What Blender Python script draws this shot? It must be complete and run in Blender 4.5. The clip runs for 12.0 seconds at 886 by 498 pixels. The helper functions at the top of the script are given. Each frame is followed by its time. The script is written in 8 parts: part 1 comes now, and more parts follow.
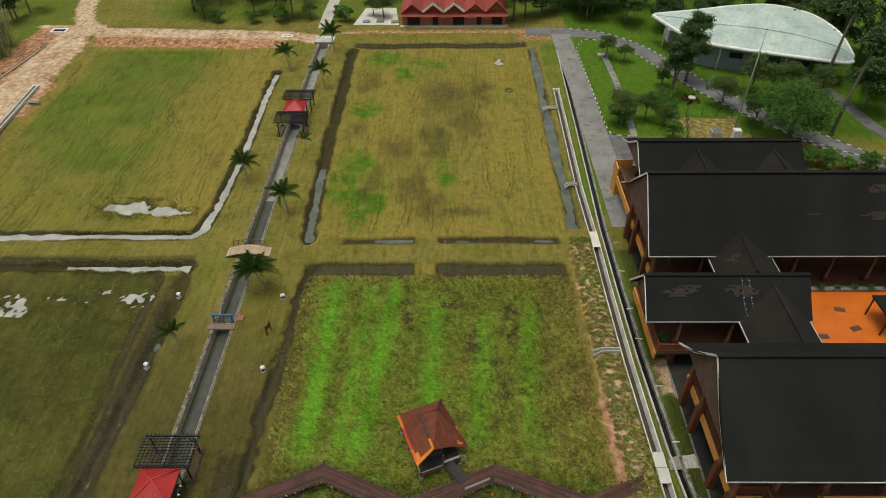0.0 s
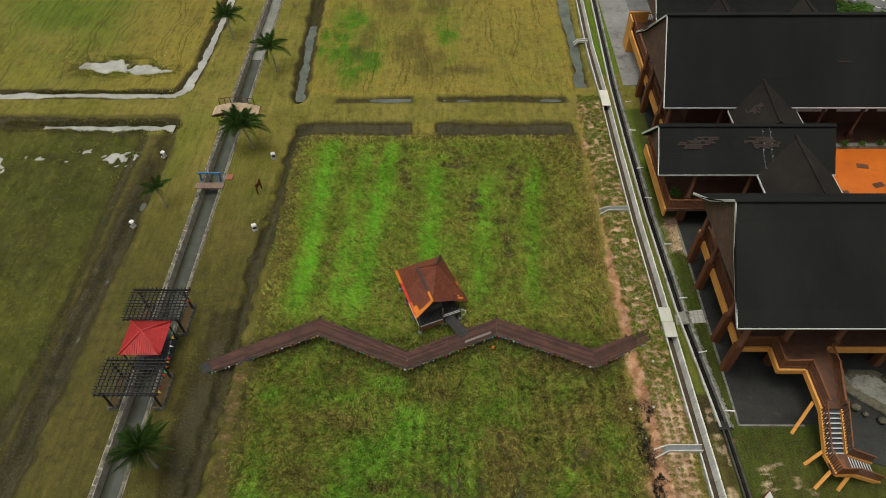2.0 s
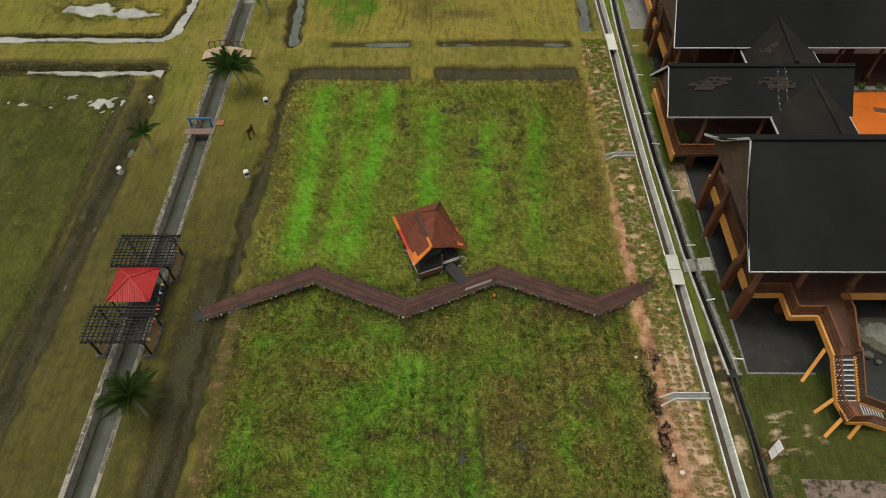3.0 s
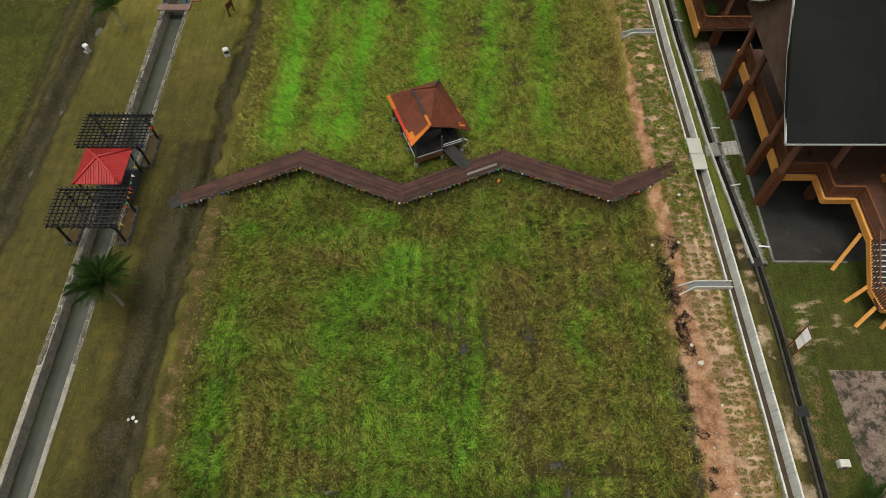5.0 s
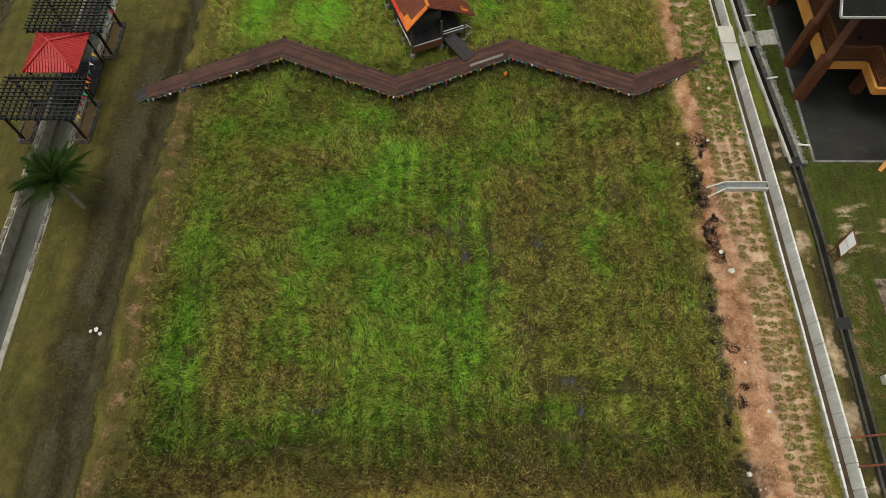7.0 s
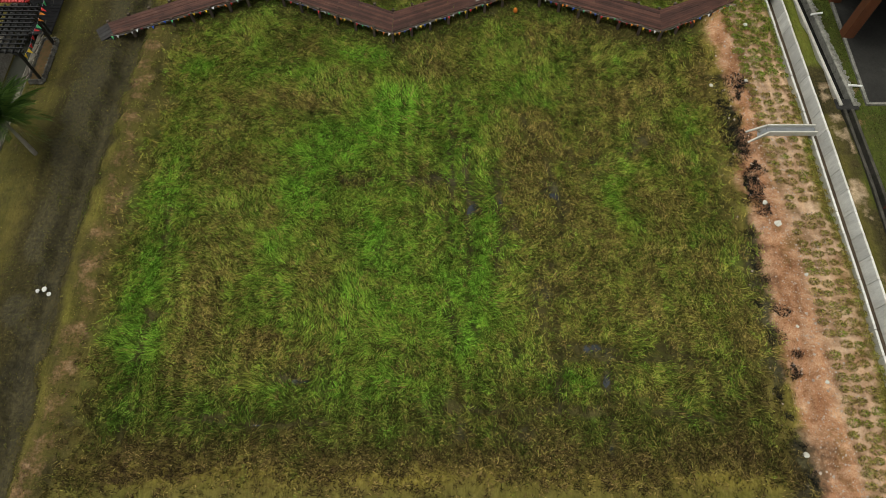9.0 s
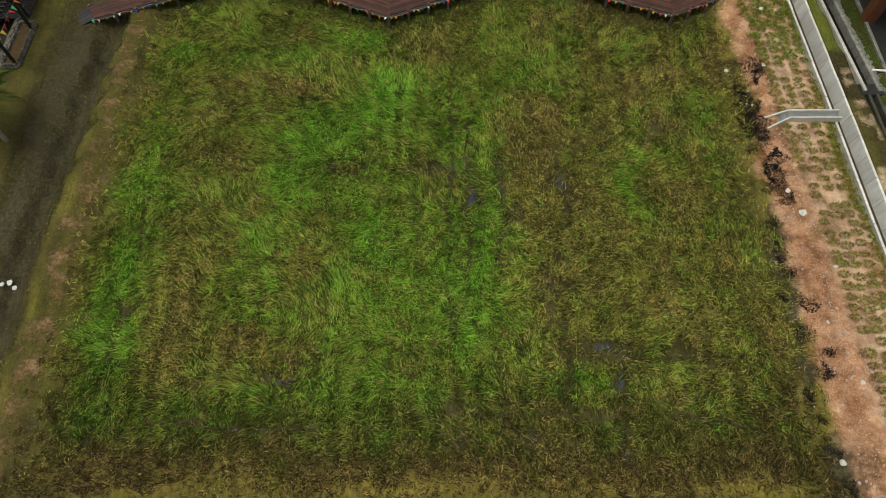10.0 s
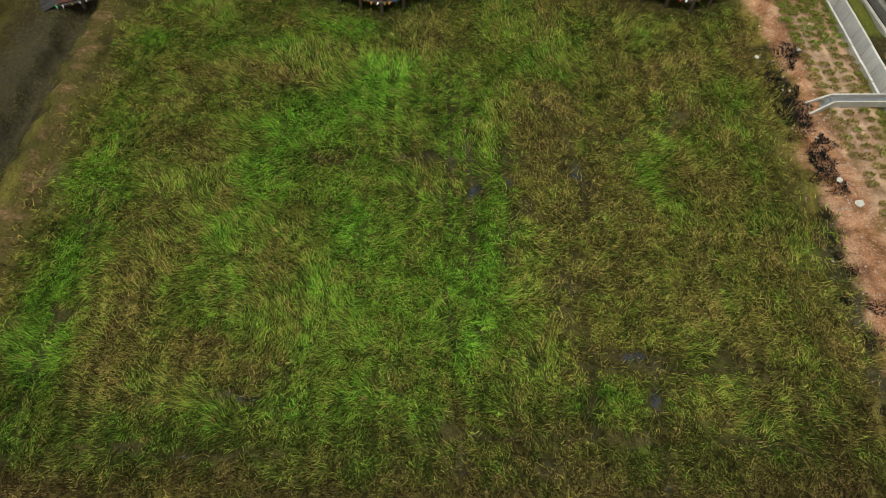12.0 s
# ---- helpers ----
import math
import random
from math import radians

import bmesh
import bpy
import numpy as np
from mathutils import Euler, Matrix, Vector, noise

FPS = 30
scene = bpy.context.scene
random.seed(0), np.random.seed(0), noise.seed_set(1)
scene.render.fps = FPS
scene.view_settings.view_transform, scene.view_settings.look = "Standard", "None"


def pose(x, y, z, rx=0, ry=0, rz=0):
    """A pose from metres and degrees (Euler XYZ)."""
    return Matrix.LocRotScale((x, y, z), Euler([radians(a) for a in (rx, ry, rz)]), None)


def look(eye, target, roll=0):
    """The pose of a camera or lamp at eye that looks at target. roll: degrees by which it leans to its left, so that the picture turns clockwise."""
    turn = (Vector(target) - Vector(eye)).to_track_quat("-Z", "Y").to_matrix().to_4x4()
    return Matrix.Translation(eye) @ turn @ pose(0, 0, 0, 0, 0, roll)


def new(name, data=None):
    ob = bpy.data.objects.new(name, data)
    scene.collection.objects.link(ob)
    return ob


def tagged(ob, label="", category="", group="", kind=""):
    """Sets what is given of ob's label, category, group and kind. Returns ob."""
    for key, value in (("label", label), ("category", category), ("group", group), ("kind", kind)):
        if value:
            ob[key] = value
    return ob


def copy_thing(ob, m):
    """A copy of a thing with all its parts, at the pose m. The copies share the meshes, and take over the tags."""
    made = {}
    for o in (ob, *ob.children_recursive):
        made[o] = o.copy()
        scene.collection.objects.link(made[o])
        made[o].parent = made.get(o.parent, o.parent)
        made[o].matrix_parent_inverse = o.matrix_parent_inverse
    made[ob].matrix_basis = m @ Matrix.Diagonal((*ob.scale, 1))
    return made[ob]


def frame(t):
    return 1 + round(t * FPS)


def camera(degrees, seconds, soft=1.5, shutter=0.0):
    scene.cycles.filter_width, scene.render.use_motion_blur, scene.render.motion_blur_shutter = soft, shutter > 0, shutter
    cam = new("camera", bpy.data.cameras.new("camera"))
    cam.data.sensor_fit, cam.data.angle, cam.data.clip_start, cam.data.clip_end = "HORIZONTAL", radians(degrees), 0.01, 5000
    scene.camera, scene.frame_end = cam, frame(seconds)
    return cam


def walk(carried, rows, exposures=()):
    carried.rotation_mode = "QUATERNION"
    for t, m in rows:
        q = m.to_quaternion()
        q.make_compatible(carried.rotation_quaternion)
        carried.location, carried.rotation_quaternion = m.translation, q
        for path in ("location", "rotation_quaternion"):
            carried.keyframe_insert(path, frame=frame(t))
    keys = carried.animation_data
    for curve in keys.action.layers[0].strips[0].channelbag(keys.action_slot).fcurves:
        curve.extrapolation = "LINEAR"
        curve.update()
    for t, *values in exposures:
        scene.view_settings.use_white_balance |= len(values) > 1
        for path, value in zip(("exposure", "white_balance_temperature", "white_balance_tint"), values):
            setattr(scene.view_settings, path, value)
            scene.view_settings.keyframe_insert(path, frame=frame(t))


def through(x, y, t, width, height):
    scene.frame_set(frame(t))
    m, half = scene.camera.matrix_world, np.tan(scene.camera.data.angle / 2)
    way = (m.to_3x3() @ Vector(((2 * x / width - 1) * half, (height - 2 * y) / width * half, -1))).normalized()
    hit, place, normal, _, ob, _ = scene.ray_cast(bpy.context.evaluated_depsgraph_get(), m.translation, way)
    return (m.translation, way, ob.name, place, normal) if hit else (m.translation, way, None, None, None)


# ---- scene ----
cam = camera(68.6, 12.0, soft=0.6)
# seconds, eye x, y, z, degrees below the horizon, yaw
PATH = [
    (0.0, 0.02, 0.97, 47.31, 40.59, 0.75),
    (0.5, 0.04, 0.86, 46.07, 43.93, 0.82),
    (1.0, 0.04, 0.75, 44.84, 46.24, 0.84),
    (1.5, 0.01, 0.68, 43.59, 47.91, 0.85),
    (2.0, -0.02, 0.62, 42.34, 49.57, 0.83),
    (2.5, -0.03, 0.59, 41.10, 51.06, 0.82),
    (3.0, -0.01, 0.56, 39.86, 52.49, 0.84),
    (5.0, -0.06, 0.27, 34.87, 58.67, 0.88),
    (5.5, -0.07, 0.22, 33.63, 60.26, 0.94),
    (6.0, -0.06, 0.21, 32.39, 61.49, 0.97),
    (6.5, -0.05, 0.23, 31.17, 62.61, 0.97),
    (7.0, -0.05, 0.24, 29.99, 63.57, 0.99),
    (9.0, -0.16, 0.18, 25.14, 63.60, 1.05),
    (9.5, -0.13, 0.13, 23.92, 63.38, 1.05),
    (10.0, -0.10, 0.09, 22.75, 61.88, 1.08),
    (10.5, -0.07, 0.08, 21.59, 60.15, 1.12),
    (11.0, -0.04, 0.08, 20.48, 58.82, 1.15),
    (11.5, -0.01, 0.08, 19.40, 57.84, 1.18),
    (12.0, 0.01, 0.10, 18.29, 56.85, 1.14),
]
LEAN = -0.58
walk(cam, [(t, pose(x, y, z, 90 - dip, 0, yaw) @ pose(0, 0, 0, 0, 0, LEAN)) for t, x, y, z, dip, yaw in PATH],
     exposures=[(0.0, 0.0, 6750, 3), (12.0, 0.0, 6750, 3)])

# ---- light ----
SUN_EL, SUN_ROT = 80.0, 250.0
world = bpy.data.worlds.new("overcast_sky")
scene.world = world
world.use_nodes = True
wn, wl = world.node_tree.nodes, world.node_tree.links
sky = wn.new("ShaderNodeTexSky")
sky.sky_type, sky.sun_disc = "NISHITA", False
sky.sun_elevation, sky.sun_rotation = radians(SUN_EL), radians(SUN_ROT)
sky.air_density, sky.dust_density, sky.ozone_density = 1.0, 6.0, 1.0
grey = wn.new("ShaderNodeHueSaturation")
grey.inputs["Saturation"].default_value = 0.25
wl.new(sky.outputs[0], grey.inputs["Color"])
wl.new(grey.outputs[0], wn["Background"].inputs[0])
wn["Background"].inputs[1].default_value = 0.105
sun = new("sun", bpy.data.lights.new("sun", "SUN"))
sun.data.energy, sun.data.angle, sun.data.color = 1.15, radians(24), (1.0, 0.95, 0.87)
sa, sr = radians(SUN_EL), radians(SUN_ROT)
sun.matrix_world = look((0, 0, 60), Vector((0, 0, 60)) - Vector((math.sin(sr) * math.cos(sa), math.cos(sr) * math.cos(sa), math.sin(sa))))

# ---- materials ----
def nodes_of(name, rough=0.8, metal=0.0, spec=0.4):
    m = bpy.data.materials.new(name)
    m.use_nodes = True
    n, l = m.node_tree.nodes, m.node_tree.links
    b = n["Principled BSDF"]
    b.inputs["Roughness"].default_value, b.inputs["Metallic"].default_value = rough, metal
    b.inputs["Specular IOR Level"].default_value = spec
    return m, n, l, b


def noise_node(n, l, scale, detail=6.0, rough=0.6, coord=None, stretch=None):
    t = n.new("ShaderNodeTexNoise")
    t.inputs["Scale"].default_value, t.inputs["Detail"].default_value, t.inputs["Roughness"].default_value = scale, detail, rough
    if coord is None:
        coord = n.new("ShaderNodeNewGeometry").outputs["Position"]
    if stretch:
        mp = n.new("ShaderNodeMapping")
        mp.inputs["Scale"].default_value = stretch
        l.new(coord, mp.inputs[0])
        coord = mp.outputs[0]
    l.new(coord, t.inputs["Vector"])
    return t.outputs["Fac"]


def ramp(n, l, fac, stops):
    r = n.new("ShaderNodeValToRGB")
    e = r.color_ramp.elements
    while len(e) < len(stops):
        e.new(0.5)
    for k, (p, c) in zip(e, stops):
        k.position, k.color = p, (*c, 1) if len(c) == 3 else c
    l.new(fac, r.inputs[0])
    return r.outputs[0]


def mixc(n, l, fac, a, b, kind="MIX"):
    m = n.new("ShaderNodeMix")
    m.data_type, m.blend_type = "RGBA", kind
    for sock, v in ((m.inputs[0], fac), (m.inputs[6], a), (m.inputs[7], b)):
        if isinstance(v, (int, float)):
            sock.default_value = v
        elif isinstance(v, tuple):
            sock.default_value = (*v, 1)
        else:
            l.new(v, sock)
    return m.outputs[2]


def mathn(n, l, op, a, b=0.0, clamp=False):
    m = n.new("ShaderNodeMath")
    m.operation, m.use_clamp = op, clamp
    for sock, v in ((m.inputs[0], a), (m.inputs[1], b)):
        if isinstance(v, (int, float)):
            sock.default_value = v
        else:
            l.new(v, sock)
    return m.outputs[0]


def bump(n, l, b, height, strength=0.4, dist=0.02):
    k = n.new("ShaderNodeBump")
    k.inputs["Strength"].default_value, k.inputs["Distance"].default_value = strength, dist
    l.new(height, k.inputs["Height"])
    l.new(k.outputs[0], b.inputs["Normal"])


def surface(name, dark, light, rough=0.8, coarse=0.6, fine=14.0, relief=0.3, stain=None, stain_at=(0.55, 0.75), metal=0.0, vary=0.25, stretch=None, spec=0.4, local=False, depth=0.02):
    """Two colours mixed by coarse and fine noise, stains with a shape of their own, fine relief, and a change of tone from piece to piece."""
    m, n, l, b = nodes_of(name, rough, metal, spec)
    co = n.new("ShaderNodeTexCoord").outputs["Object"] if local else None
    f1, f2 = noise_node(n, l, coarse, 5, 0.65, co, stretch), noise_node(n, l, fine, 6, 0.7, co, stretch)
    mix = mathn(n, l, "ADD", mathn(n, l, "MULTIPLY", f1, 0.55), mathn(n, l, "MULTIPLY", f2, 0.45))
    col = ramp(n, l, mix, [(0.36, dark), (0.64, light)])
    if stain:
        s = ramp(n, l, noise_node(n, l, coarse * 2.3, 8, 0.7, co, stretch), [(stain_at[0], (0, 0, 0)), (stain_at[1], (1, 1, 1))])
        col = mixc(n, l, s, col, stain)
    if vary:
        rnd = n.new("ShaderNodeObjectInfo").outputs["Random"]
        k = mathn(n, l, "ADD", mathn(n, l, "MULTIPLY", rnd, vary), 1.0 - vary / 2)
        g = n.new("ShaderNodeCombineColor")
        for i in range(3):
            l.new(k, g.inputs[i])
        col = mixc(n, l, 1.0, col, g.outputs[0], "MULTIPLY")
    l.new(col, b.inputs["Base Color"])
    r = mathn(n, l, "ADD", mathn(n, l, "MULTIPLY", f2, 0.3), rough - 0.15, True)
    l.new(r, b.inputs["Roughness"])
    if relief:
        bump(n, l, b, f2, relief, depth)
    return m


CONCRETE = surface("concrete", (0.33, 0.31, 0.27), (0.56, 0.54, 0.49), 0.85, 0.5, 9, 0.35, (0.13, 0.12, 0.1), (0.56, 0.78))
PALE_CONCRETE = surface("pale_concrete", (0.5, 0.48, 0.42), (0.72, 0.7, 0.64), 0.85, 0.6, 10, 0.3, (0.26, 0.24, 0.19), (0.58, 0.8))
OLD_CONCRETE = surface("weathered_concrete", (0.13, 0.125, 0.11), (0.34, 0.33, 0.29), 0.9, 0.7, 9, 0.5, (0.05, 0.055, 0.035), (0.5, 0.7))
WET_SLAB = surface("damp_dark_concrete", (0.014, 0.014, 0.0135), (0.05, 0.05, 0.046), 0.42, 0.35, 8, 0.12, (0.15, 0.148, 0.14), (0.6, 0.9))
ASPHALT = surface("asphalt", (0.10, 0.098, 0.098), (0.19, 0.185, 0.185), 0.85, 0.25, 30, 0.3, (0.055, 0.055, 0.06), (0.52, 0.68))
STONE = surface("rubble_stone", (0.2, 0.18, 0.15), (0.45, 0.41, 0.35), 0.9, 2.0, 16, 0.5, (0.08, 0.08, 0.05))
ROOF_BLACK = surface("black_shingle", (0.0105, 0.0108, 0.0106), (0.021, 0.021, 0.02), 0.95, 0.18, 22, 0.5, (0.024, 0.022, 0.019), (0.6, 0.85), stretch=(1, 0.35, 0.35), spec=0.12)
ROOF_DUSK = surface("dusty_brown_black_shingle", (0.014, 0.0125, 0.0115), (0.03, 0.026, 0.023), 0.95, 0.4, 20, 0.5, (0.05, 0.042, 0.035), (0.62, 0.85), spec=0.12)
GABLE_BROWN = surface("brown_gable_board", (0.07, 0.04, 0.03), (0.15, 0.09, 0.068), 0.85, 1.0, 14, 0.4)
ROOF_BROWN = surface("bare_brown_shingle", (0.02, 0.013, 0.01), (0.042, 0.026, 0.02), 0.8, 0.6, 16, 0.5)
WHITE_TRIM = surface("pale_grey_trim", (0.5, 0.5, 0.5), (0.68, 0.68, 0.68), 0.5, 1, 12, 0.1, (0.3, 0.29, 0.27), (0.65, 0.85))
PILLAR = surface("brown_painted_timber", (0.1, 0.034, 0.015), (0.175, 0.062, 0.026), 0.6, 1.2, 18, 0.15, (0.07, 0.024, 0.012), (0.6, 0.8), stretch=(1, 1, 0.25))
OCHRE = surface("ochre_paint", (0.6, 0.26, 0.055), (0.8, 0.38, 0.095), 0.65, 0.8, 12, 0.15, (0.32, 0.13, 0.04), (0.62, 0.85))
RAIL_BROWN = surface("brown_rail_paint", (0.15, 0.055, 0.022), (0.24, 0.09, 0.035), 0.6, 1.5, 20, 0.1)
DECK_BROWN = surface("brown_deck_coating", (0.085, 0.042, 0.028), (0.14, 0.066, 0.042), 0.5, 0.5, 10, 0.15, (0.035, 0.02, 0.015), (0.55, 0.75))
WALL_BROWN = surface("dark_timber_wall", (0.075, 0.028, 0.016), (0.14, 0.054, 0.03), 0.65, 1.0, 16, 0.3, stretch=(1, 1, 0.2))
COURT = surface("orange_court_coating", (0.56, 0.125, 0.012), (0.78, 0.19, 0.02), 0.5, 0.4, 9, 0.12, (0.36, 0.1, 0.02), (0.6, 0.8))
PLANK = surface("dark_red_deck_board", (0.038, 0.015, 0.011), (0.095, 0.04, 0.028), 0.7, 1.2, 26, 0.35, (0.16, 0.11, 0.09), (0.62, 0.82), vary=0.85)
OLD_WOOD = surface("weathered_timber", (0.05, 0.036, 0.028), (0.13, 0.1, 0.075), 0.85, 2, 22, 0.4, vary=0.4)
GREY_WOOD = surface("grey_boards", (0.022, 0.021, 0.021), (0.055, 0.052, 0.052), 0.8, 1.5, 20, 0.3, vary=0.4)
BLACK_STEEL = surface("black_painted_steel", (0.008, 0.008, 0.009), (0.02, 0.02, 0.02), 0.45, 3, 30, 0.1)
RED_TILE = surface("red_metal_tile", (0.36, 0.022, 0.022), (0.52, 0.042, 0.042), 0.5, 1.0, 14, 0.15, (0.22, 0.02, 0.02), (0.62, 0.82))
RUST_TILE = surface("rust_brown_tile", (0.115, 0.03, 0.014), (0.23, 0.062, 0.029), 0.75, 1.6, 18, 0.35, (0.04, 0.012, 0.01), (0.55, 0.75), vary=0.4)
ORANGE_TILE = surface("orange_tile", (0.5, 0.13, 0.014), (0.72, 0.22, 0.025), 0.7, 2.5, 18, 0.3, (0.3, 0.07, 0.015), (0.6, 0.8), vary=0.4)
SCARLET_TILE = surface("scarlet_tile", (0.42, 0.03, 0.015), (0.6, 0.055, 0.025), 0.7, 2.5, 18, 0.3, vary=0.3)
WHITE_PAINT = surface("white_paint", (0.6, 0.6, 0.58), (0.8, 0.8, 0.78), 0.5, 1.5, 14, 0.1, (0.4, 0.38, 0.33), (0.68, 0.9))
BLUE_PAINT = surface("blue_painted_steel", (0.03, 0.12, 0.25), (0.06, 0.19, 0.36), 0.5, 2, 18, 0.1, (0.12, 0.07, 0.04), (0.68, 0.85))
STEEL = surface("galvanised_steel", (0.3, 0.32, 0.34), (0.48, 0.5, 0.52), 0.45, 1.5, 12, 0.1, (0.2, 0.19, 0.18), metal=0.4)
BRICK = surface("orange_brick", (0.26, 0.1, 0.06), (0.4, 0.17, 0.1), 0.85, 1, 10, 0.4)
HALL_ROOF = surface("weathered_pale_metal_roof", (0.28, 0.36, 0.33), (0.5, 0.58, 0.54), 0.5, 0.25, 3, 0.1, (0.22, 0.26, 0.23), (0.52, 0.8))
HALL_WALL = surface("blue_grey_wall", (0.18, 0.22, 0.27), (0.27, 0.31, 0.36), 0.7, 0.6, 6, 0.1)
DARK_GAP = surface("dark_shutter", (0.008, 0.008, 0.008), (0.02, 0.02, 0.02), 0.7, 2, 10, 0.1)
TRUNK = surface("grey_bark", (0.1, 0.085, 0.065), (0.25, 0.22, 0.175), 0.9, 3, 22, 0.6)
PALM_TRUNK = surface("palm_bark", (0.17, 0.15, 0.115), (0.42, 0.38, 0.31), 0.9, 3, 16, 0.6, local=True, stretch=(1, 1, 4))
BLACK_SOIL = surface("burnt_soil", (0.012, 0.012, 0.012), (0.035, 0.033, 0.03), 0.95, 2, 14, 0.6)
CRACKED = surface("mossy_cracked_paving", (0.07, 0.048, 0.034), (0.3, 0.22, 0.18), 0.9, 0.7, 9, 0.5, (0.035, 0.032, 0.02), (0.48, 0.58))


def leaf_mat(name, dark, light, gloss=0.5, through=0.25):
    m, n, l, b = nodes_of(name, gloss, 0, 0.3)
    rnd = n.new("ShaderNodeNewGeometry").outputs["Random Per Island"]
    ob = n.new("ShaderNodeObjectInfo").outputs["Random"]
    k = mathn(n, l, "ADD", mathn(n, l, "MULTIPLY", rnd, 0.75), mathn(n, l, "MULTIPLY", ob, 0.25))
    col = ramp(n, l, k, [(0.1, dark), (0.9, light)])
    l.new(col, b.inputs["Base Color"])
    t = n.new("ShaderNodeBsdfTranslucent")
    l.new(col, t.inputs[0])
    s = n.new("ShaderNodeMixShader")
    s.inputs[0].default_value = through
    l.new(b.outputs[0], s.inputs[1]), l.new(t.outputs[0], s.inputs[2])
    l.new(s.outputs[0], n["Material Output"].inputs[0])
    return m


LEAF = leaf_mat("tree_leaf", (0.02, 0.045, 0.012), (0.085, 0.15, 0.03))
LEAF_BRIGHT = leaf_mat("bright_leaf", (0.035, 0.09, 0.012), (0.12, 0.25, 0.03))
LEAF_OLIVE = leaf_mat("olive_leaf", (0.035, 0.068, 0.012), (0.125, 0.185, 0.03))
PALM_LEAF = leaf_mat("palm_leaf", (0.03, 0.08, 0.018), (0.14, 0.23, 0.05), 0.4)


def water_mat(name, colour, rough=0.06):
    m, n, l, b = nodes_of(name, rough, 0, 0.5)
    col = ramp(n, l, noise_node(n, l, 0.6, 5), [(0.35, tuple(c * 0.7 for c in colour)), (0.65, colour)])
    l.new(col, b.inputs["Base Color"])
    bump(n, l, b, noise_node(n, l, 5, 3), 0.04, 0.02)
    return m


CANAL_WATER = water_mat("murky_canal_water", (0.085, 0.09, 0.072))
# muddy water, its base colour raised to stand for the reflected sky
PUDDLE_WATER = water_mat("sky_pale_muddy_water", (0.46, 0.45, 0.41), 0.12)
# bright sky reflection of the far canal, painted as a paler water colour
SKY_PALE_WATER = water_mat("sky_pale_canal_water", (0.3, 0.3, 0.27))
DULL_WATER = water_mat("dull_green_water", (0.13, 0.145, 0.12), 0.12)


def flag_mat(i, c):
    return surface("flag_cloth_" + i, tuple(x * 0.8 for x in c), c, 0.8, 5, 30, 0, vary=0.2)


FLAGS = [flag_mat(k, c) for k, c in (("yellow", (0.75, 0.5, 0.03)), ("red", (0.6, 0.03, 0.03)), ("blue", (0.03, 0.1, 0.5)), ("green", (0.1, 0.55, 0.2)), ("orange", (0.8, 0.25, 0.03)), ("white", (0.75, 0.75, 0.72)))]


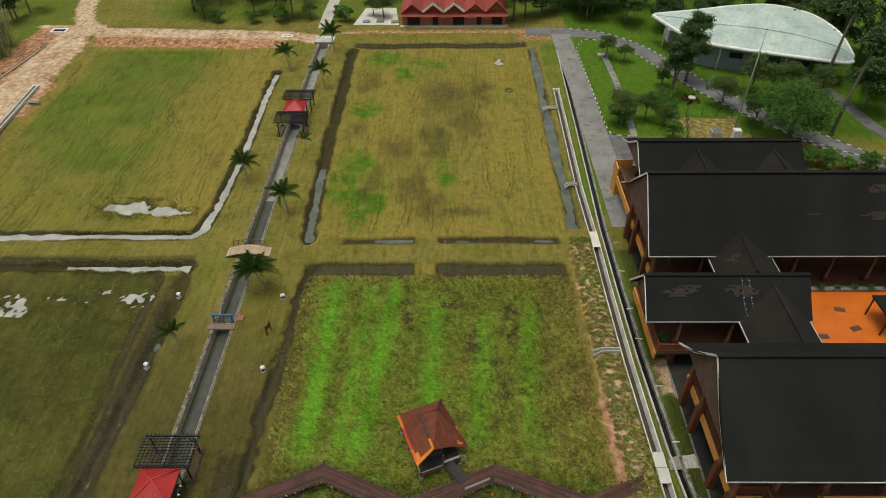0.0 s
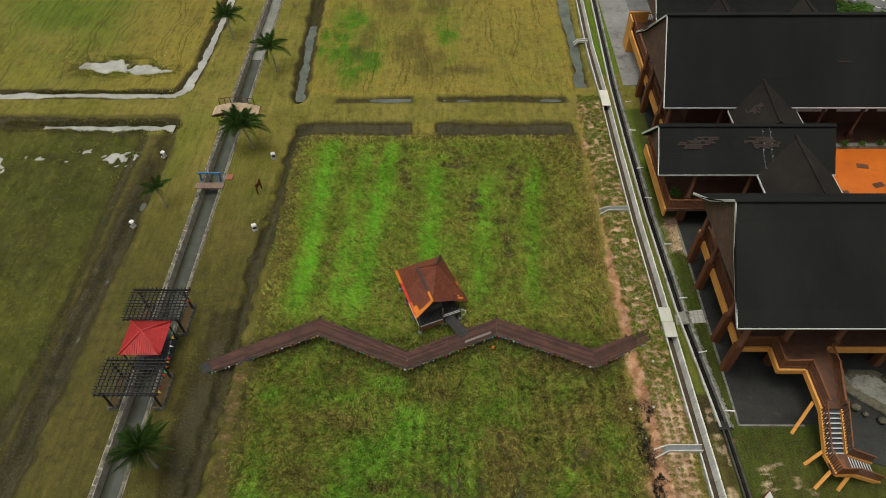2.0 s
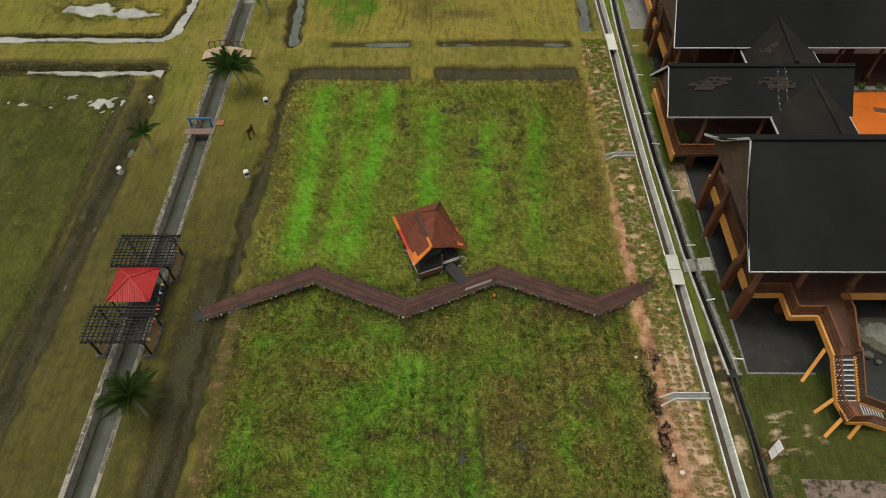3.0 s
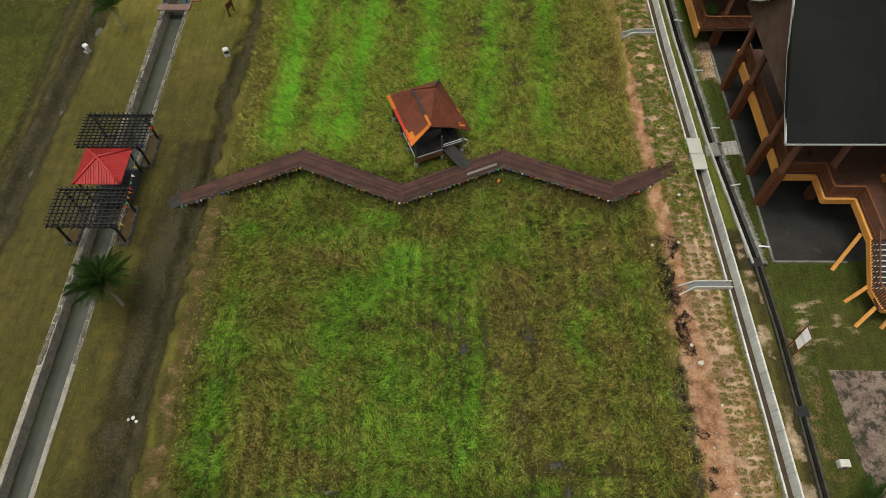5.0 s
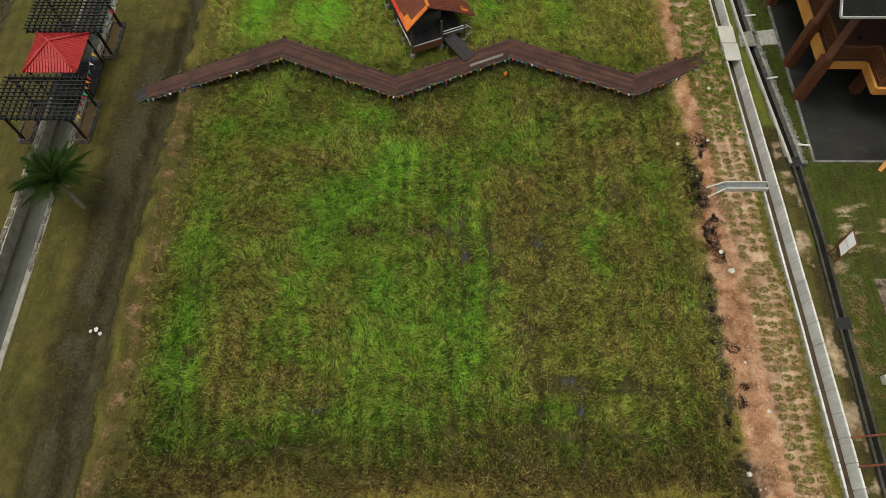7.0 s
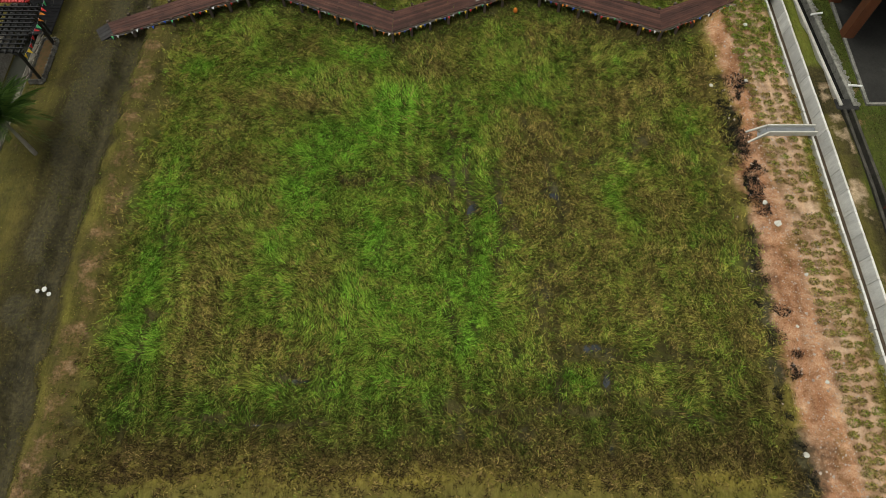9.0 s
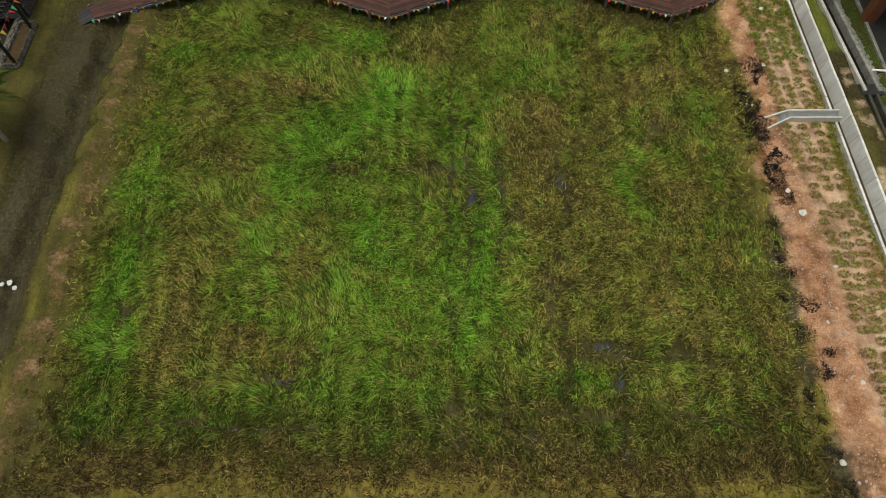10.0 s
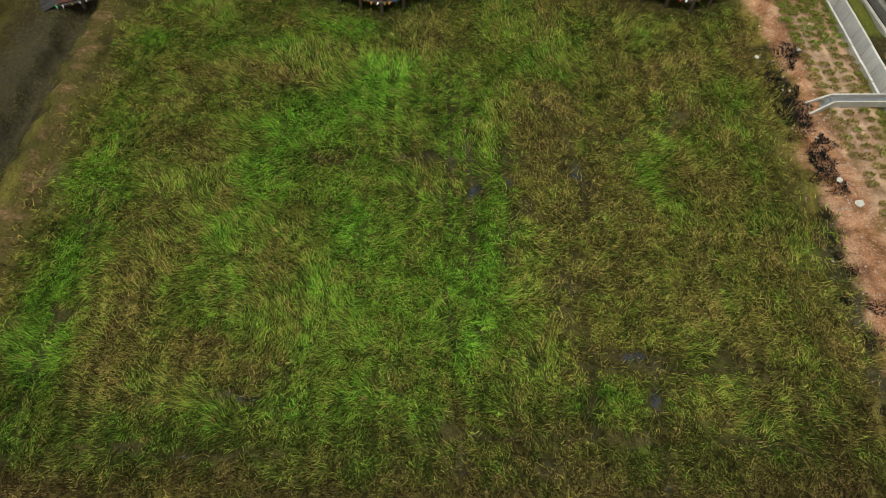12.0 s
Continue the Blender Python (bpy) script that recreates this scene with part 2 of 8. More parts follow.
# ---- building helpers ----
class Shape:
    """Gathers corners and faces in world metres."""

    def __init__(self):
        self.v, self.f = [], []

    def add(self, verts, faces):
        k = len(self.v)
        self.v += [tuple(p) for p in verts]
        self.f += [tuple(i + k for i in q) for q in faces]
        return self

    def box(self, x0, y0, z0, x1, y1, z1):
        p = [(x, y, z) for z in (z0, z1) for y in (y0, y1) for x in (x0, x1)]
        return self.add(p, [(0, 2, 3, 1), (4, 5, 7, 6), (0, 1, 5, 4), (2, 6, 7, 3), (0, 4, 6, 2), (1, 3, 7, 5)])

    def beam(self, a, b, w, h, up=(0, 0, 1)):
        """A squared bar from a to b, w wide and h high."""
        a, b = Vector(a), Vector(b)
        d = (b - a).normalized()
        s = d.cross(Vector(up))
        s = s.normalized() if s.length > 1e-4 else Vector((1, 0, 0))
        u = s.cross(d)
        p = [e + s * i * w / 2 + u * j * h / 2 for e in (a, b) for i, j in ((-1, -1), (1, -1), (1, 1), (-1, 1))]
        return self.add(p, [(3, 2, 1, 0), (4, 5, 6, 7), (0, 1, 5, 4), (1, 2, 6, 5), (2, 3, 7, 6), (3, 0, 4, 7)])

    def tube(self, pts, radii, n=8, cap=True):
        pts = [Vector(p) for p in pts]
        radii = [radii] * len(pts) if isinstance(radii, (int, float)) else radii
        vs, k = [], len(pts)
        for i, p in enumerate(pts):
            d = (pts[min(i + 1, k - 1)] - pts[max(i - 1, 0)]).normalized()
            s = d.cross(Vector((0, 0, 1)))
            s = s.normalized() if s.length > 1e-3 else Vector((1, 0, 0))
            u = d.cross(s)
            vs += [p + (s * math.cos(a) + u * math.sin(a)) * radii[i] for a in (math.tau * j / n for j in range(n))]
        fs = [(i * n + j, i * n + (j + 1) % n, (i + 1) * n + (j + 1) % n, (i + 1) * n + j) for i in range(k - 1) for j in range(n)]
        if cap:
            fs += [tuple(range(n))[::-1], tuple((k - 1) * n + j for j in range(n))]
        return self.add(vs, fs)

    def slab(self, poly, z0, z1):
        """A flat plate over the outline poly."""
        n = len(poly)
        area = sum(poly[i][0] * poly[(i + 1) % n][1] - poly[(i + 1) % n][0] * poly[i][1] for i in range(n))
        poly = list(poly) if area > 0 else list(poly)[::-1]
        p = [(x, y, z0) for x, y in poly] + [(x, y, z1) for x, y in poly]
        return self.add(p, [tuple(range(n))[::-1], tuple(range(n, 2 * n))] + [(i, (i + 1) % n, n + (i + 1) % n, n + i) for i in range(n)])

    def sheet(self, pts, thick):
        """A plate of that thickness below the face through pts."""
        pts = [Vector(p) for p in pts]
        nrm = Vector((0, 0, 0))
        for i in range(1, len(pts) - 1):
            nrm += (pts[i] - pts[0]).cross(pts[i + 1] - pts[0])
        if nrm.z < 0:
            pts, nrm = pts[::-1], -nrm
        nrm.normalize()
        n = len(pts)
        p = [q - nrm * thick for q in pts] + pts
        return self.add(p, [tuple(range(n))[::-1], tuple(range(n, 2 * n))] + [(i, (i + 1) % n, n + (i + 1) % n, n + i) for i in range(n)])

    def mesh(self, name, bevel=0.0, smooth=False, base=(0, 0, 0)):
        me = bpy.data.meshes.new(name)
        me.from_pydata([(x - base[0], y - base[1], z - base[2]) for x, y, z in self.v], [], self.f)
        if bevel:
            bm = bmesh.new()
            bm.from_mesh(me)
            bmesh.ops.bevel(bm, geom=bm.edges[:], offset=bevel, segments=1, affect="EDGES", clamp_overlap=True)
            bm.to_mesh(me)
            bm.free()
        if smooth:
            me.polygons.foreach_set("use_smooth", [True] * len(me.polygons))
        me.update()
        return me


def thing(name, base, label, category, group="", kind=""):
    ob = new(name)
    ob.location = base
    ob.empty_display_size = 0.2
    tagged(ob, label, category, group, kind)
    return ob


def base_of(parent):
    p = Vector((0, 0, 0))
    while parent is not None:
        p += Vector(parent.location)
        parent = parent.parent
    return p


def part(name, shape, material, parent, label="", bevel=0.0, smooth=False, kind=""):
    me = shape if isinstance(shape, bpy.types.Mesh) else shape.mesh(name, bevel, smooth, base_of(parent))
    if not me.materials:
        me.materials.append(material)
    ob = new(name, me)
    ob.parent = parent
    return tagged(ob, label, kind=kind)


def solid(name, shape, material, label, category="", kind="", group="", bevel=0.0, smooth=False):
    """A top-level thing of one mesh."""
    me = shape.mesh(name, bevel, smooth)
    me.materials.append(material)
    return tagged(new(name, me), label, category, group, kind)


def piece(mesh, name, parent, at, turn=0.0, scale=(1, 1, 1)):
    """One of many alike pieces on a shared mesh, placed in its parent's space."""
    ob = new(name, mesh)
    ob.parent = parent
    ob.matrix_basis = Matrix.LocRotScale(Vector(at), Euler((0, 0, turn)), scale)
    return ob


def plain_mesh(name, shape, material, bevel=0.0):
    me = shape.mesh(name, bevel)
    me.materials.append(material)
    return me


# ---- ground ----
RNG = np.random.default_rng(7)
LATTICE = RNG.random((256, 256))


def vnoise(x, y, size, seed=0, octaves=3):
    """Smooth noise from 0 to 1 with features of that many metres."""
    out, amp, total = 0.0, 1.0, 0.0
    for o in range(octaves):
        u, v = np.asarray(x) / size + seed * 17.3 + o * 5.1, np.asarray(y) / size + seed * 9.7 + o * 3.3
        i, j = np.floor(u).astype(int), np.floor(v).astype(int)
        a, b = u - i, v - j
        a, b = a * a * (3 - 2 * a), b * b * (3 - 2 * b)
        g = lambda p, q: LATTICE[p % 256, q % 256]
        out = out + amp * ((g(i, j) * (1 - a) + g(i + 1, j) * a) * (1 - b) + (g(i, j + 1) * (1 - a) + g(i + 1, j + 1) * a) * b)
        total, amp, size = total + amp, amp * 0.5, size * 0.5
    return out / total


def sstep(a, b, x):
    t = np.clip((x - a) / (b - a), 0, 1)
    return t * t * (3 - 2 * t)


def rect(x, y, x0, x1, y0, y1, soft=0.8):
    """1 well inside a rectangle, 0 outside, over a soft rim."""
    d = np.minimum(np.minimum(x - x0, x1 - x), np.minimum(y - y0, y1 - y))
    return sstep(-soft / 2, soft / 2, d)


FIELDS = {"A": (-15.4, 13.4, 59.0, 111.0), "B": (-14.8, 13.1, 3.6, 52.3), "C": (-61.5, -29.6, 59.2, 110.3), "D": (-75.0, -30.6, -12.0, 52.4)}
# x0, x1, y0, y1, depth of each ditch
DITCHES = [(-12.0, -3.9, 57.3, 58.5, 0.5), (-1.2, 12.4, 57.3, 58.5, 0.45), (-15.5, -4.0, 52.2, 53.6, 0.55),
           (-1.2, 12.6, 52.2, 53.6, 0.55), (13.9, 15.0, 60.0, 110.5, 0.8), (-16.5, 13.5, 111.0, 113.0, 0.5)]
LOW_EDGE = [(-17.45, 24.75), (-10.05, 27.95), (-3.1, 25.0), (3.62, 28.02), (10.72, 25.2), (15.35, 27.5)]
# ditches that hold water: line, half width of the bed
BROOKS = [([(-63, 58.7), (-45, 58.8), (-29.9, 58.75), (-28.8, 60.0), (-28.4, 64.0), (-28.25, 68.0), (-28.0, 78.0), (-28.5, 90.0), (-28.4, 101.0)], 0.42),
          ([(-57, 53.4), (-42, 53.5), (-28.4, 53.3)], 0.41), ([(-28.4, 52.0), (-28.2, 48.6), (-28.3, 46.0), (-28.6, 37.0), (-28.95, 27.7), (-29.2, 12.0)], 0.3),
          ([(-16.15, 57.9), (-16.5, 66.0), (-16.8, 80.0), (-16.8, 109.5)], 0.41)]


# the ragged dry ditch between the canal lane and the near paddy
LANE_DITCH = [(-14.6, 52.9), (-15.2, 52.4), (-15.85, 48.0), (-15.75, 43.0), (-16.2, 35.0), (-16.4, 29.0), (-16.75, 20.0), (-17.0, 12.4), (-16.9, 5.0), (-16.9, -14.0)]
# wheel ruts across the near paddy
RUTS = [[(2.5, 8.45), (5.5, 8.5), (8.5, 8.4), (11.3, 7.5)], [(2.5, 8.05), (6.0, 8.0), (9.1, 7.9), (11.2, 7.1)], [(-0.2, 5.85), (3.0, 5.9), (6.0, 5.8), (8.0, 5.8), (10.8, 5.4)],
        [(6.2, 8.4), (6.3, 7.1), (6.1, 4.2)], [(4.3, 12.5), (4.4, 9.1), (4.2, 5.9)], [(-0.1, 21.0), (0.0, 16.0), (-0.15, 11.0), (0.0, 5.8)], [(0.8, 19.0), (0.75, 14.0), (0.85, 9.0)],
        [(-13.0, 16.0), (-12.6, 10.0), (-12.9, 4.5)], [(-10.6, 5.5), (-8.0, 5.2), (-4.8, 5.3)], [(3.4, 20.0), (4.6, 17.2), (4.9, 13.5)], [(8.6, 20.0), (8.9, 17.8), (8.4, 15.0)], [(2.1, 17.0), (2.0, 12.0), (2.2, 8.6)]]


def reach(x, y, line):
    """Distance to a line of (x, y)."""
    out = np.full(np.shape(x), 1e9)
    for (ax, ay), (bx, by) in zip(line, line[1:]):
        dx, dy = bx - ax, by - ay
        t = np.clip(((x - ax) * dx + (y - ay) * dy) / (dx * dx + dy * dy), 0, 1)
        out = np.minimum(out, np.hypot(x - ax - t * dx, y - ay - t * dy))
    return out


CANAL = (-23.1, -21.5)
# middle lines of the concrete channel and of the old drain beside it
DRAIN = [(17.95, -14.0), (17.6, 5.5), (17.5, 11.0), (17.3, 18.7), (17.05, 26.3), (16.6, 40.0), (16.5, 50.0), (16.5, 57.5), (16.3, 68.0), (16.75, 94.5)]
OLD_DRAIN = [(19.1, -14.0), (19.15, 5.9), (19.25, 15.9), (19.1, 20.5), (18.25, 30.6), (17.85, 40.7), (17.75, 50.0), (17.75, 60.0), (18.3, 79.0), (19.0, 109.0)]


def line_x(line, y):
    return np.interp(y, [p[1] for p in line], [p[0] for p in line])



def rut_depth(x, y):
    """1 on the bottom of a wheel rut, fading out and in again along it."""
    out = np.zeros_like(x)
    near = (x > -14) & (x < 12.5) & (y > 3.5) & (y < 23)
    if near.any():
        a, b = x[near], y[near]
        w = (vnoise(a, b, 1.2, 49, 2) - 0.5) * 0.5
        d = np.min([reach(a + w, b + w * 0.7, r) for r in RUTS], axis=0)
        out[near] = sstep(0.3, 0.08, d) * sstep(0.3, 0.55, vnoise(a, b, 1.8, 50, 2))
    return out


def inside_b(x, y):
    return rect(x, y, *FIELDS["B"], 1.0)


def ground_z(x, y):
    wob = (vnoise(x, y, 5, 3) - 0.5) * 0.9 + (vnoise(x, y, 1.4, 9, 2) - 0.5) * 0.5
    z = 0.06 * (vnoise(x, y, 7, 1) - 0.5)
    for k, f in FIELDS.items():
        z = z - {"A": 0.3, "B": 0.42, "C": 0.3, "D": 0.3}[k] * rect(x + wob * 0.5, y + wob * 0.5, *f, 1.6)
    for x0, x1, y0, y1, d in DITCHES:
        z = z - d * rect(x + wob * 0.6, y + wob * 0.6, x0, x1, y0, y1, min(x1 - x0, y1 - y0) * 1.35) * (0.1 + 1.0 * vnoise(x, y, 4, 8) + 0.6 * vnoise(x, y, 1.1, 42, 2))
    for line, w in BROOKS:
        d = reach(x, y, line) + wob * 0.3 + (vnoise(x, y, 0.9, 44, 3) - 0.5) * 0.55
        z = z - 0.62 * sstep(w + 0.6, w - 0.2, d) * (0.85 + 0.3 * vnoise(x, y, 3, 43) if w > 0.4 else 0.45 + 1.0 * vnoise(x, y, 1.6, 45, 2))
    d = reach(x, y, LANE_DITCH) + wob * 0.45 + (vnoise(x, y, 0.8, 47, 3) - 0.5) * 0.7
    z = z - 0.5 * sstep(0.75, 0.1, d) * (0.55 + 0.8 * vnoise(x, y, 2.5, 48))
    z = z - rut_depth(x, y) * 0.09 - 0.16 * inside_b(x, y) * hollow(x, y) * sstep(0.35, 0.65, vnoise(x, y, 0.6, 57, 2))
    z = z - 1.5 * rect(x, y, CANAL[0], CANAL[1], -40, 119, 0.3)
    z = z + 0.05 * (vnoise(x, y, 1.2, 5) - 0.5) * rect(x, y, *FIELDS["B"], 2)
    z = z - 1.2 * sstep(0.55, 0.4, np.abs(x - line_x(DRAIN, y))) * (y < 94.3)
    z = z - 0.75 * sstep(0.42, 0.2, np.abs(x - line_x(OLD_DRAIN, y)) + 0.12 * (y < 20.3)) * (y < 108.5)
    # shallow pools
    for cx, cy, rx, ry, d in POOLS:
        q = ((x - cx) / rx) ** 2 + ((y - cy) / ry) ** 2
        z = z - d * np.clip(1.25 - q + (vnoise(x, y, 1.6, 6) - 0.5) * 1.6 + (vnoise(x, y, 0.9, 41, 3) - 0.5) * 2.6 - (0.0 if cy > 55 else 0.3 + (vnoise(x, y, 0.55, 54, 2) - 0.5) * 7.0), 0, 1)
    # banks of the far earth road and the gravelled strip beside the drain
    z = z + 0.5 * rect(x, y, -80, -64.5, 60, 121, 3.0) + 0.45 * rect(x, y + (x + 61) * 0.04, -66, -26, 113.4, 120, 2.5)
    z = z + 0.16 * rect(x + wob, y, 13.6, 16.6, -10, 60, 1.2) * (0.6 + 0.8 * vnoise(x, y, 0.9, 4))
    return z


# patches of the far paddy: x, y, reach along x and y
FRESH = [(-12.6, 89.6, 2.2, 2.4), (-11.9, 73.5, 1.2, 2.8), (-13.3, 69.0, 1.6, 4.0), (-10.8, 63.6, 1.7, 3.4), (-7.4, 100.3, 1.6, 3.0), (-11.0, 106.5, 3.0, 2.4), (-3.5, 105.0, 3.0, 1.6), (-8.6, 66.0, 0.9, 3.0), (-0.3, 70.0, 0.9, 4.0)]
SODDEN = [(-0.5, 93.5, 3.6, 4.6), (2.4, 85.5, 2.6, 6.0), (-2.2, 80.0, 1.8, 5.5), (-7.0, 78.0, 2.6, 4.6), (-12.6, 83.0, 1.8, 2.6), (-13.0, 97.0, 1.8, 3.6), (-4.2, 68.5, 1.6, 5.5), (1.0, 63.6, 4.0, 1.8), (-2.6, 64.4, 1.8, 2.6), (-9.8, 69.0, 1.2, 4.0), (4.5, 95.0, 2.2, 5.0)]
POOLS = [(-38.9, 64.3, 3.3, 1.3, 0.2), (-34.4, 63.6, 2.6, 0.8, 0.2), (-32.2, 48.6, 1.5, 0.8, 0.16), (-47.0, 48.0, 3.2, 1.5, 0.16), (-36.8, 49.6, 1.1, 0.4, 0.14), (-37.8, 48.1, 0.6, 0.35, 0.13), (-40.2, 48.9, 1.2, 0.4, 0.12), (-43.6, 46.8, 1.0, 0.5, 0.12),
         (8.5, 105.0, 0.9, 1.6, 0.12), (9.4, 95.0, 0.7, 0.9, 0.12), (-62.2, 101.5, 0.5, 3.2, 0.2)]


def spread(*runs):
    out = []
    for a, b, s in runs:
        out.append(np.arange(a, b, s))
    return np.concatenate(out)


def build_ground():
    far = np.geomspace(1, 2600, 18)
    gx = np.concatenate([-90 - far[::-1], spread((-90, -62, 0.8), (-62, -50, 0.4), (-50, -31, 0.28), (-31, -18, 0.25), (-18, 13.5, 0.16), (13.5, 20, 0.2), (20, 70, 0.7)), 70 + far])
    gy = np.concatenate([-30 - far[::-1], spread((-30, 2, 0.6), (2, 28, 0.16), (28, 60, 0.22), (60, 67, 0.25), (67, 122, 0.34), (122, 150, 1.2)), 150 + far])
    X, Y = np.meshgrid(gx, gy)
    x, y = X.ravel(), Y.ravel()
    z = ground_z(x, y)
    nx, ny = len(gx), len(gy)
    me = bpy.data.meshes.new("ground")
    me.vertices.add(nx * ny)
    me.vertices.foreach_set("co", np.stack([x, y, z], 1).ravel())
    i = (np.arange(ny - 1)[:, None] * nx + np.arange(nx - 1)[None]).ravel()
    q = np.stack([i, i + 1, i + nx + 1, i + nx], 1).ravel()
    me.loops.add(len(q))
    me.loops.foreach_set("vertex_index", q)
    me.polygons.add(len(i))
    me.polygons.foreach_set("loop_start", np.arange(0, len(q), 4))
    me.polygons.foreach_set("use_smooth", np.ones(len(i), bool))
    me.update(calc_edges=True)
    for k, v in ground_masks(x, y, z).items():
        a = me.attributes.new(k, "FLOAT", "POINT")
        a.data.foreach_set("value", np.clip(v, 0, 1).astype(np.float32))
    me.materials.append(GROUND)
    return tagged(new("ground", me), "olive grass paddies with low banks, ditches and bare earth", "ground", kind="structure")


# drills of fresh grass in the near paddy: x at its south end, x at its north end, y from, y to, half width, strength
DRILLS = [(-11.9, -11.7, 30, 51, 0.8, 1.0), (-9.0, -8.4, 31, 50, 0.6, 0.7), (-7.4, -5.8, 30, 51, 0.7, 0.95), (-1.9, -1.4, 31, 48, 0.75, 0.8), (2.0, 3.9, 31, 46, 0.6, 0.75), (6.8, 8.4, 31, 49, 0.6, 0.6)]
# wet hollows: x, y, reach along x and y
HOLLOWS = [(-0.6, 16.6, 2.0, 0.9), (0.9, 15.4, 0.7, 1.8), (6.0, 17.6, 1.1, 1.5), (7.0, 19.3, 0.8, 0.6), (4.9, 15.8, 1.1, 0.7), (8.9, 18.2, 0.9, 1.2), (-4.8, 16.8, 1.2, 0.8), (4.2, 11.3, 0.8, 1.8), (5.7, 8.4, 1.0, 0.4), (6.4, 7.3, 0.4, 0.6),
           (-6.4, 7.7, 1.4, 0.8), (-7.6, 20.6, 1.2, 0.4), (1.6, 5.0, 2.6, 0.4), (2.6, 14.2, 0.5, 1.6), (-4.2, 46.5, 0.8, 3.5), (0.4, 48.0, 1.4, 2.4), (4.8, 38.5, 0.9, 3.0), (2.2, 42.0, 0.8, 3.2), (6.2, 45.0, 0.7, 3.0)]
# the south half of the near paddy, how much fresher or duller than the rest: x, y, reach along x and y, amount
FRESHER = [(-13.2, 9.5, 0.8, 4.0, 0.36), (-13.0, 16.0, 1.0, 3.5, 0.12), (-7.8, 12.5, 1.1, 2.5, 0.24), (-6.6, 9.8, 1.2, 0.9, 0.24), (-5.4, 18.9, 2.0, 1.0, 0.32), (-3.0, 20.8, 1.2, 1.1, 0.5), (-6.5, 16.3, 0.9, 2.0, 0.3), (-3.8, 14.0, 0.9, 4.5, 0.2), (-2.2, 11.0, 1.8, 3.5, 0.27), (1.1, 12.0, 0.9, 4.5, 0.38),
           (0.4, 18.5, 1.3, 2.0, 0.2), (3.6, 21.6, 1.5, 1.1, 0.3), (7.9, 16.2, 0.5, 2.2, 0.3), (11.2, 19.3, 0.5, 2.5, 0.26), (-8.5, 22.8, 1.8, 0.8, 0.24), (-13.2, 23.2, 0.7, 0.8, 0.3), (-4.4, 24.0, 1.1, 0.6, 0.34), (-6.0, 6.3, 3.2, 0.7, 0.18), (-2.0, 6.6, 2.2, 0.9, 0.06), (4.9, 7.0, 0.5, 0.5, 0.36)]
DULLER = [(-9.6, 17.2, 1.6, 2.4, 0.1), (-7.5, 20.9, 2.0, 0.6, 0.24), (-10.6, 8.2, 0.9, 2.2, 0.14), (3.1, 17.6, 1.1, 1.1, 0.16), (4.0, 19.6, 1.0, 0.9, 0.16), (8.0, 11.5, 3.0, 2.6, 0.06), (9.0, 21.2, 2.6, 1.6, 0.12), (-7.9, 14.2, 0.5, 0.4, 0.3), (-7.2, 10.3, 0.5, 0.4, 0.3), (-7.4, 9.0, 0.5, 0.3, 0.34), (-8.2, 8.4, 1.0, 0.6, 0.2), (2.6, 13.5, 1.2, 3.0, 0.05), (-1.0, 23.5, 1.5, 0.8, 0.06), (-11.6, 3.6, 1.5, 0.8, 0.2)]


def drill_tone(x, y):
    wob = ((vnoise(x, y, 6, 21) - 0.5) * 2.2 + (vnoise(x, y, 1.1, 24, 2) - 0.5) * 1.8) * np.where(y > 28, 0.5, 1.0)
    out = np.zeros_like(x)
    for xs, xn, y0, y1, w, a in DRILLS:
        cx = xs + (xn - xs) * np.clip((y - y0) / (y1 - y0), 0, 1)
        out = np.maximum(out, a * np.exp(-(((x + wob - cx) / np.where(y > 28, w * 1.25, w)) ** 2)) * sstep(y0 - 1.5, y0 + 2, y + wob) * sstep(y1 + 1.5, y1 - 2, y + wob))
    return out * (0.55 + 0.75 * vnoise(x, y, 2.5, 22, 2)) * 1.1


def hollow(x, y):
    out = np.zeros_like(x)
    for cx, cy, rx, ry in HOLLOWS:
        out = np.maximum(out, 1 - 0.5 * ((x - cx) / rx) ** 2 - 0.5 * ((y - cy) / ry) ** 2)
    return np.clip(out * 1.2 + (vnoise(x, y, 0.8, 25, 4) - 0.66) * 3.4, 0, 1)


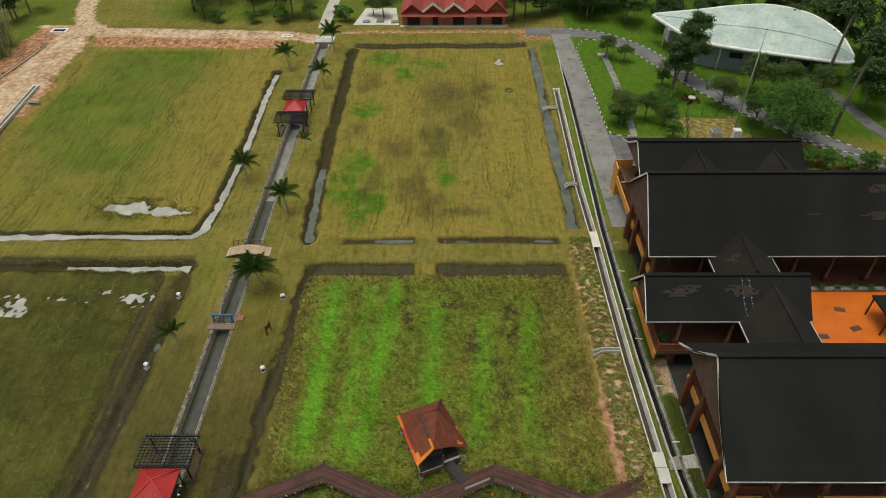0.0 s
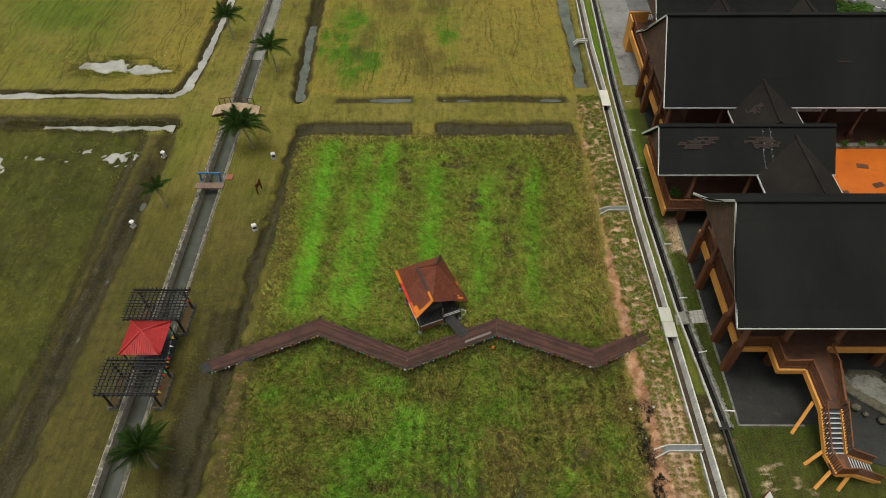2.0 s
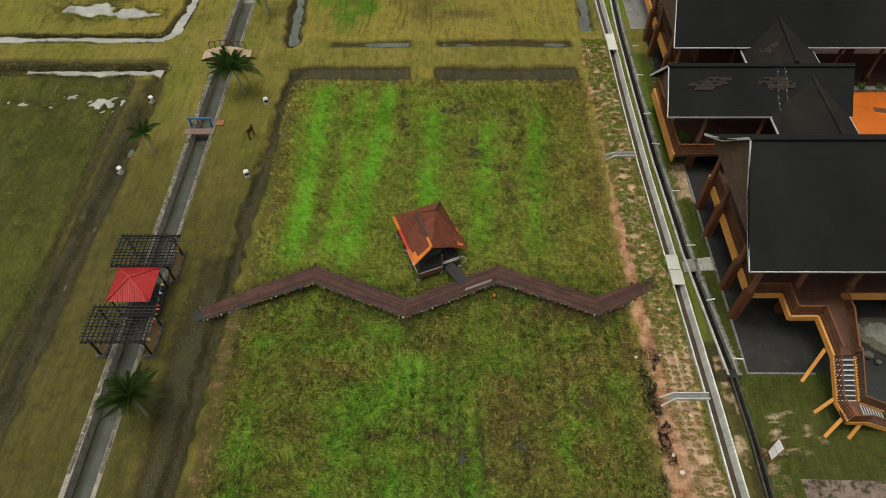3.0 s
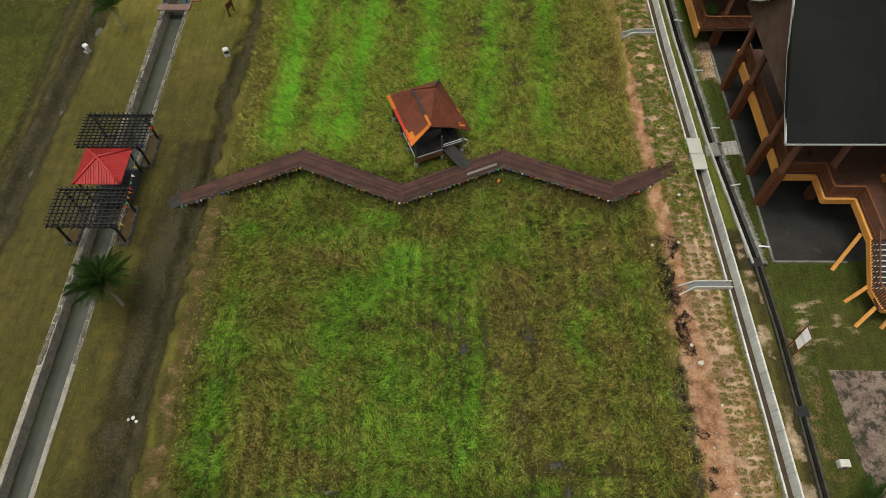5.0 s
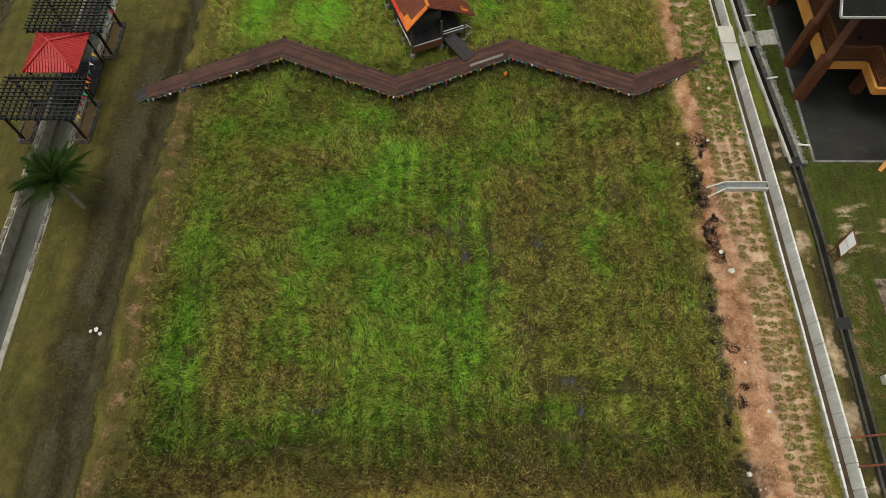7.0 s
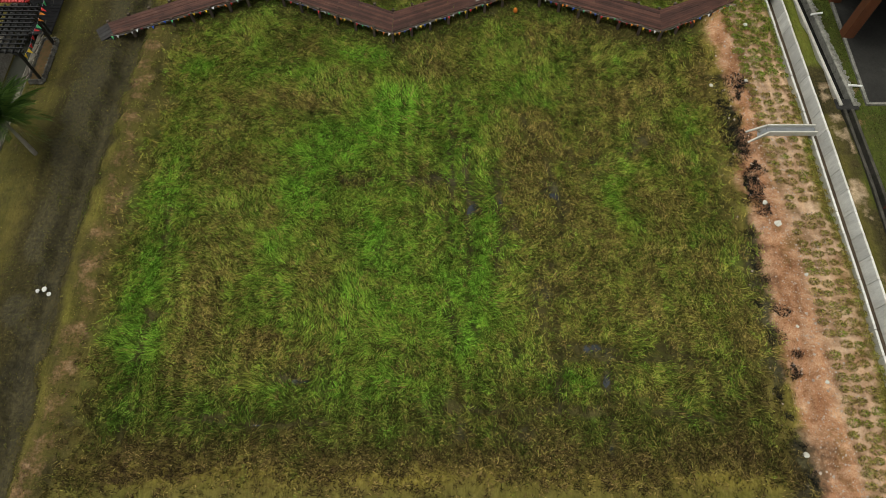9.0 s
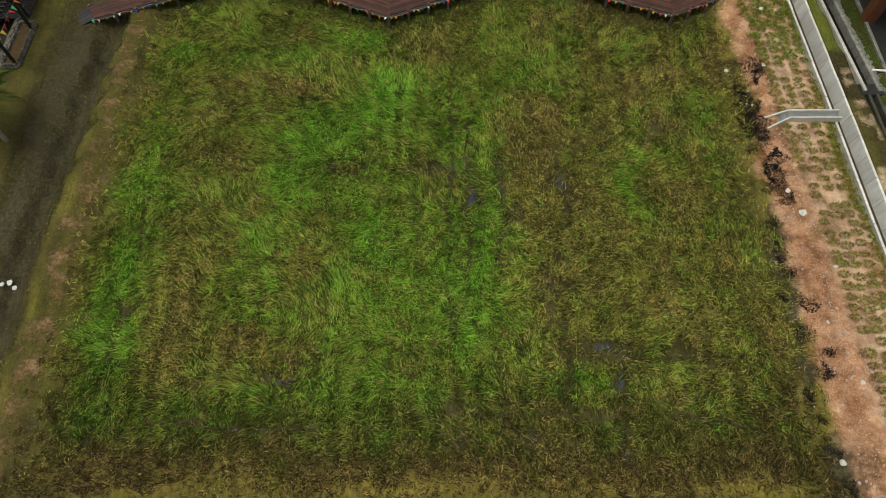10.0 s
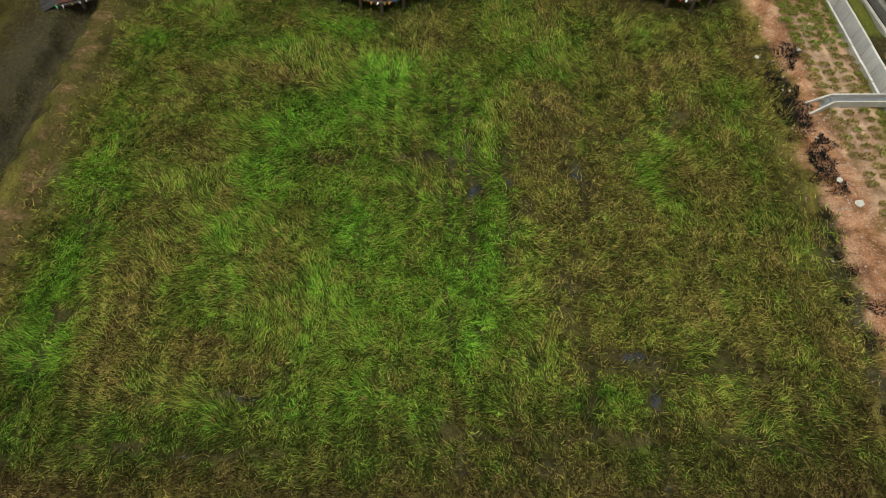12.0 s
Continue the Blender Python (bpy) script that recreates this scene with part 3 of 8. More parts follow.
def field_tone(x, y):
    """How lush the sward of the near paddy is, from straw to fresh green."""
    n1, n2, n3 = vnoise(x, y, 5, 11), vnoise(x, y, 1.3, 12), vnoise(x, y * 0.4, 0.7, 13)
    t = 0.07 + 0.3 * n1 + 0.4 * n2 + 0.3 * n3
    south = sstep(30, 27, y)
    q = 0.58 + 0.75 * (t - 0.57) - 0.04 * sstep(-0.5, 6.5, x + (n1 - 0.5) * 5) - 0.2 * sstep(5.6, 3.6, y + (n2 - 0.5) * 2)
    wx, wy = (vnoise(x, y, 1.6, 55, 3) - 0.5) * 1.6, (vnoise(x, y, 1.6, 56, 3) - 0.5) * 1.6
    for spots, sign in ((FRESHER, 1), (DULLER, -1)):
        for cx, cy, rx, ry, a in spots:
            q = q + sign * a * np.exp(-0.6 * (((x + wx - cx) / rx) ** 2 + ((y + wy - cy) / ry) ** 2))
    t = np.where(y > 28, 0.37 + 0.42 * t, q)
    rows = np.sin(math.tau * (x + 0.5 * vnoise(x, y, 4, 26)) / 0.62)
    t = t + (1 - south) * (0.1 * rows * (vnoise(x, y, 4, 27) > 0.4) - 0.05 - 0.1 * sstep(7, 11, x)) + 0.42 * drill_tone(x, y) * (1 - south)
    edge = np.minimum(np.minimum(x + 14.7, 13.1 - x), np.minimum(y - 3.6, 52.3 - y))
    return t - 0.1 * sstep(1.8, 0.2, edge + (vnoise(x, y, 2, 23) - 0.5) * 1.5) - 0.12 * hollow(x, y)


def patches(x, y, spots):
    """1 within ragged patches, 0 outside."""
    wx, wy = (vnoise(x, y, 3, 51, 3) - 0.5) * 3.0, (vnoise(x, y, 3, 52, 3) - 0.5) * 4.0
    out = np.zeros_like(x)
    for cx, cy, rx, ry in spots:
        out = np.maximum(out, np.exp(-0.7 * (((x + wx - cx) / rx) ** 2 + ((y + wy - cy) / ry) ** 2)))
    return np.clip(out * 1.15 + (vnoise(x, y, 1.6, 53, 2) - 0.5) * 0.5 * (out > 0.1), 0, 1)


def ground_masks(x, y, z):
    inA, inB, inC, inD = (rect(x, y, *FIELDS[k], 1.0) for k in "ABCD")
    n5, n2, n12 = vnoise(x, y, 5, 31), vnoise(x, y, 1.7, 32), vnoise(x, y, 13, 33)
    lush = inB * sstep(0.42, 0.72, field_tone(x, y))
    lush = lush + inA * (0.3 * sstep(0.5, 0.75, vnoise(x, y, 9, 34)) + 1.0 * patches(x, y, FRESH)) * np.clip(1.9 * vnoise(x, y, 0.9, 36, 2) + 0.5 * n2 - 0.4, 0, 1.1)
    lush = lush + inC * (0.25 + 0.5 * sstep(0.38, 0.7, n12)) * (0.45 + 0.8 * n5) * sstep(-32, -44, x) + inD * (0.3 + 0.45 * n5)
    lush = lush + 1.3 * (x > 22) * sstep(76, 84, y) + 0.6 * sstep(121, 126, y) * sstep(-64, -52, x) + 0.9 * rect(x, y, 18.5, 60, 20, 56, 0.6) * (0.5 + 0.7 * n5) + 0.5 * rect(x, y, 17.0, 18.5, 20, 56, 0.3) * (0.5 + 0.7 * n5) + 0.9 * rect(x, y, 18.7, 60, -40, 20, 1.0) * (0.5 + 0.7 * n5)
    lush = lush + 0.8 * rect(x, y, 15.8, 19.0, 62, 112, 0.8) * n5 * 1.3 + 0.25 * sstep(0.55, 0.75, n5) * rect(x, y, -28, -17, -10, 115, 2)
    lush = lush + 0.55 * sstep(-62, -78, x)
    dry = inA * (0.35 + 0.65 * sstep(0.3, 0.6, vnoise(x, y * 0.5, 7, 35)) + 0.3 * sstep(3, 9, x)) * 0.8 + inC * sstep(-44, -33, x) * 0.75 + inC * 0.5 * sstep(0.5, 0.65, n5) + inB * sstep(0.5, 0.3, field_tone(x, y)) * 0.8
    rim = 0.0
    for k in "ABC":
        f = FIELDS[k]
        rim = np.maximum(rim, rect(x, y, f[0] - 1.2, f[1] + 0.8, f[2] - 0.8, f[3] + 1.2, 0.8) - rect(x, y, f[0] + 0.5, f[1] - 0.7, f[2] + 0.7, f[3] - 0.5, 0.8))
    dry = dry + 0.35 * inD * (0.4 + n2)
    dry = dry + 0.75 * rim * (0.4 + n2) * np.where((y < 52) & (x < -13) & (x > -18), 0.15, 1.0) + rect(x, y, -31.6, -29.2, 10, 52, 0.7) * 0.12 + rect(x + (n2 - 0.5) * 0.8, y, -16.2, -14.6, -14, 52, 0.7) * 0.05
    mud_shade = 0.0
    for x0, x1, y0, y1, d in DITCHES:
        mud_shade = np.maximum(mud_shade, rect(x + (n2 - 0.5), y + (n5 - 0.5), x0 - 0.1, x1 + 0.1, y0, y1, 1.1) * (0.95 if d > 0.4 else 0.1))
    for line, w in BROOKS:
        mud_shade = np.maximum(mud_shade, (0.85 if w > 0.4 else 0.5) * sstep(w + 0.95, w + 0.2, reach(x, y, line) + (n2 - 0.5)))
    # north banks of the ditches: mud, with the slope's shade painted in
    mud_shade = mud_shade + 0.55 * rect(x, y + (n2 - 0.5) * 0.6, -60, -28.0, 54.1, 55.2, 0.7) + 0.6 * rect(x, y + (n2 - 0.5) * 0.6, -15.5, -3.8, 52.7, 54.2, 0.7) + 0.6 * rect(x, y + (n2 - 0.5) * 0.6, -1.2, 12.5, 52.7, 54.2, 0.7)
    # the LOW_EDGE term paints the boardwalk's shadow into this mask
    mud_shade = mud_shade + inB * hollow(x, y) * 1.15 + 0.55 * inB * np.exp(-((reach(x, y + 0.3, LOW_EDGE) / 0.7) ** 2)) + 0.4 * rect(x, y + (n2 - 0.5), -15, 13.2, -12, 3.4, 1.2) + inA * patches(x, y, SODDEN) * 0.52 + inC * (0.12 + 0.3 * sstep(0.45, 0.75, n12) * n2) + inD * (0.45 + 0.3 * n5) + 0.6 * sstep(62, 30, y) * rect(x, y, -30, -16.2, -40, 60, 2) + 0.6 * rect(x + (n5 - 0.5), y, 17.8, 18.9, -20, 23, 0.6) + 0.3 * rect(x, y, 17.0, 18.5, 20, 58, 0.4) + 0.6 * rect(x, y, 18.7, 60, -40, 56, 1.2)
    wob_b = (n5 - 0.5) * 1.2
    dl = reach(x, y, LANE_DITCH) + (n5 - 0.5) * 0.7 + (vnoise(x, y, 0.8, 47, 3) - 0.5) * 0.9
    mud_shade = mud_shade + 0.5 * rect(x + wob_b, y, -31.4, -29.0, 8, 52, 0.8) + (0.6 + 0.35 * sstep(24, 30, y)) * sstep(0.85, 0.2, dl) + rect(x + n2, y, -18.4, -16.0, -20, 30, 1.6) * (0.1 + 0.55 * n2) + rect(x + (n2 - 0.5), y, -15.9, -14.6, -20, 52, 0.7) * (0.4 + 0.2 * sstep(30, 24, y)) + rut_depth(x, y) * 0.8
    mud_shade = mud_shade + rect(x + (n2 - 0.5) * 1.6, y + (n5 - 0.5) * 2, 12.8, 13.85, 2, 22.5, 0.6) * sstep(0.36, 0.5, vnoise(x, y, 1.6, 38)) * 1.3
    for cx, cy, rx, ry, d in POOLS:
        mud_shade = mud_shade + (0.6 if cy > 55 else 0.15) * np.clip(1.5 - ((x - cx) / rx) ** 2 - ((y - cy) / ry) ** 2 + (n2 - 0.5), 0, 1)
    wob = (n5 - 0.5) * 2.2 + (n2 - 0.5) * 1.0
    soil = rect(x + wob * 0.6, y, 13.5, 16.6, -12, 57, 0.9) * (0.55 + 0.7 * n2) + rect(x, y, 15.2, 16.3, 57, 112, 0.8) * 0.25
    soil = soil + rect(x + wob, y, -76, -64.6, 60, 121, 2.0) * 1.0 + rect(x, y + wob * 0.5 + (x + 61) * 0.055, -70, -23.5, 114.8, 118.7, 1.2) * (0.75 + 0.4 * n2) + rect(x, y + wob * 0.4 + (x + 61) * 0.03, -63.5, -29.5, 111.4, 115.2, 0.8) * 0.9
    soil = soil + rect(x + (y - 121) * 0.36 + wob, y, -71, -66.8, 118, 150, 1.5) + rect(x, y + wob * 0.4, -20, 14, 116.6, 118.4, 1.0) * 0.7 + rect(x, y, 12, 20, 113, 119, 2) * 0.5
    soil = soil + rect(x + wob, y + wob, -65.5, -63.0, 86, 97, 1.5) * 0.9
    soil = soil + rect(x, y, 19.2, 21.0, -20, 60, 1.0) * sstep(0.5, 0.62, n2) * 0.3 + rect(x + wob, y + wob, 32.8, 42, 79, 86, 1) * 0.5
    soil = soil + rect(x + wob, y + wob, 20.2, 23.5, 14.5, 18.0, 1.2) * sstep(0.5, 0.62, vnoise(x, y, 0.7, 46)) * 0.5
    soil = soil + rect(x, y, 17.9, 18.85, -20, 22, 0.4) * (0.05 + 0.5 * sstep(0.4, 0.62, vnoise(x, y, 1.1, 58, 3)))
    soil = soil + rect(x + wob * 0.6, y + wob * 0.6, 18.6, 20.3, 36.2, 40.2, 1.2) * 0.8
    soil = soil + rect(x + wob * 0.5, y, -31.0, -29.2, 10, 52, 0.9) * 0.08
    soil = soil + rect(x + wob * 0.5, y, -16.1, -14.9, -14, 26, 0.8) * 0.3 + rect(x + wob * 0.4, y, -21.1, -20.3, -14, 24, 0.7) * 0.25 * n5
    sand = rect(x + wob * 0.6, y, -71.4, -64.4, 60, 121, 1.2) + rect(x, y + wob * 0.3 + (x + 61) * 0.055, -72, -16, 114.9, 119.5, 0.6) + rect(x, y, -90, -60, 119, 160, 1) + rect(x, y, 19.8, 24.5, 13, 19, 0.8) + rect(x, y, 18.4, 20.4, 36, 40.4, 0.8) + rect(x, y, 17.6, 19, -20, 23, 0.3) + 0.55 * rect(x - line_x(DRAIN, y) + 17 + wob * 0.3, y, 14.4, 16.8, -20, 58, 0.8)
    track = inA * 0.9 + inC * 0.9 + inB * 0.45
    return {"lush": lush, "dry": dry, "mud_shade": mud_shade, "soil": soil, "track": track, "sand": sand, "thatch": inB}


def ground_material():
    m, n, l, b = nodes_of("ground_cover", 0.95, 0, 0.15)
    at = {}
    for k in ("lush", "dry", "mud_shade", "soil", "track", "sand", "thatch"):
        a = n.new("ShaderNodeAttribute")
        a.attribute_name = k
        at[k] = a.outputs["Fac"]
    pos = n.new("ShaderNodeNewGeometry").outputs["Position"]
    big, mid, fine, grit = (noise_node(n, l, s, 5, 0.65, pos) for s in (0.22, 1.3, 7.0, 26.0))
    blade = noise_node(n, l, 11.0, 4, 0.7, pos, (1.0, 0.3, 1.0))
    tex = mathn(n, l, "ADD", mathn(n, l, "MULTIPLY", fine, 0.5), mathn(n, l, "MULTIPLY", blade, 0.5))
    moss = mathn(n, l, "ADD", mathn(n, l, "MULTIPLY", noise_node(n, l, 22.0, 3, 0.7, pos), 0.6), mathn(n, l, "MULTIPLY", mid, 0.4))
    lawn = mixc(n, l, ramp(n, l, big, [(0.35, (0, 0, 0)), (0.65, (1, 1, 1))]), (0.145, 0.138, 0.026), (0.215, 0.178, 0.046))
    lush = ramp(n, l, tex, [(0.34, (0.034, 0.07, 0.006)), (0.5, (0.075, 0.145, 0.012)), (0.68, (0.125, 0.225, 0.02))])
    dry = ramp(n, l, tex, [(0.34, (0.11, 0.088, 0.016)), (0.5, (0.228, 0.182, 0.036)), (0.68, (0.34, 0.275, 0.08))])
    mud_shade = ramp(n, l, fine, [(0.35, (0.028, 0.024, 0.01)), (0.7, (0.082, 0.068, 0.027))])
    soil = ramp(n, l, mathn(n, l, "ADD", mathn(n, l, "MULTIPLY", grit, 0.55), mathn(n, l, "MULTIPLY", mid, 0.45)), [(0.36, (0.17, 0.065, 0.028)), (0.5, (0.38, 0.19, 0.1)), (0.66, (0.6, 0.42, 0.29))])
    soil = mixc(n, l, at["sand"], soil, ramp(n, l, mathn(n, l, "ADD", mathn(n, l, "MULTIPLY", big, 0.5), mathn(n, l, "MULTIPLY", mid, 0.5)), [(0.36, (0.34, 0.2, 0.11)), (0.5, (0.5, 0.36, 0.24)), (0.66, (0.62, 0.5, 0.37))]))
    col = mixc(n, l, 0.8, lawn, ramp(n, l, tex, [(0.3, (0.45, 0.45, 0.45)), (0.7, (1.5, 1.5, 1.5))]), "MULTIPLY")

    def worn(k, lo=0.08, hi=0.95, by=0.5):
        v = mathn(n, l, "ADD", at[k], mathn(n, l, "MULTIPLY", mathn(n, l, "SUBTRACT", mid, 0.5), by * 2))
        v = mathn(n, l, "ADD", v, mathn(n, l, "MULTIPLY", mathn(n, l, "SUBTRACT", fine, 0.5), by))
        return ramp(n, l, v, [(lo, (0, 0, 0)), (hi, (1, 1, 1))])

    for k, c in (("dry", dry), ("lush", lush), ("mud_shade", mud_shade), ("soil", soil)):
        col = mixc(n, l, worn(k, *((0.25, 0.8) if k == "soil" else (0.2, 0.8) if k == "mud_shade" else ())), col, c)
    col = mixc(n, l, mathn(n, l, "MULTIPLY", at["thatch"], 0.6), col, ramp(n, l, moss, [(0.36, (0.016, 0.016, 0.006)), (0.5, (0.07, 0.063, 0.022)), (0.66, (0.18, 0.16, 0.06))]))
    streak = noise_node(n, l, 1.1, 4, 0.65, pos, (2.2, 0.3, 1.0))
    blot = mathn(n, l, "ADD", mathn(n, l, "MULTIPLY", mid, 0.5), mathn(n, l, "MULTIPLY", streak, 0.5))
    col = mixc(n, l, 0.85, col, ramp(n, l, blot, [(0.33, (0.5, 0.52, 0.5)), (0.5, (1.0, 1.0, 1.0)), (0.68, (1.4, 1.36, 1.25))]), "MULTIPLY")
    lanes = noise_node(n, l, 0.11, 3, 0.45, pos, (1.0, 0.55, 1.0))
    turns = mathn(n, l, "FRACT", mathn(n, l, "MULTIPLY", lanes, 15.0))
    rut = ramp(n, l, turns, [(0.0, (1, 1, 1)), (0.09, (0, 0, 0)), (0.2, (0, 0, 0)), (0.23, (0.8, 0.8, 0.8)), (0.3, (0, 0, 0))])
    rut = mathn(n, l, "MULTIPLY", rut, mathn(n, l, "MULTIPLY", at["track"], ramp(n, l, noise_node(n, l, 0.1, 2, 0.5, pos), [(0.53, (0, 0, 0)), (0.6, (1, 1, 1))])))
    xyz = n.new("ShaderNodeSeparateXYZ")
    l.new(pos, xyz.inputs[0])
    bent = mathn(n, l, "ADD", xyz.outputs[0], mathn(n, l, "ADD", mathn(n, l, "MULTIPLY", noise_node(n, l, 0.09, 2, 0.5, pos), 7.0), mathn(n, l, "MULTIPLY", noise_node(n, l, 1.6, 2, 0.5, pos), 0.35)))
    pair = ramp(n, l, mathn(n, l, "FRACT", mathn(n, l, "MULTIPLY", bent, 0.36)), [(0.0, (0, 0, 0)), (0.04, (1, 1, 1)), (0.08, (0, 0, 0)), (0.2, (0, 0, 0)), (0.24, (1, 1, 1)), (0.28, (0, 0, 0))])
    pair = mathn(n, l, "MULTIPLY", pair, mathn(n, l, "MULTIPLY", at["track"], ramp(n, l, noise_node(n, l, 0.2, 3, 0.5, pos, (1.0, 0.3, 1.0)), [(0.44, (0, 0, 0)), (0.56, (1, 1, 1))])))
    rut = mathn(n, l, "MAXIMUM", rut, pair)
    col = mixc(n, l, mathn(n, l, "MULTIPLY", rut, 0.55), col, (0.035, 0.032, 0.012))
    l.new(col, b.inputs["Base Color"])
    wet = ramp(n, l, at["mud_shade"], [(0.9, (0.95, 0.95, 0.95)), (1.0, (0.6, 0.6, 0.6))])
    l.new(wet, b.inputs["Roughness"])
    l.new(ramp(n, l, at["mud_shade"], [(0.92, (0.12, 0.12, 0.12)), (1.0, (0.25, 0.25, 0.25))]), b.inputs["Specular IOR Level"])
    bump(n, l, b, mathn(n, l, "SUBTRACT", tex, mathn(n, l, "MULTIPLY", rut, 0.4)), 0.9, 0.12)
    return m


GROUND = ground_material()
build_ground()


def water_sheet(name, x0, x1, y0, y1, z, mat, label):
    s = Shape().box(x0, y0, z - 0.02, x1, y1, z)
    return solid(name, s, mat, label, "water", "structure")


water_sheet("canal_water", CANAL[0] - 0.1, CANAL[1] + 0.1, -40, 66.5, -0.92, CANAL_WATER, "murky grey-green water standing in the stone-edged canal")
# far reach gets the colour with the sky's reflection painted in
water_sheet("canal_water", CANAL[0] - 0.1, CANAL[1] + 0.1, 66.5, 118.5, -0.92, SKY_PALE_WATER, "far reach of the canal, its water painted paler as mirrored sky")
def ribbon(line, half, z):
    s, rim = Shape(), []
    for i, p in enumerate(line):
        a, b = Vector(line[max(0, i - 1)]), Vector(line[min(len(line) - 1, i + 1)])
        d = (b - a).normalized() * half
        rim.append([(p[0] + d.y, p[1] - d.x), (p[0] - d.y, p[1] + d.x)])
    n = len(line)
    s.add([(*q, z) for r in rim for q in r] + [(*q, z - 0.02) for r in rim for q in r], [(2 * i, 2 * i + 2, 2 * i + 3, 2 * i + 1) for i in range(n - 1)] + [(2 * n + 2 * i + 1, 2 * n + 2 * i + 3, 2 * n + 2 * i + 2, 2 * n + 2 * i) for i in range(n - 1)])
    return s


for k, (line, w) in enumerate(BROOKS):
    reach_of = (line, line[1:], line, line[:2] + [(-16.7, 73.0)])[k]
    solid("ditch_water", ribbon(reach_of, w + 0.5, -0.74 if k == 2 else -0.5 - 0.008 * k), DULL_WATER if k > 1 else PUDDLE_WATER, "shallow pale water lying in a grassy ditch", "water", "structure")
for a in ((-12.5, -3.6, 57.6, 58.3, -0.42), (-1.5, 12.6, 57.6, 58.3, -0.44)):
    water_sheet("ditch_water", *a, DULL_WATER, "thin dull water in a muddy ditch")
water_sheet("side_channel_water", 13.6, 15.2, 59.5, 111.0, -0.36, DULL_WATER, "dull green water in the narrow side channel")
water_sheet("paddy_water", -14.0, 12.6, 4.4, 27.0, -0.57, water_mat("dark_paddy_water", (0.035, 0.04, 0.045), 0.2), "thin grey water standing in the ruts and hollows of the paddy")
for k, (cx, cy, rx, ry, d) in enumerate(POOLS):
    zb = -0.36 - 0.004 * k
    s = Shape().tube([(cx, cy, zb - 0.01), (cx, cy, zb)], 1.0, 24)
    s.v = [(cx + (p[0] - cx) * rx * 1.5, cy + (p[1] - cy) * ry * 1.5, p[2]) for p in s.v]
    solid("puddle", s, PUDDLE_WATER, "shallow puddle of muddy rainwater, pale with painted sky reflection", "water", "structure")


# ---- canal ----
COPING = surface("canal_coping_stone", (0.075, 0.068, 0.052), (0.25, 0.225, 0.18), 0.9, 2.0, 16, 0.5, (0.06, 0.06, 0.04), (0.5, 0.72), vary=0.5)


def stone_wall(name, x0, x1, y0, y1, seed):
    """A low canal wall of rubble with a rough coping, stone by stone along its top."""
    rnd = random.Random(seed)
    w = tagged(new(name, Shape().box(x0, y0, -1.8, x1, y1, 0.02).mesh(name, 0.02)), "rough rubble wall edging the canal", kind="structure")
    w.data.materials.append(STONE)
    kinds = []
    for k in range(6):
        s = Shape()
        L, W, H = rnd.uniform(0.25, 0.33), (x1 - x0) / 2 - 0.01, rnd.uniform(0.035, 0.07)
        ring = [(L * a * rnd.uniform(0.85, 1.05), W * b * rnd.uniform(0.82, 1.06)) for a, b in ((-1, -0.7), (0, -1), (1, -0.75), (1.05, 0.7), (0.1, 1), (-1, 0.75))]
        s.add([(a, b, -0.1) for a, b in ring] + [(a * 0.95, b * 0.92, H * rnd.uniform(0.6, 1.0)) for a, b in ring],
              [tuple(range(6, 12))] + [(i, (i + 1) % 6, 6 + (i + 1) % 6, 6 + i) for i in range(6)])
        kinds.append(plain_mesh("coping_stone", s, COPING))
    y = 14.0
    while y < 111:
        piece(rnd.choice(kinds), "coping_stone", w, ((x0 + x1) / 2 + rnd.uniform(-0.04, 0.04), y, 0.03), math.pi / 2 + rnd.uniform(-0.12, 0.12), (1, rnd.uniform(0.8, 1.1), rnd.uniform(0.7, 1.2)))
        y += rnd.uniform(0.46, 0.58)
    return w





stone_wall("canal_wall_west", -23.45, -23.1, -40, 118.5, 1)
stone_wall("canal_wall_east", -21.5, -21.2, -40, 118.5, 2)


# ---- boardwalk ----
LOW = LOW_EDGE
HIGH = [(-17.95, 25.55), (-10.15, 29.4), (-3.12, 26.4), (3.66, 29.42), (10.82, 26.6), (15.3, 28.5)]
DECK_Z = 0.22


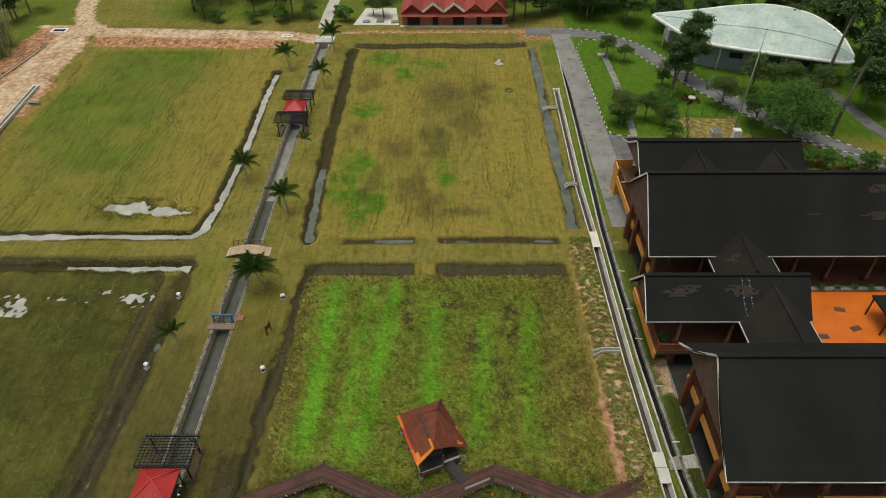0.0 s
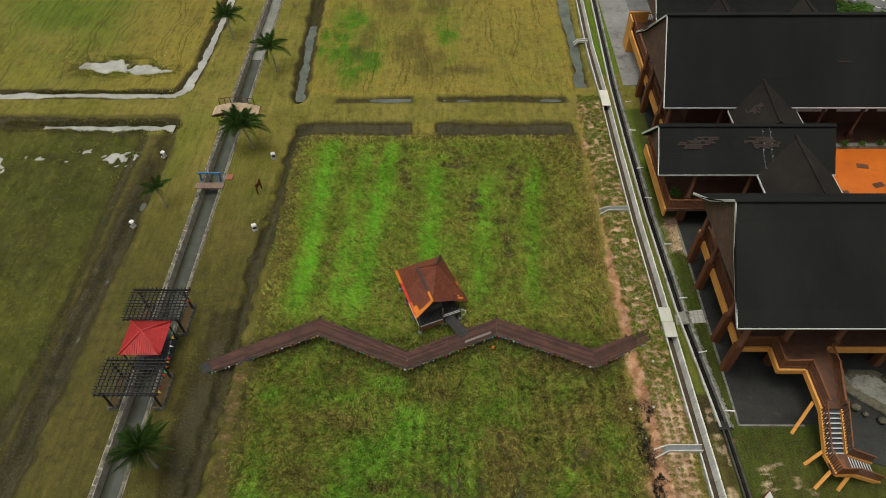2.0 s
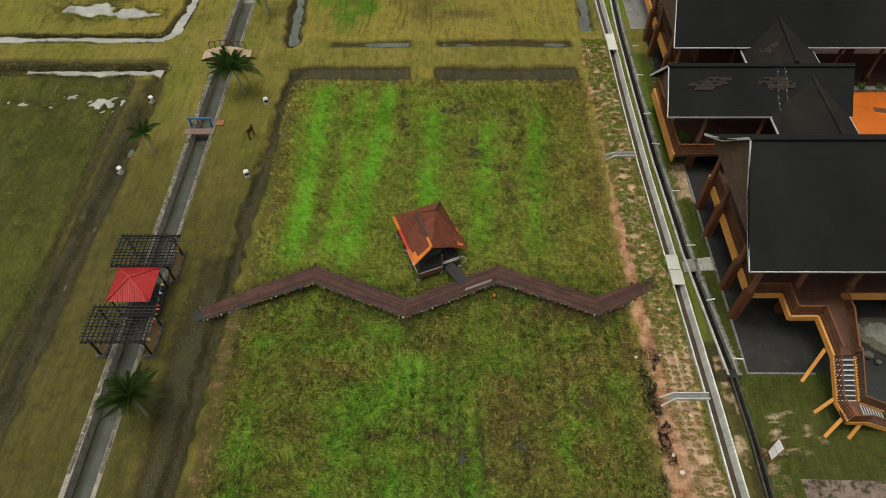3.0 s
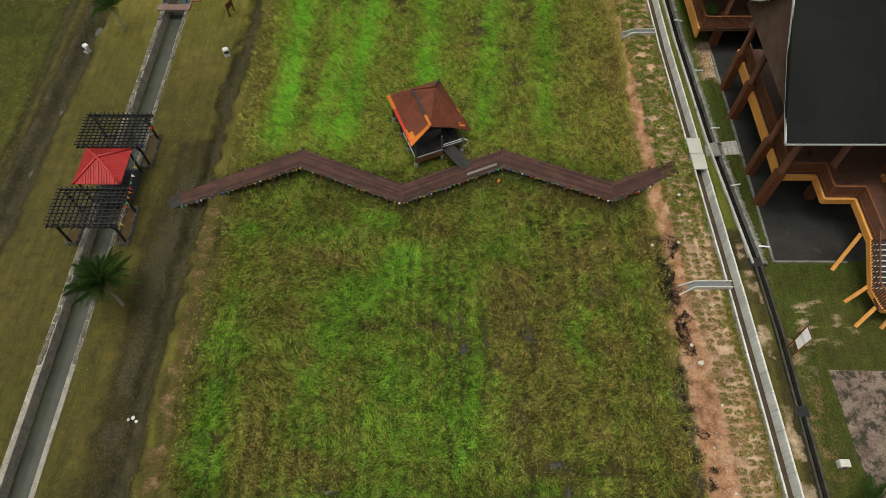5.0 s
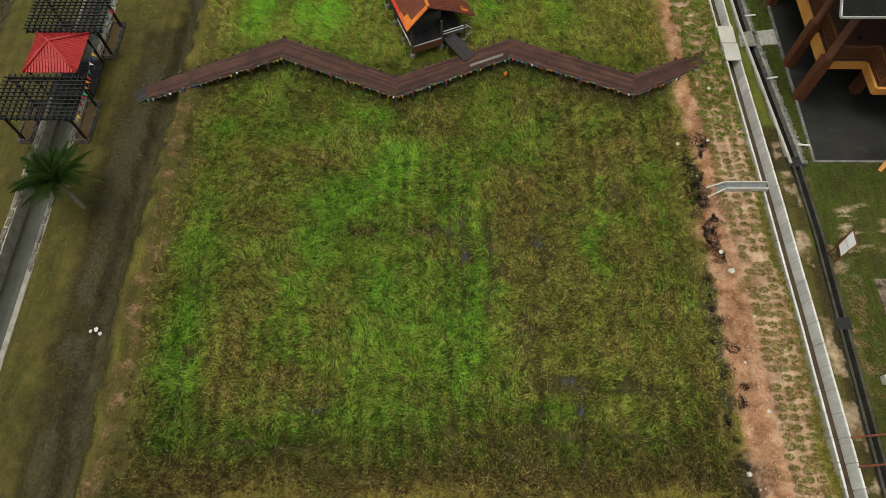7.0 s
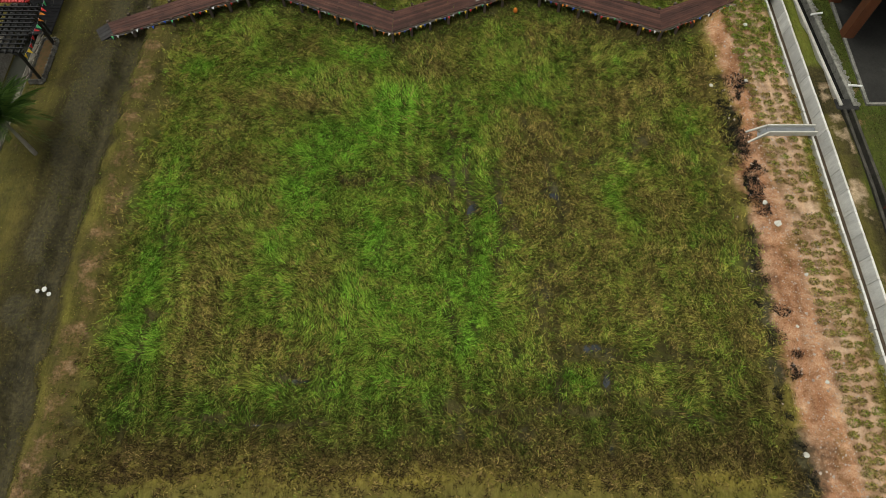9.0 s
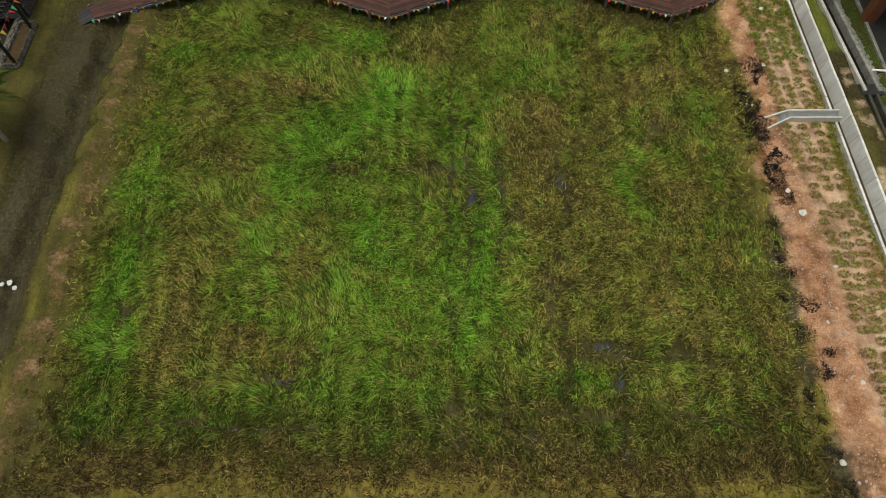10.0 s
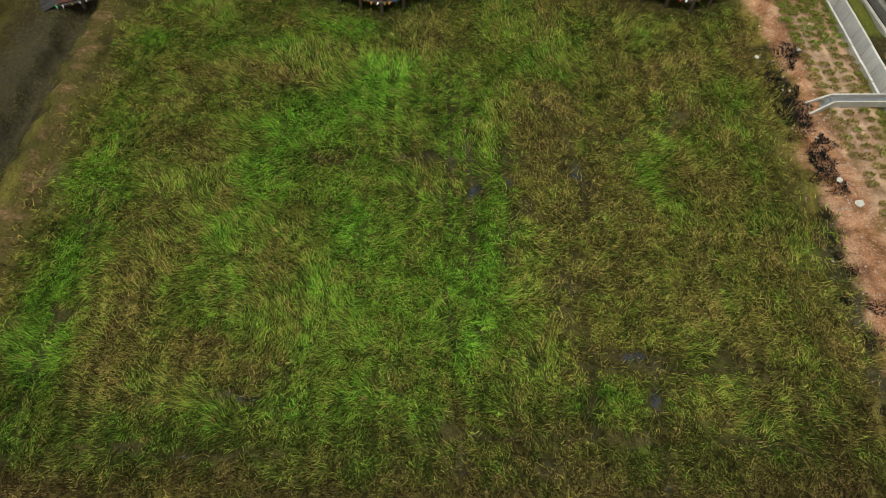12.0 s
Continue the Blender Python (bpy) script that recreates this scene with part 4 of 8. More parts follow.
def boardwalk():
    w = thing("boardwalk", (-10, 28, 0), "zigzag boardwalk of dark red-brown boards on short posts", "walkway")
    rnd = random.Random(4)
    N = 9
    for s in range(5):
        a0, a1, b0, b1 = (Vector((*p, 0)) for p in (LOW[s], LOW[s + 1], HIGH[s], HIGH[s + 1]))
        for i in range(N):
            t0, t1 = i / N + 0.006, (i + 1) / N - 0.006
            cuts = [0.0] + sorted(rnd.uniform(0.2, 0.8) for _ in range(1)) + [1.0]
            for c0, c1 in zip(cuts, cuts[1:]):
                q = [a0.lerp(b0, t0).lerp(a1.lerp(b1, t0), c0 + 0.001), a0.lerp(b0, t0).lerp(a1.lerp(b1, t0), c1 - 0.001),
                     a0.lerp(b0, t1).lerp(a1.lerp(b1, t1), c1 - 0.001), a0.lerp(b0, t1).lerp(a1.lerp(b1, t1), c0 + 0.001)]
                dz = DECK_Z + rnd.uniform(-0.006, 0.008)
                part("deck_board", Shape().sheet([(p.x, p.y, dz) for p in q], 0.05), PLANK, w)
        for e0, e1 in ((a0, a1), (b0, b1)):
            part("edge_beam", Shape().beam((e0.x, e0.y, DECK_Z - 0.13), (e1.x, e1.y, DECK_Z - 0.13), 0.07, 0.15), OLD_WOOD, w, bevel=0.01)
            k = max(2, round((e1 - e0).length / 1.05))
            for i in range(k + (s == 4)):
                p = e0.lerp(e1, i / k)
                lo = -0.62 if -15.5 < p.x < 13.4 else -0.2
                q = p + Vector((0, 0.1 if e0 is b0 else -0.11, 0))
                part("post", Shape().box(q.x - 0.065, q.y - 0.065, lo, q.x + 0.065, q.y + 0.065, DECK_Z + rnd.uniform(0.03, 0.09)), OLD_WOOD, w, bevel=0.01)
    part("abutment", Shape().slab([(-17.9, 24.6), (-17.5, 24.55), (-18.0, 25.75), (-18.2, 25.6)], -0.3, 0.04), BLACK_SOIL, w, "dark weathered stone abutment", 0.05)
    e0, e1 = Vector((*LOW[0], DECK_Z)), Vector((*HIGH[0], DECK_Z))
    for i in range(4):
        p, q = e0.lerp(e1, i / 4 + 0.01), e0.lerp(e1, (i + 1) / 4 - 0.01)
        o = Vector((-0.62, -0.3, -DECK_Z + 0.02))
        part("ramp_board", Shape().sheet([p, q, q + o, p + o], 0.04), GREY_WOOD, w, "weathered grey ramp board")
    part("grey_board", Shape().sheet([(1.2, 27.12, DECK_Z + 0.03), (3.2, 28.0, DECK_Z + 0.03), (3.2, 28.2, DECK_Z + 0.03), (1.2, 27.32, DECK_Z + 0.03)], 0.02), surface("worn_grey_board", (0.16, 0.14, 0.13), (0.26, 0.23, 0.21), 0.8), w, "worn grey replacement board")
    return w


boardwalk()


CORD = surface("weathered_cord", (0.2, 0.2, 0.24), (0.4, 0.4, 0.44), 0.9)


def bunting(pts, z, spacing, seed, label, size=0.155):
    """A cord with small triangular flags."""
    rnd = random.Random(seed)
    b = thing("bunting", (*pts[0], z), label, "bunting")
    line = []
    for p, q in zip(pts, pts[1:]):
        L = math.dist(p, q)
        k = max(1, round(L / 1.3))
        for j in range(k):
            for i in range(4):
                t = (j + i / 4) / k
                line.append((p[0] + (q[0] - p[0]) * t, p[1] + (q[1] - p[1]) * t, z - 0.09 * math.sin(math.pi * i / 4)))
    line.append((*pts[-1], z))
    part("cord", Shape().tube(line, 0.007, 4), CORD, b, "thin dark cord")
    off = base_of(b)
    meshes = []
    for m in FLAGS:
        s = Shape()
        s.add([(-size * 0.42, 0, 0), (size * 0.42, 0, 0), (0.0, -0.03, -size), (-size * 0.42, 0.006, 0), (size * 0.42, 0.006, 0), (0, -0.024, -size)], [(0, 1, 2), (5, 4, 3), (0, 3, 4, 1), (1, 4, 5, 2), (2, 5, 3, 0)])
        meshes.append(plain_mesh("flag", s, m))
    run = 0.0
    for p, q in zip(line, line[1:]):
        p, q = Vector(p), Vector(q)
        d = (q - p).length
        while run < d:
            c = p.lerp(q, run / d) - off
            f = piece(rnd.choice(meshes), "flag", b, c, math.atan2(q.y - p.y, q.x - p.x) + rnd.uniform(-0.4, 0.4))
            f.matrix_basis = f.matrix_basis @ Matrix.Rotation(rnd.uniform(-0.9, 0.5), 4, "X")
            run += spacing * rnd.uniform(0.75, 1.3)
        run -= d
    return b


bunting([(x, y - 0.175) for x, y in LOW], DECK_Z + 0.05, 0.3, 9, "string of small coloured pennants along the boardwalk edge")


# ---- small stilt hut ----
def hut():
    h = thing("stilt_hut", (-1.4, 31.0, -0.4), "small stilt hut with rust-brown tin tile roof", "hut")
    # corners of the roof
    E1, E2, E3 = Vector((-4.35, 32.9, 1.75)), Vector((-0.75, 34.55, 1.65)), Vector((1.5, 30.45, 1.0))
    L0, AP, R1 = Vector((-2.45, 27.95, 2.2)), Vector((-1.22, 28.75, 3.2)), Vector((-2.5, 32.0, 3.25))
    MID, V0 = Vector((-1.0, 32.6, 2.95)), Vector((0.0, 29.75, 2.05))

    def tiled(quad, name, mat, rows, cols, label="", lift=0.0):
        """Ribbed sheet over a four-cornered slope: a, b along the eave, c, d along the top."""
        a, b, c, d = quad
        s = Shape()
        nrm = (b - a).cross(d - a).normalized()
        nrm = nrm if nrm.z > 0 else -nrm
        for i in range(rows):
            for j in range(cols):
                u0, u1, v0, v1 = j / cols, (j + 1) / cols, i / rows, min(1, (i + 1.08) / rows)
                P = lambda u, v: a.lerp(b, u).lerp(d.lerp(c, u), v)
                um = (u0 + u1) / 2
                top = nrm * (0.05 + lift)
                lo = nrm * (0.015 + lift)
                p = [P(u0, v0) + lo, P(um, v0) + top, P(u1, v0) + lo, P(u1, v1) + lo - nrm * 0.012, P(um, v1) + top - nrm * 0.02, P(u0, v1) + lo - nrm * 0.012]
                s.add(p, [(0, 1, 4, 5), (1, 2, 3, 4)])
        s.sheet([q + nrm * (0.01 + lift) for q in quad], 0.04)
        return part(name, s, mat, h, label)

    # the side slope of the ridge, with the re-laid lower courses
    tiled((L0, E1, R1, AP), "side_roof", RUST_TILE, 9, 26, "rust-brown tiled slope")
    for k, (u0, u1, v0, v1, m) in enumerate(((0.0, 0.3, 0, 0.13, ORANGE_TILE), (0.05, 0.72, 0.0, 0.11, SCARLET_TILE), (0.72, 1.0, 0.0, 0.13, ORANGE_TILE), (0.0, 0.07, 0.1, 1.0, ORANGE_TILE), (0.07, 0.2, 0.1, 0.3, ORANGE_TILE))):
        P = lambda u, v: L0.lerp(E1, u).lerp(AP.lerp(R1, u), v)
        tiled((P(u0, v0), P(u1, v0), P(u1, v1), P(u0, v1)), "relaid_tiles", m, max(1, round((v1 - v0) * 9)), max(2, round((u1 - u0) * 26)), "brighter re-laid tiles", 0.03 + 0.006 * k)
    tiled((E1, E2, MID, R1), "back_roof", RUST_TILE, 8, 20)
    tiled((E2, E3, V0, MID), "main_roof", RUST_TILE, 12, 24, "rust-brown tiled slope")
    tiled((MID, V0, AP, R1), "upper_roof", RUST_TILE, 5, 18)
    Pm = lambda u, v: E2.lerp(E3, u).lerp(MID.lerp(V0, u), v)
    for u0, u1, v0, v1 in ((0.8, 0.95, 0.24, 0.5), (0.69, 0.76, 0.1, 0.24), (0.58, 0.66, 0.03, 0.2), (0.76, 0.84, 0.5, 0.6)):
        tiled((Pm(u0, v0), Pm(u1, v0), Pm(u1, v1), Pm(u0, v1)), "relaid_tiles", ORANGE_TILE, 3, 3, "brighter re-laid tiles", 0.05)
    for a, b in ((AP, R1), (E2, MID), (MID, R1)):
        part("ridge_cap", Shape().beam(a + Vector((0, 0, 0.08)), b + Vector((0, 0, 0.08)), 0.16, 0.07), GREY_WOOD if b is not R1 or a is AP else RUST_TILE, h, "dark grey ridge capping", 0.015)
    part("ridge_end", Shape().beam(AP + Vector((0, 0, 0.12)), AP.lerp(R1, 0.28) + Vector((0, 0, 0.12)), 0.18, 0.07), ORANGE_TILE, h, "orange ridge tiles", 0.015)
    u, v = Vector((-0.385, 0.923, 0)), Vector((0.923, 0.385, 0))
    o = Vector((-2.25, 28.4, 0))
    Pt = lambda a, b, z: o + v * a + u * b + Vector((0, 0, z))
    F = 0.55
    s = Shape()
    n = 16
    for i in range(n):
        t0, t1 = i / n * 3.4, (i + 1) / n * 3.4 - 0.02
        part("floor_board", Shape().sheet([Pt(t0, 0, F), Pt(t1, 0, F), Pt(t1, 4.6, F), Pt(t0, 4.6, F)], 0.05), GREY_WOOD, h)
    for a, b in ((0, 0), (1.9, 0), (3.35, 0.0), (0, 1.5), (0, 3.0), (0, 4.5), (3.35, 2.2), (3.35, 4.5), (1.7, 4.5)):
        f = Pt(a, b, 0)
        part("footing", Shape().tube([(f.x, f.y, -0.55), (f.x, f.y, -0.05), (f.x, f.y, 0.0)], [0.2, 0.17, 0.12], 10), OLD_CONCRETE, h, "weathered grey concrete footing", smooth=False)
        part("post", Shape().beam(Pt(a, b, -0.02), Pt(a, b, 1.9 if a < 3 else 1.35), 0.13, 0.13, (0, 1, 0)), OLD_WOOD, h, bevel=0.012)
    for q in ([Pt(0.05, 0.9, F), Pt(1.85, 0.9, F), Pt(1.85, 0.9, 2.2), Pt(0.95, 0.9, 2.75), Pt(0.05, 0.9, 2.0)],):
        a = Shape()
        a.add([tuple(p) for p in q] + [tuple(p + u * 0.05) for p in q], [(0, 1, 2, 3, 4), (9, 8, 7, 6, 5)] + [(i, (i + 1) % 5, 5 + (i + 1) % 5, 5 + i) for i in range(5)])
        part("front_wall", a, GREY_WOOD, h, "dark grey board wall")
    part("gable_panel", Shape().beam(Pt(0.1, 0.12, 2.3), Pt(1.9, 0.12, 2.3), 0.05, 0.5), GREY_WOOD, h, "dark gable boards", 0.01)
    part("side_wall", Shape().beam(Pt(0.05, 0.9, 1.25), Pt(0.05, 4.5, 1.25), 0.05, 1.4), GREY_WOOD, h, "dark grey board wall", 0.01)
    part("back_wall", Shape().beam(Pt(0.05, 4.5, 1.15), Pt(3.3, 4.5, 1.15), 0.05, 1.2), GREY_WOOD, h, "dark grey board wall", 0.01)
    part("inner_wall", Shape().beam(Pt(1.85, 0.9, 1.3), Pt(1.85, 4.5, 1.3), 0.05, 1.5), GREY_WOOD, h, "dark grey board wall", 0.01)
    part("apron", Shape().beam(Pt(0.0, -0.05, 0.27), Pt(1.9, -0.05, 0.27), 0.05, 0.5), RAIL_BROWN, h, "brown board apron with crossed battens", 0.01)
    part("batten", Shape().beam(Pt(0.2, -0.1, 0.05), Pt(1.0, -0.1, 0.48), 0.03, 0.06).beam(Pt(1.0, -0.1, 0.48), Pt(1.8, -0.1, 0.05), 0.03, 0.06), OLD_WOOD, h, "crossed battens")
    for a, b, z in (((0, -0.05), (1.9, -0.05), 0.58), ((1.9, -0.05), (3.5, -0.05), 1.05), ((1.9, -0.05), (3.5, -0.05), 0.85), ((-0.05, 0), (-0.05, 2.4), 0.6)):
        part("pipe_rail", Shape().tube([Pt(*a, z), Pt(*b, z)], 0.03, 7), WHITE_PAINT, h, "white painted pipe rail", smooth=True)
    part("wire_coil", Shape().tube([Pt(3.5, -0.05, 1.0), Pt(3.8, -0.1, 0.7), Pt(3.7, -0.15, 0.35), Pt(3.45, -0.1, 0.3)], 0.02, 6), WHITE_PAINT, h, "hanging white cable", smooth=True)
    # gangway to the boardwalk
    g0, g1 = Pt(2.35, 0, F), Vector((1.2, 27.75, 0.3))
    d = (g1 - g0)
    w = Vector((d.y, -d.x, 0)).normalized() * 0.42
    for i in range(7):
        t0, t1 = i / 7, (i + 0.94) / 7
        a, b = -w + w * 2 * t0, -w + w * 2 * t1
        part("gangway_board", Shape().sheet([g0 + a, g1 + a, g1 + b, g0 + b], 0.04), GREY_WOOD, h)
    return h


hut()
solid("float_ball", Shape().tube([(3.35, 27.05, -0.45), (3.35, 27.05, -0.4), (3.35, 27.05, -0.28), (3.35, 27.05, -0.16), (3.35, 27.05, -0.1)], [0.04, 0.1, 0.12, 0.09, 0.03], 12), ORANGE_TILE, "orange plastic float lying in the grass", "float", smooth=True)


# ---- pergola shelters over the canal ----
RIB = 0.16


def shelter():
    """A red hipped roof with decking, built about the canal's middle."""
    g = thing("canal_shelter", (0, 0, 0), "small open shelter with red hipped tile roof over the canal", "shelter", "canal shelters")
    x0, x1, y0, y1, z, zt = -1.5, 1.5, -1.45, 1.45, 2.25, 3.15
    A = Vector((0.0, 0.0, zt))
    c = [Vector((x0, y0, z)), Vector((x1, y0, z)), Vector((x1, y1, z)), Vector((x0, y1, z))]
    for i in range(4):
        p, q = c[i], c[(i + 1) % 4]
        nrm = (q - p).cross(A - p).normalized()
        s = Shape().sheet([p, q, A], 0.05)
        n = 18
        for k in range(n):
            f0, f1 = k / n, (k + 1) / n
            m = (f0 + f1) / 2
            # each rib climbs to the hip above it
            t = 1 - abs(2 * m - 1)
            b, e = p.lerp(q, m), p.lerp(q, m) + ((A - p.lerp(q, 0.5)) * t)
            for r in range(max(1, round(6 * t))):
                R = max(1, round(6 * t))
                u0, u1 = b.lerp(e, r / R), b.lerp(e, (r + 1) / R)
                s.beam(u0 + nrm * 0.035, u1 + nrm * 0.012, RIB * 0.55, 0.035, nrm)
        part("roof_slope", s, RED_TILE, g)
    for i in range(4):
        part("hip_cap", Shape().tube([c[i] + Vector((0, 0, 0.04)), A + Vector((0, 0, 0.05))], 0.08, 8), RED_TILE, g, "red hip capping", smooth=True)
    for p in c:
        q = p * 0.86
        part("post", Shape().box(q.x - 0.05, q.y - 0.05, 0.05, q.x + 0.05, q.y + 0.05, 2.25), BLACK_STEEL, g, "black steel post", 0.008)
    part("tie_beam", Shape().beam((x0 + 0.1, y0 + 0.2, 2.15), (x1 - 0.1, y0 + 0.2, 2.15), 0.08, 0.12).beam((x0 + 0.1, y1 - 0.2, 2.15), (x1 - 0.1, y1 - 0.2, 2.15), 0.08, 0.12), WHITE_PAINT, g, "pale tie beams under the roof", 0.008)
    for i in range(14):
        y = y0 + 0.1 + i * 0.2
        part("floor_board", Shape().box(-1.35, y, 0.02, 1.35, y + 0.185, 0.09), GREY_WOOD, g, bevel=0.008)
    return g


def pergola():
    g = thing("pergola", (0, 0, 0), "black steel pergola with a grid of slats over the canal", "pergola", "canal pergolas")
    x0, x1, y0, y1, z = -2.2, 2.2, -1.42, 1.42, 2.2
    for x in (-1.75, 1.75):
        for y in (y0 + 0.25, y1 - 0.25):
            part("post", Shape().box(x - 0.06, y - 0.06, 0.0, x + 0.06, y + 0.06, z), BLACK_STEEL, g, "", 0.008)
            part("brace", Shape().beam((x, y, z - 0.6), (x + (0.45 if x < 0 else -0.45), y, z - 0.05), 0.06, 0.06), BLACK_STEEL, g)
    for y in (y0 + 0.05, y1 - 0.05):
        part("beam", Shape().box(x0, y - 0.05, z, x1, y + 0.05, z + 0.13), BLACK_STEEL, g, "", 0.01)
    for i in range(14):
        x = x0 + 0.12 + i * (x1 - x0 - 0.24) / 13
        part("rafter", Shape().box(x - 0.03, y0 - 0.14, z + 0.1, x + 0.03, y1 + 0.14, z + 0.2), BLACK_STEEL, g, "", 0.006)
    for i in range(11):
        y = y0 + 0.12 + i * (y1 - y0 - 0.24) / 10
        part("slat", Shape().box(x0 - 0.08, y - 0.028, z + 0.2, x1 + 0.08, y + 0.028, z + 0.27), BLACK_STEEL, g, "", 0.006)
    return g


EDGE_STONE = surface("dark_edging_stone", (0.05, 0.046, 0.04), (0.16, 0.15, 0.13), 0.9, 3, 16, 0.5, vary=0.6)


def planter():
    g = thing("stone_planter", (0, 0, 0), "low stone-edged planter with dry brown soil", "planter", "pergola planters")
    rnd = random.Random(3)
    part("soil", Shape().slab([(-0.3, -1.3), (0.3, -1.3), (0.3, 1.3), (-0.3, 1.3)], -0.1, 0.14), surface("planter_soil", (0.07, 0.045, 0.015), (0.15, 0.085, 0.035), 0.95, 3, 18, 0.6, (0.05, 0.06, 0.02), (0.5, 0.66)), g, "dry brown soil")
    for side in range(4):
        n = 13 if side < 2 else 5
        for i in range(n):
            t = -1 + 2 * (i + 0.5) / n
            x, y = ((-0.34 + 0.68 * side), t * 1.35) if side < 2 else (t * 0.32, (-1.38 if side == 2 else 1.38))
            r = rnd.uniform(0.09, 0.13)
            part("edge_stone", Shape().tube([(x, y, -0.08), (x + 0.01, y, 0.08), (x, y + 0.01, 0.2 + r * 0.4)], [r, r * 1.05, r * 0.6], 7), EDGE_STONE, g)
    return g


GX = -22.15
sh, pe, pl = shelter(), pergola(), planter()
sh.location = (GX, 26.25, 0)
pe.location = (GX, 23.0, 0)
pl.location = (GX - 1.75, 23.1, 0)
for y in (29.2, 82.0, 88.6):
    copy_thing(pe, pose(GX, y, 0))
copy_thing(sh, pose(GX, 85.3, 0))
for x, y in ((GX + 1.5, 23.1), (GX - 1.75, 29.3), (GX + 1.5, 29.3), (GX - 1.75, 82.0), (GX + 1.65, 82.0)):
    copy_thing(pl, pose(x, y, 0))
bunting([(GX + 2.0, 21.8), (GX + 1.9, 24.6), (GX + 1.6, 27.4), (GX + 2.0, 30.4)], 1.9, 0.42, 31, "string of coloured pennants hung along the pergolas", 0.26)


# ---- timber complex beside the road ----
def resample(line, step):
    """Points along a polyline, about step apart."""
    out = [line[0]]
    for a, b in zip(line, line[1:]):
        k = max(1, round(math.dist(a, b) / step))
        out += [tuple(p + (q - p) * i / k for p, q in zip(a, b)) for i in range(1, k + 1)]
    return out


def courses(shape, line, x0, x1, step=0.24, lip=0.007, thick=0.16):
    """A roof slope in lapped courses, one closed shell; line holds (y, z) from eave to ridge, x0 and x1 the two verges at eave and ridge."""
    pts = resample(line, step)
    n = len(pts) - 1
    up = Vector((0, -(pts[-1][1] - pts[0][1]), pts[-1][0] - pts[0][0]))
    up = (up if up.z > 0 else -up).normalized()
    rows = [(0.0, -thick)]
    for i in range(n):
        rows += [(i / n, lip), ((i + 1) / n, 0.0)]
    rows += [(1.0, -thick)]
    v = []
    for t, h in rows:
        k = min(n - 1, int(t * n))
        f = t * n - k
        y, z = (pts[k][j] + (pts[k + 1][j] - pts[k][j]) * f for j in (0, 1))
        for xs in (x0, x1):
            v.append((xs[0] + (xs[1] - xs[0]) * t, y + up.y * h, z + up.z * h))
    m = len(rows)
    flip = pts[-1][0] < pts[0][0]
    quads = [(2 * i, 2 * i + 1, 2 * (i + 1) % (2 * m) + 1, 2 * (i + 1) % (2 * m)) for i in range(m)]
    ends = [tuple(2 * i for i in range(m)), tuple(2 * i + 1 for i in range(m))[::-1]]
    return shape.add(v, [q[::-1] if flip else q for q in quads + ends])


def verge(line, x, w=0.06, h=0.17):
    s = Shape()
    for (a, xa), (b, xb) in zip(zip(line, x), zip(line[1:], x[1:])):
        s.beam((xa, *a), (xb, *b), w, h, (0, 0, 1))
    return s


def gable_wall(shape, line, x, y_mid):
    """Lapped boards that fill a gable below line, which runs from eave over the ridge to the other eave."""
    ys, zs = [p[0] for p in line], [p[1] for p in line]
    if ys[0] > ys[-1]:
        ys, zs = ys[::-1], zs[::-1]
    z, top = min(zs), max(zs)
    while z < top - 0.1:
        z1 = min(z + 0.3, top - 0.05)
        span = np.linspace(ys[0], ys[-1], 200)
        inside = span[np.interp(span, ys, zs) > z1]
        if len(inside) > 2:
            shape.sheet([(x - 0.05, inside[0], z), (x, inside[0], z1), (x, inside[-1], z1), (x - 0.05, inside[-1], z)], 0.03)
        z += 0.3
    return shape


def add_roof(house, front, back, xe, xr, x_end, label="black shingled roof", x_eave=None):
    """front and back: (y, z) from eave to ridge."""
    part("front_roof", courses(Shape(), front, (xe, xr), (x_eave or x_end, x_end)), ROOF_BLACK, house, label)
    part("back_roof", courses(Shape(), back, (xe - 0.1, xr), (x_end, x_end)), ROOF_BLACK, house)
    r = front[-1]
    part("ridge_cap", Shape().beam((xr - 0.05, r[0], r[1] + 0.06), (x_end, r[0], r[1] + 0.06), 0.42, 0.12), ROOF_BLACK, house, bevel=0.03)
    n = len(front)
    part("front_verge", verge(front, [xe + (xr - xe) * i / (n - 1) for i in range(n)]), WHITE_TRIM, house, "pale grey verge board")
    n = len(back)
    part("back_verge", verge(back, [xe - 0.1 + (xr - xe + 0.1) * i / (n - 1) for i in range(n)]), WHITE_TRIM, house, "pale grey verge board")
    e = front[0]
    part("eave_board", Shape().box(xe, e[0] - 0.04, e[1] - 0.1, x_eave or x_end, e[0] - 0.003, e[1] + 0.035), WHITE_TRIM, house, "pale grey eave board", 0.01)
    part("gable_cladding", gable_wall(Shape(), front + back[::-1][1:], xr + 0.16, 0), GABLE_BROWN, house, "brown lapped gable boards", kind="stuff")


def roof_at(front, back, y):
    pts = sorted(front + back)
    return float(np.interp(y, [p[0] for p in pts], [p[1] for p in pts]))


def add_post(house, x, y, z_deck, z_top, r=0.3):
    s = Shape().box(x - 0.28, y - 0.28, -0.15, x + 0.28, y + 0.28, z_deck + 0.45)
    p = part("pillar_base", s, PILLAR, house, "square brown pillar base", 0.03)
    part("pillar", Shape().tube([(x, y, z_deck + 0.4), (x, y, z_deck + 0.6), (x, y, z_deck + 0.62), (x, y, z_top)], [0.27, 0.26, r * 0.72, r * 0.66], 14), PILLAR, house, smooth=True)
    return p


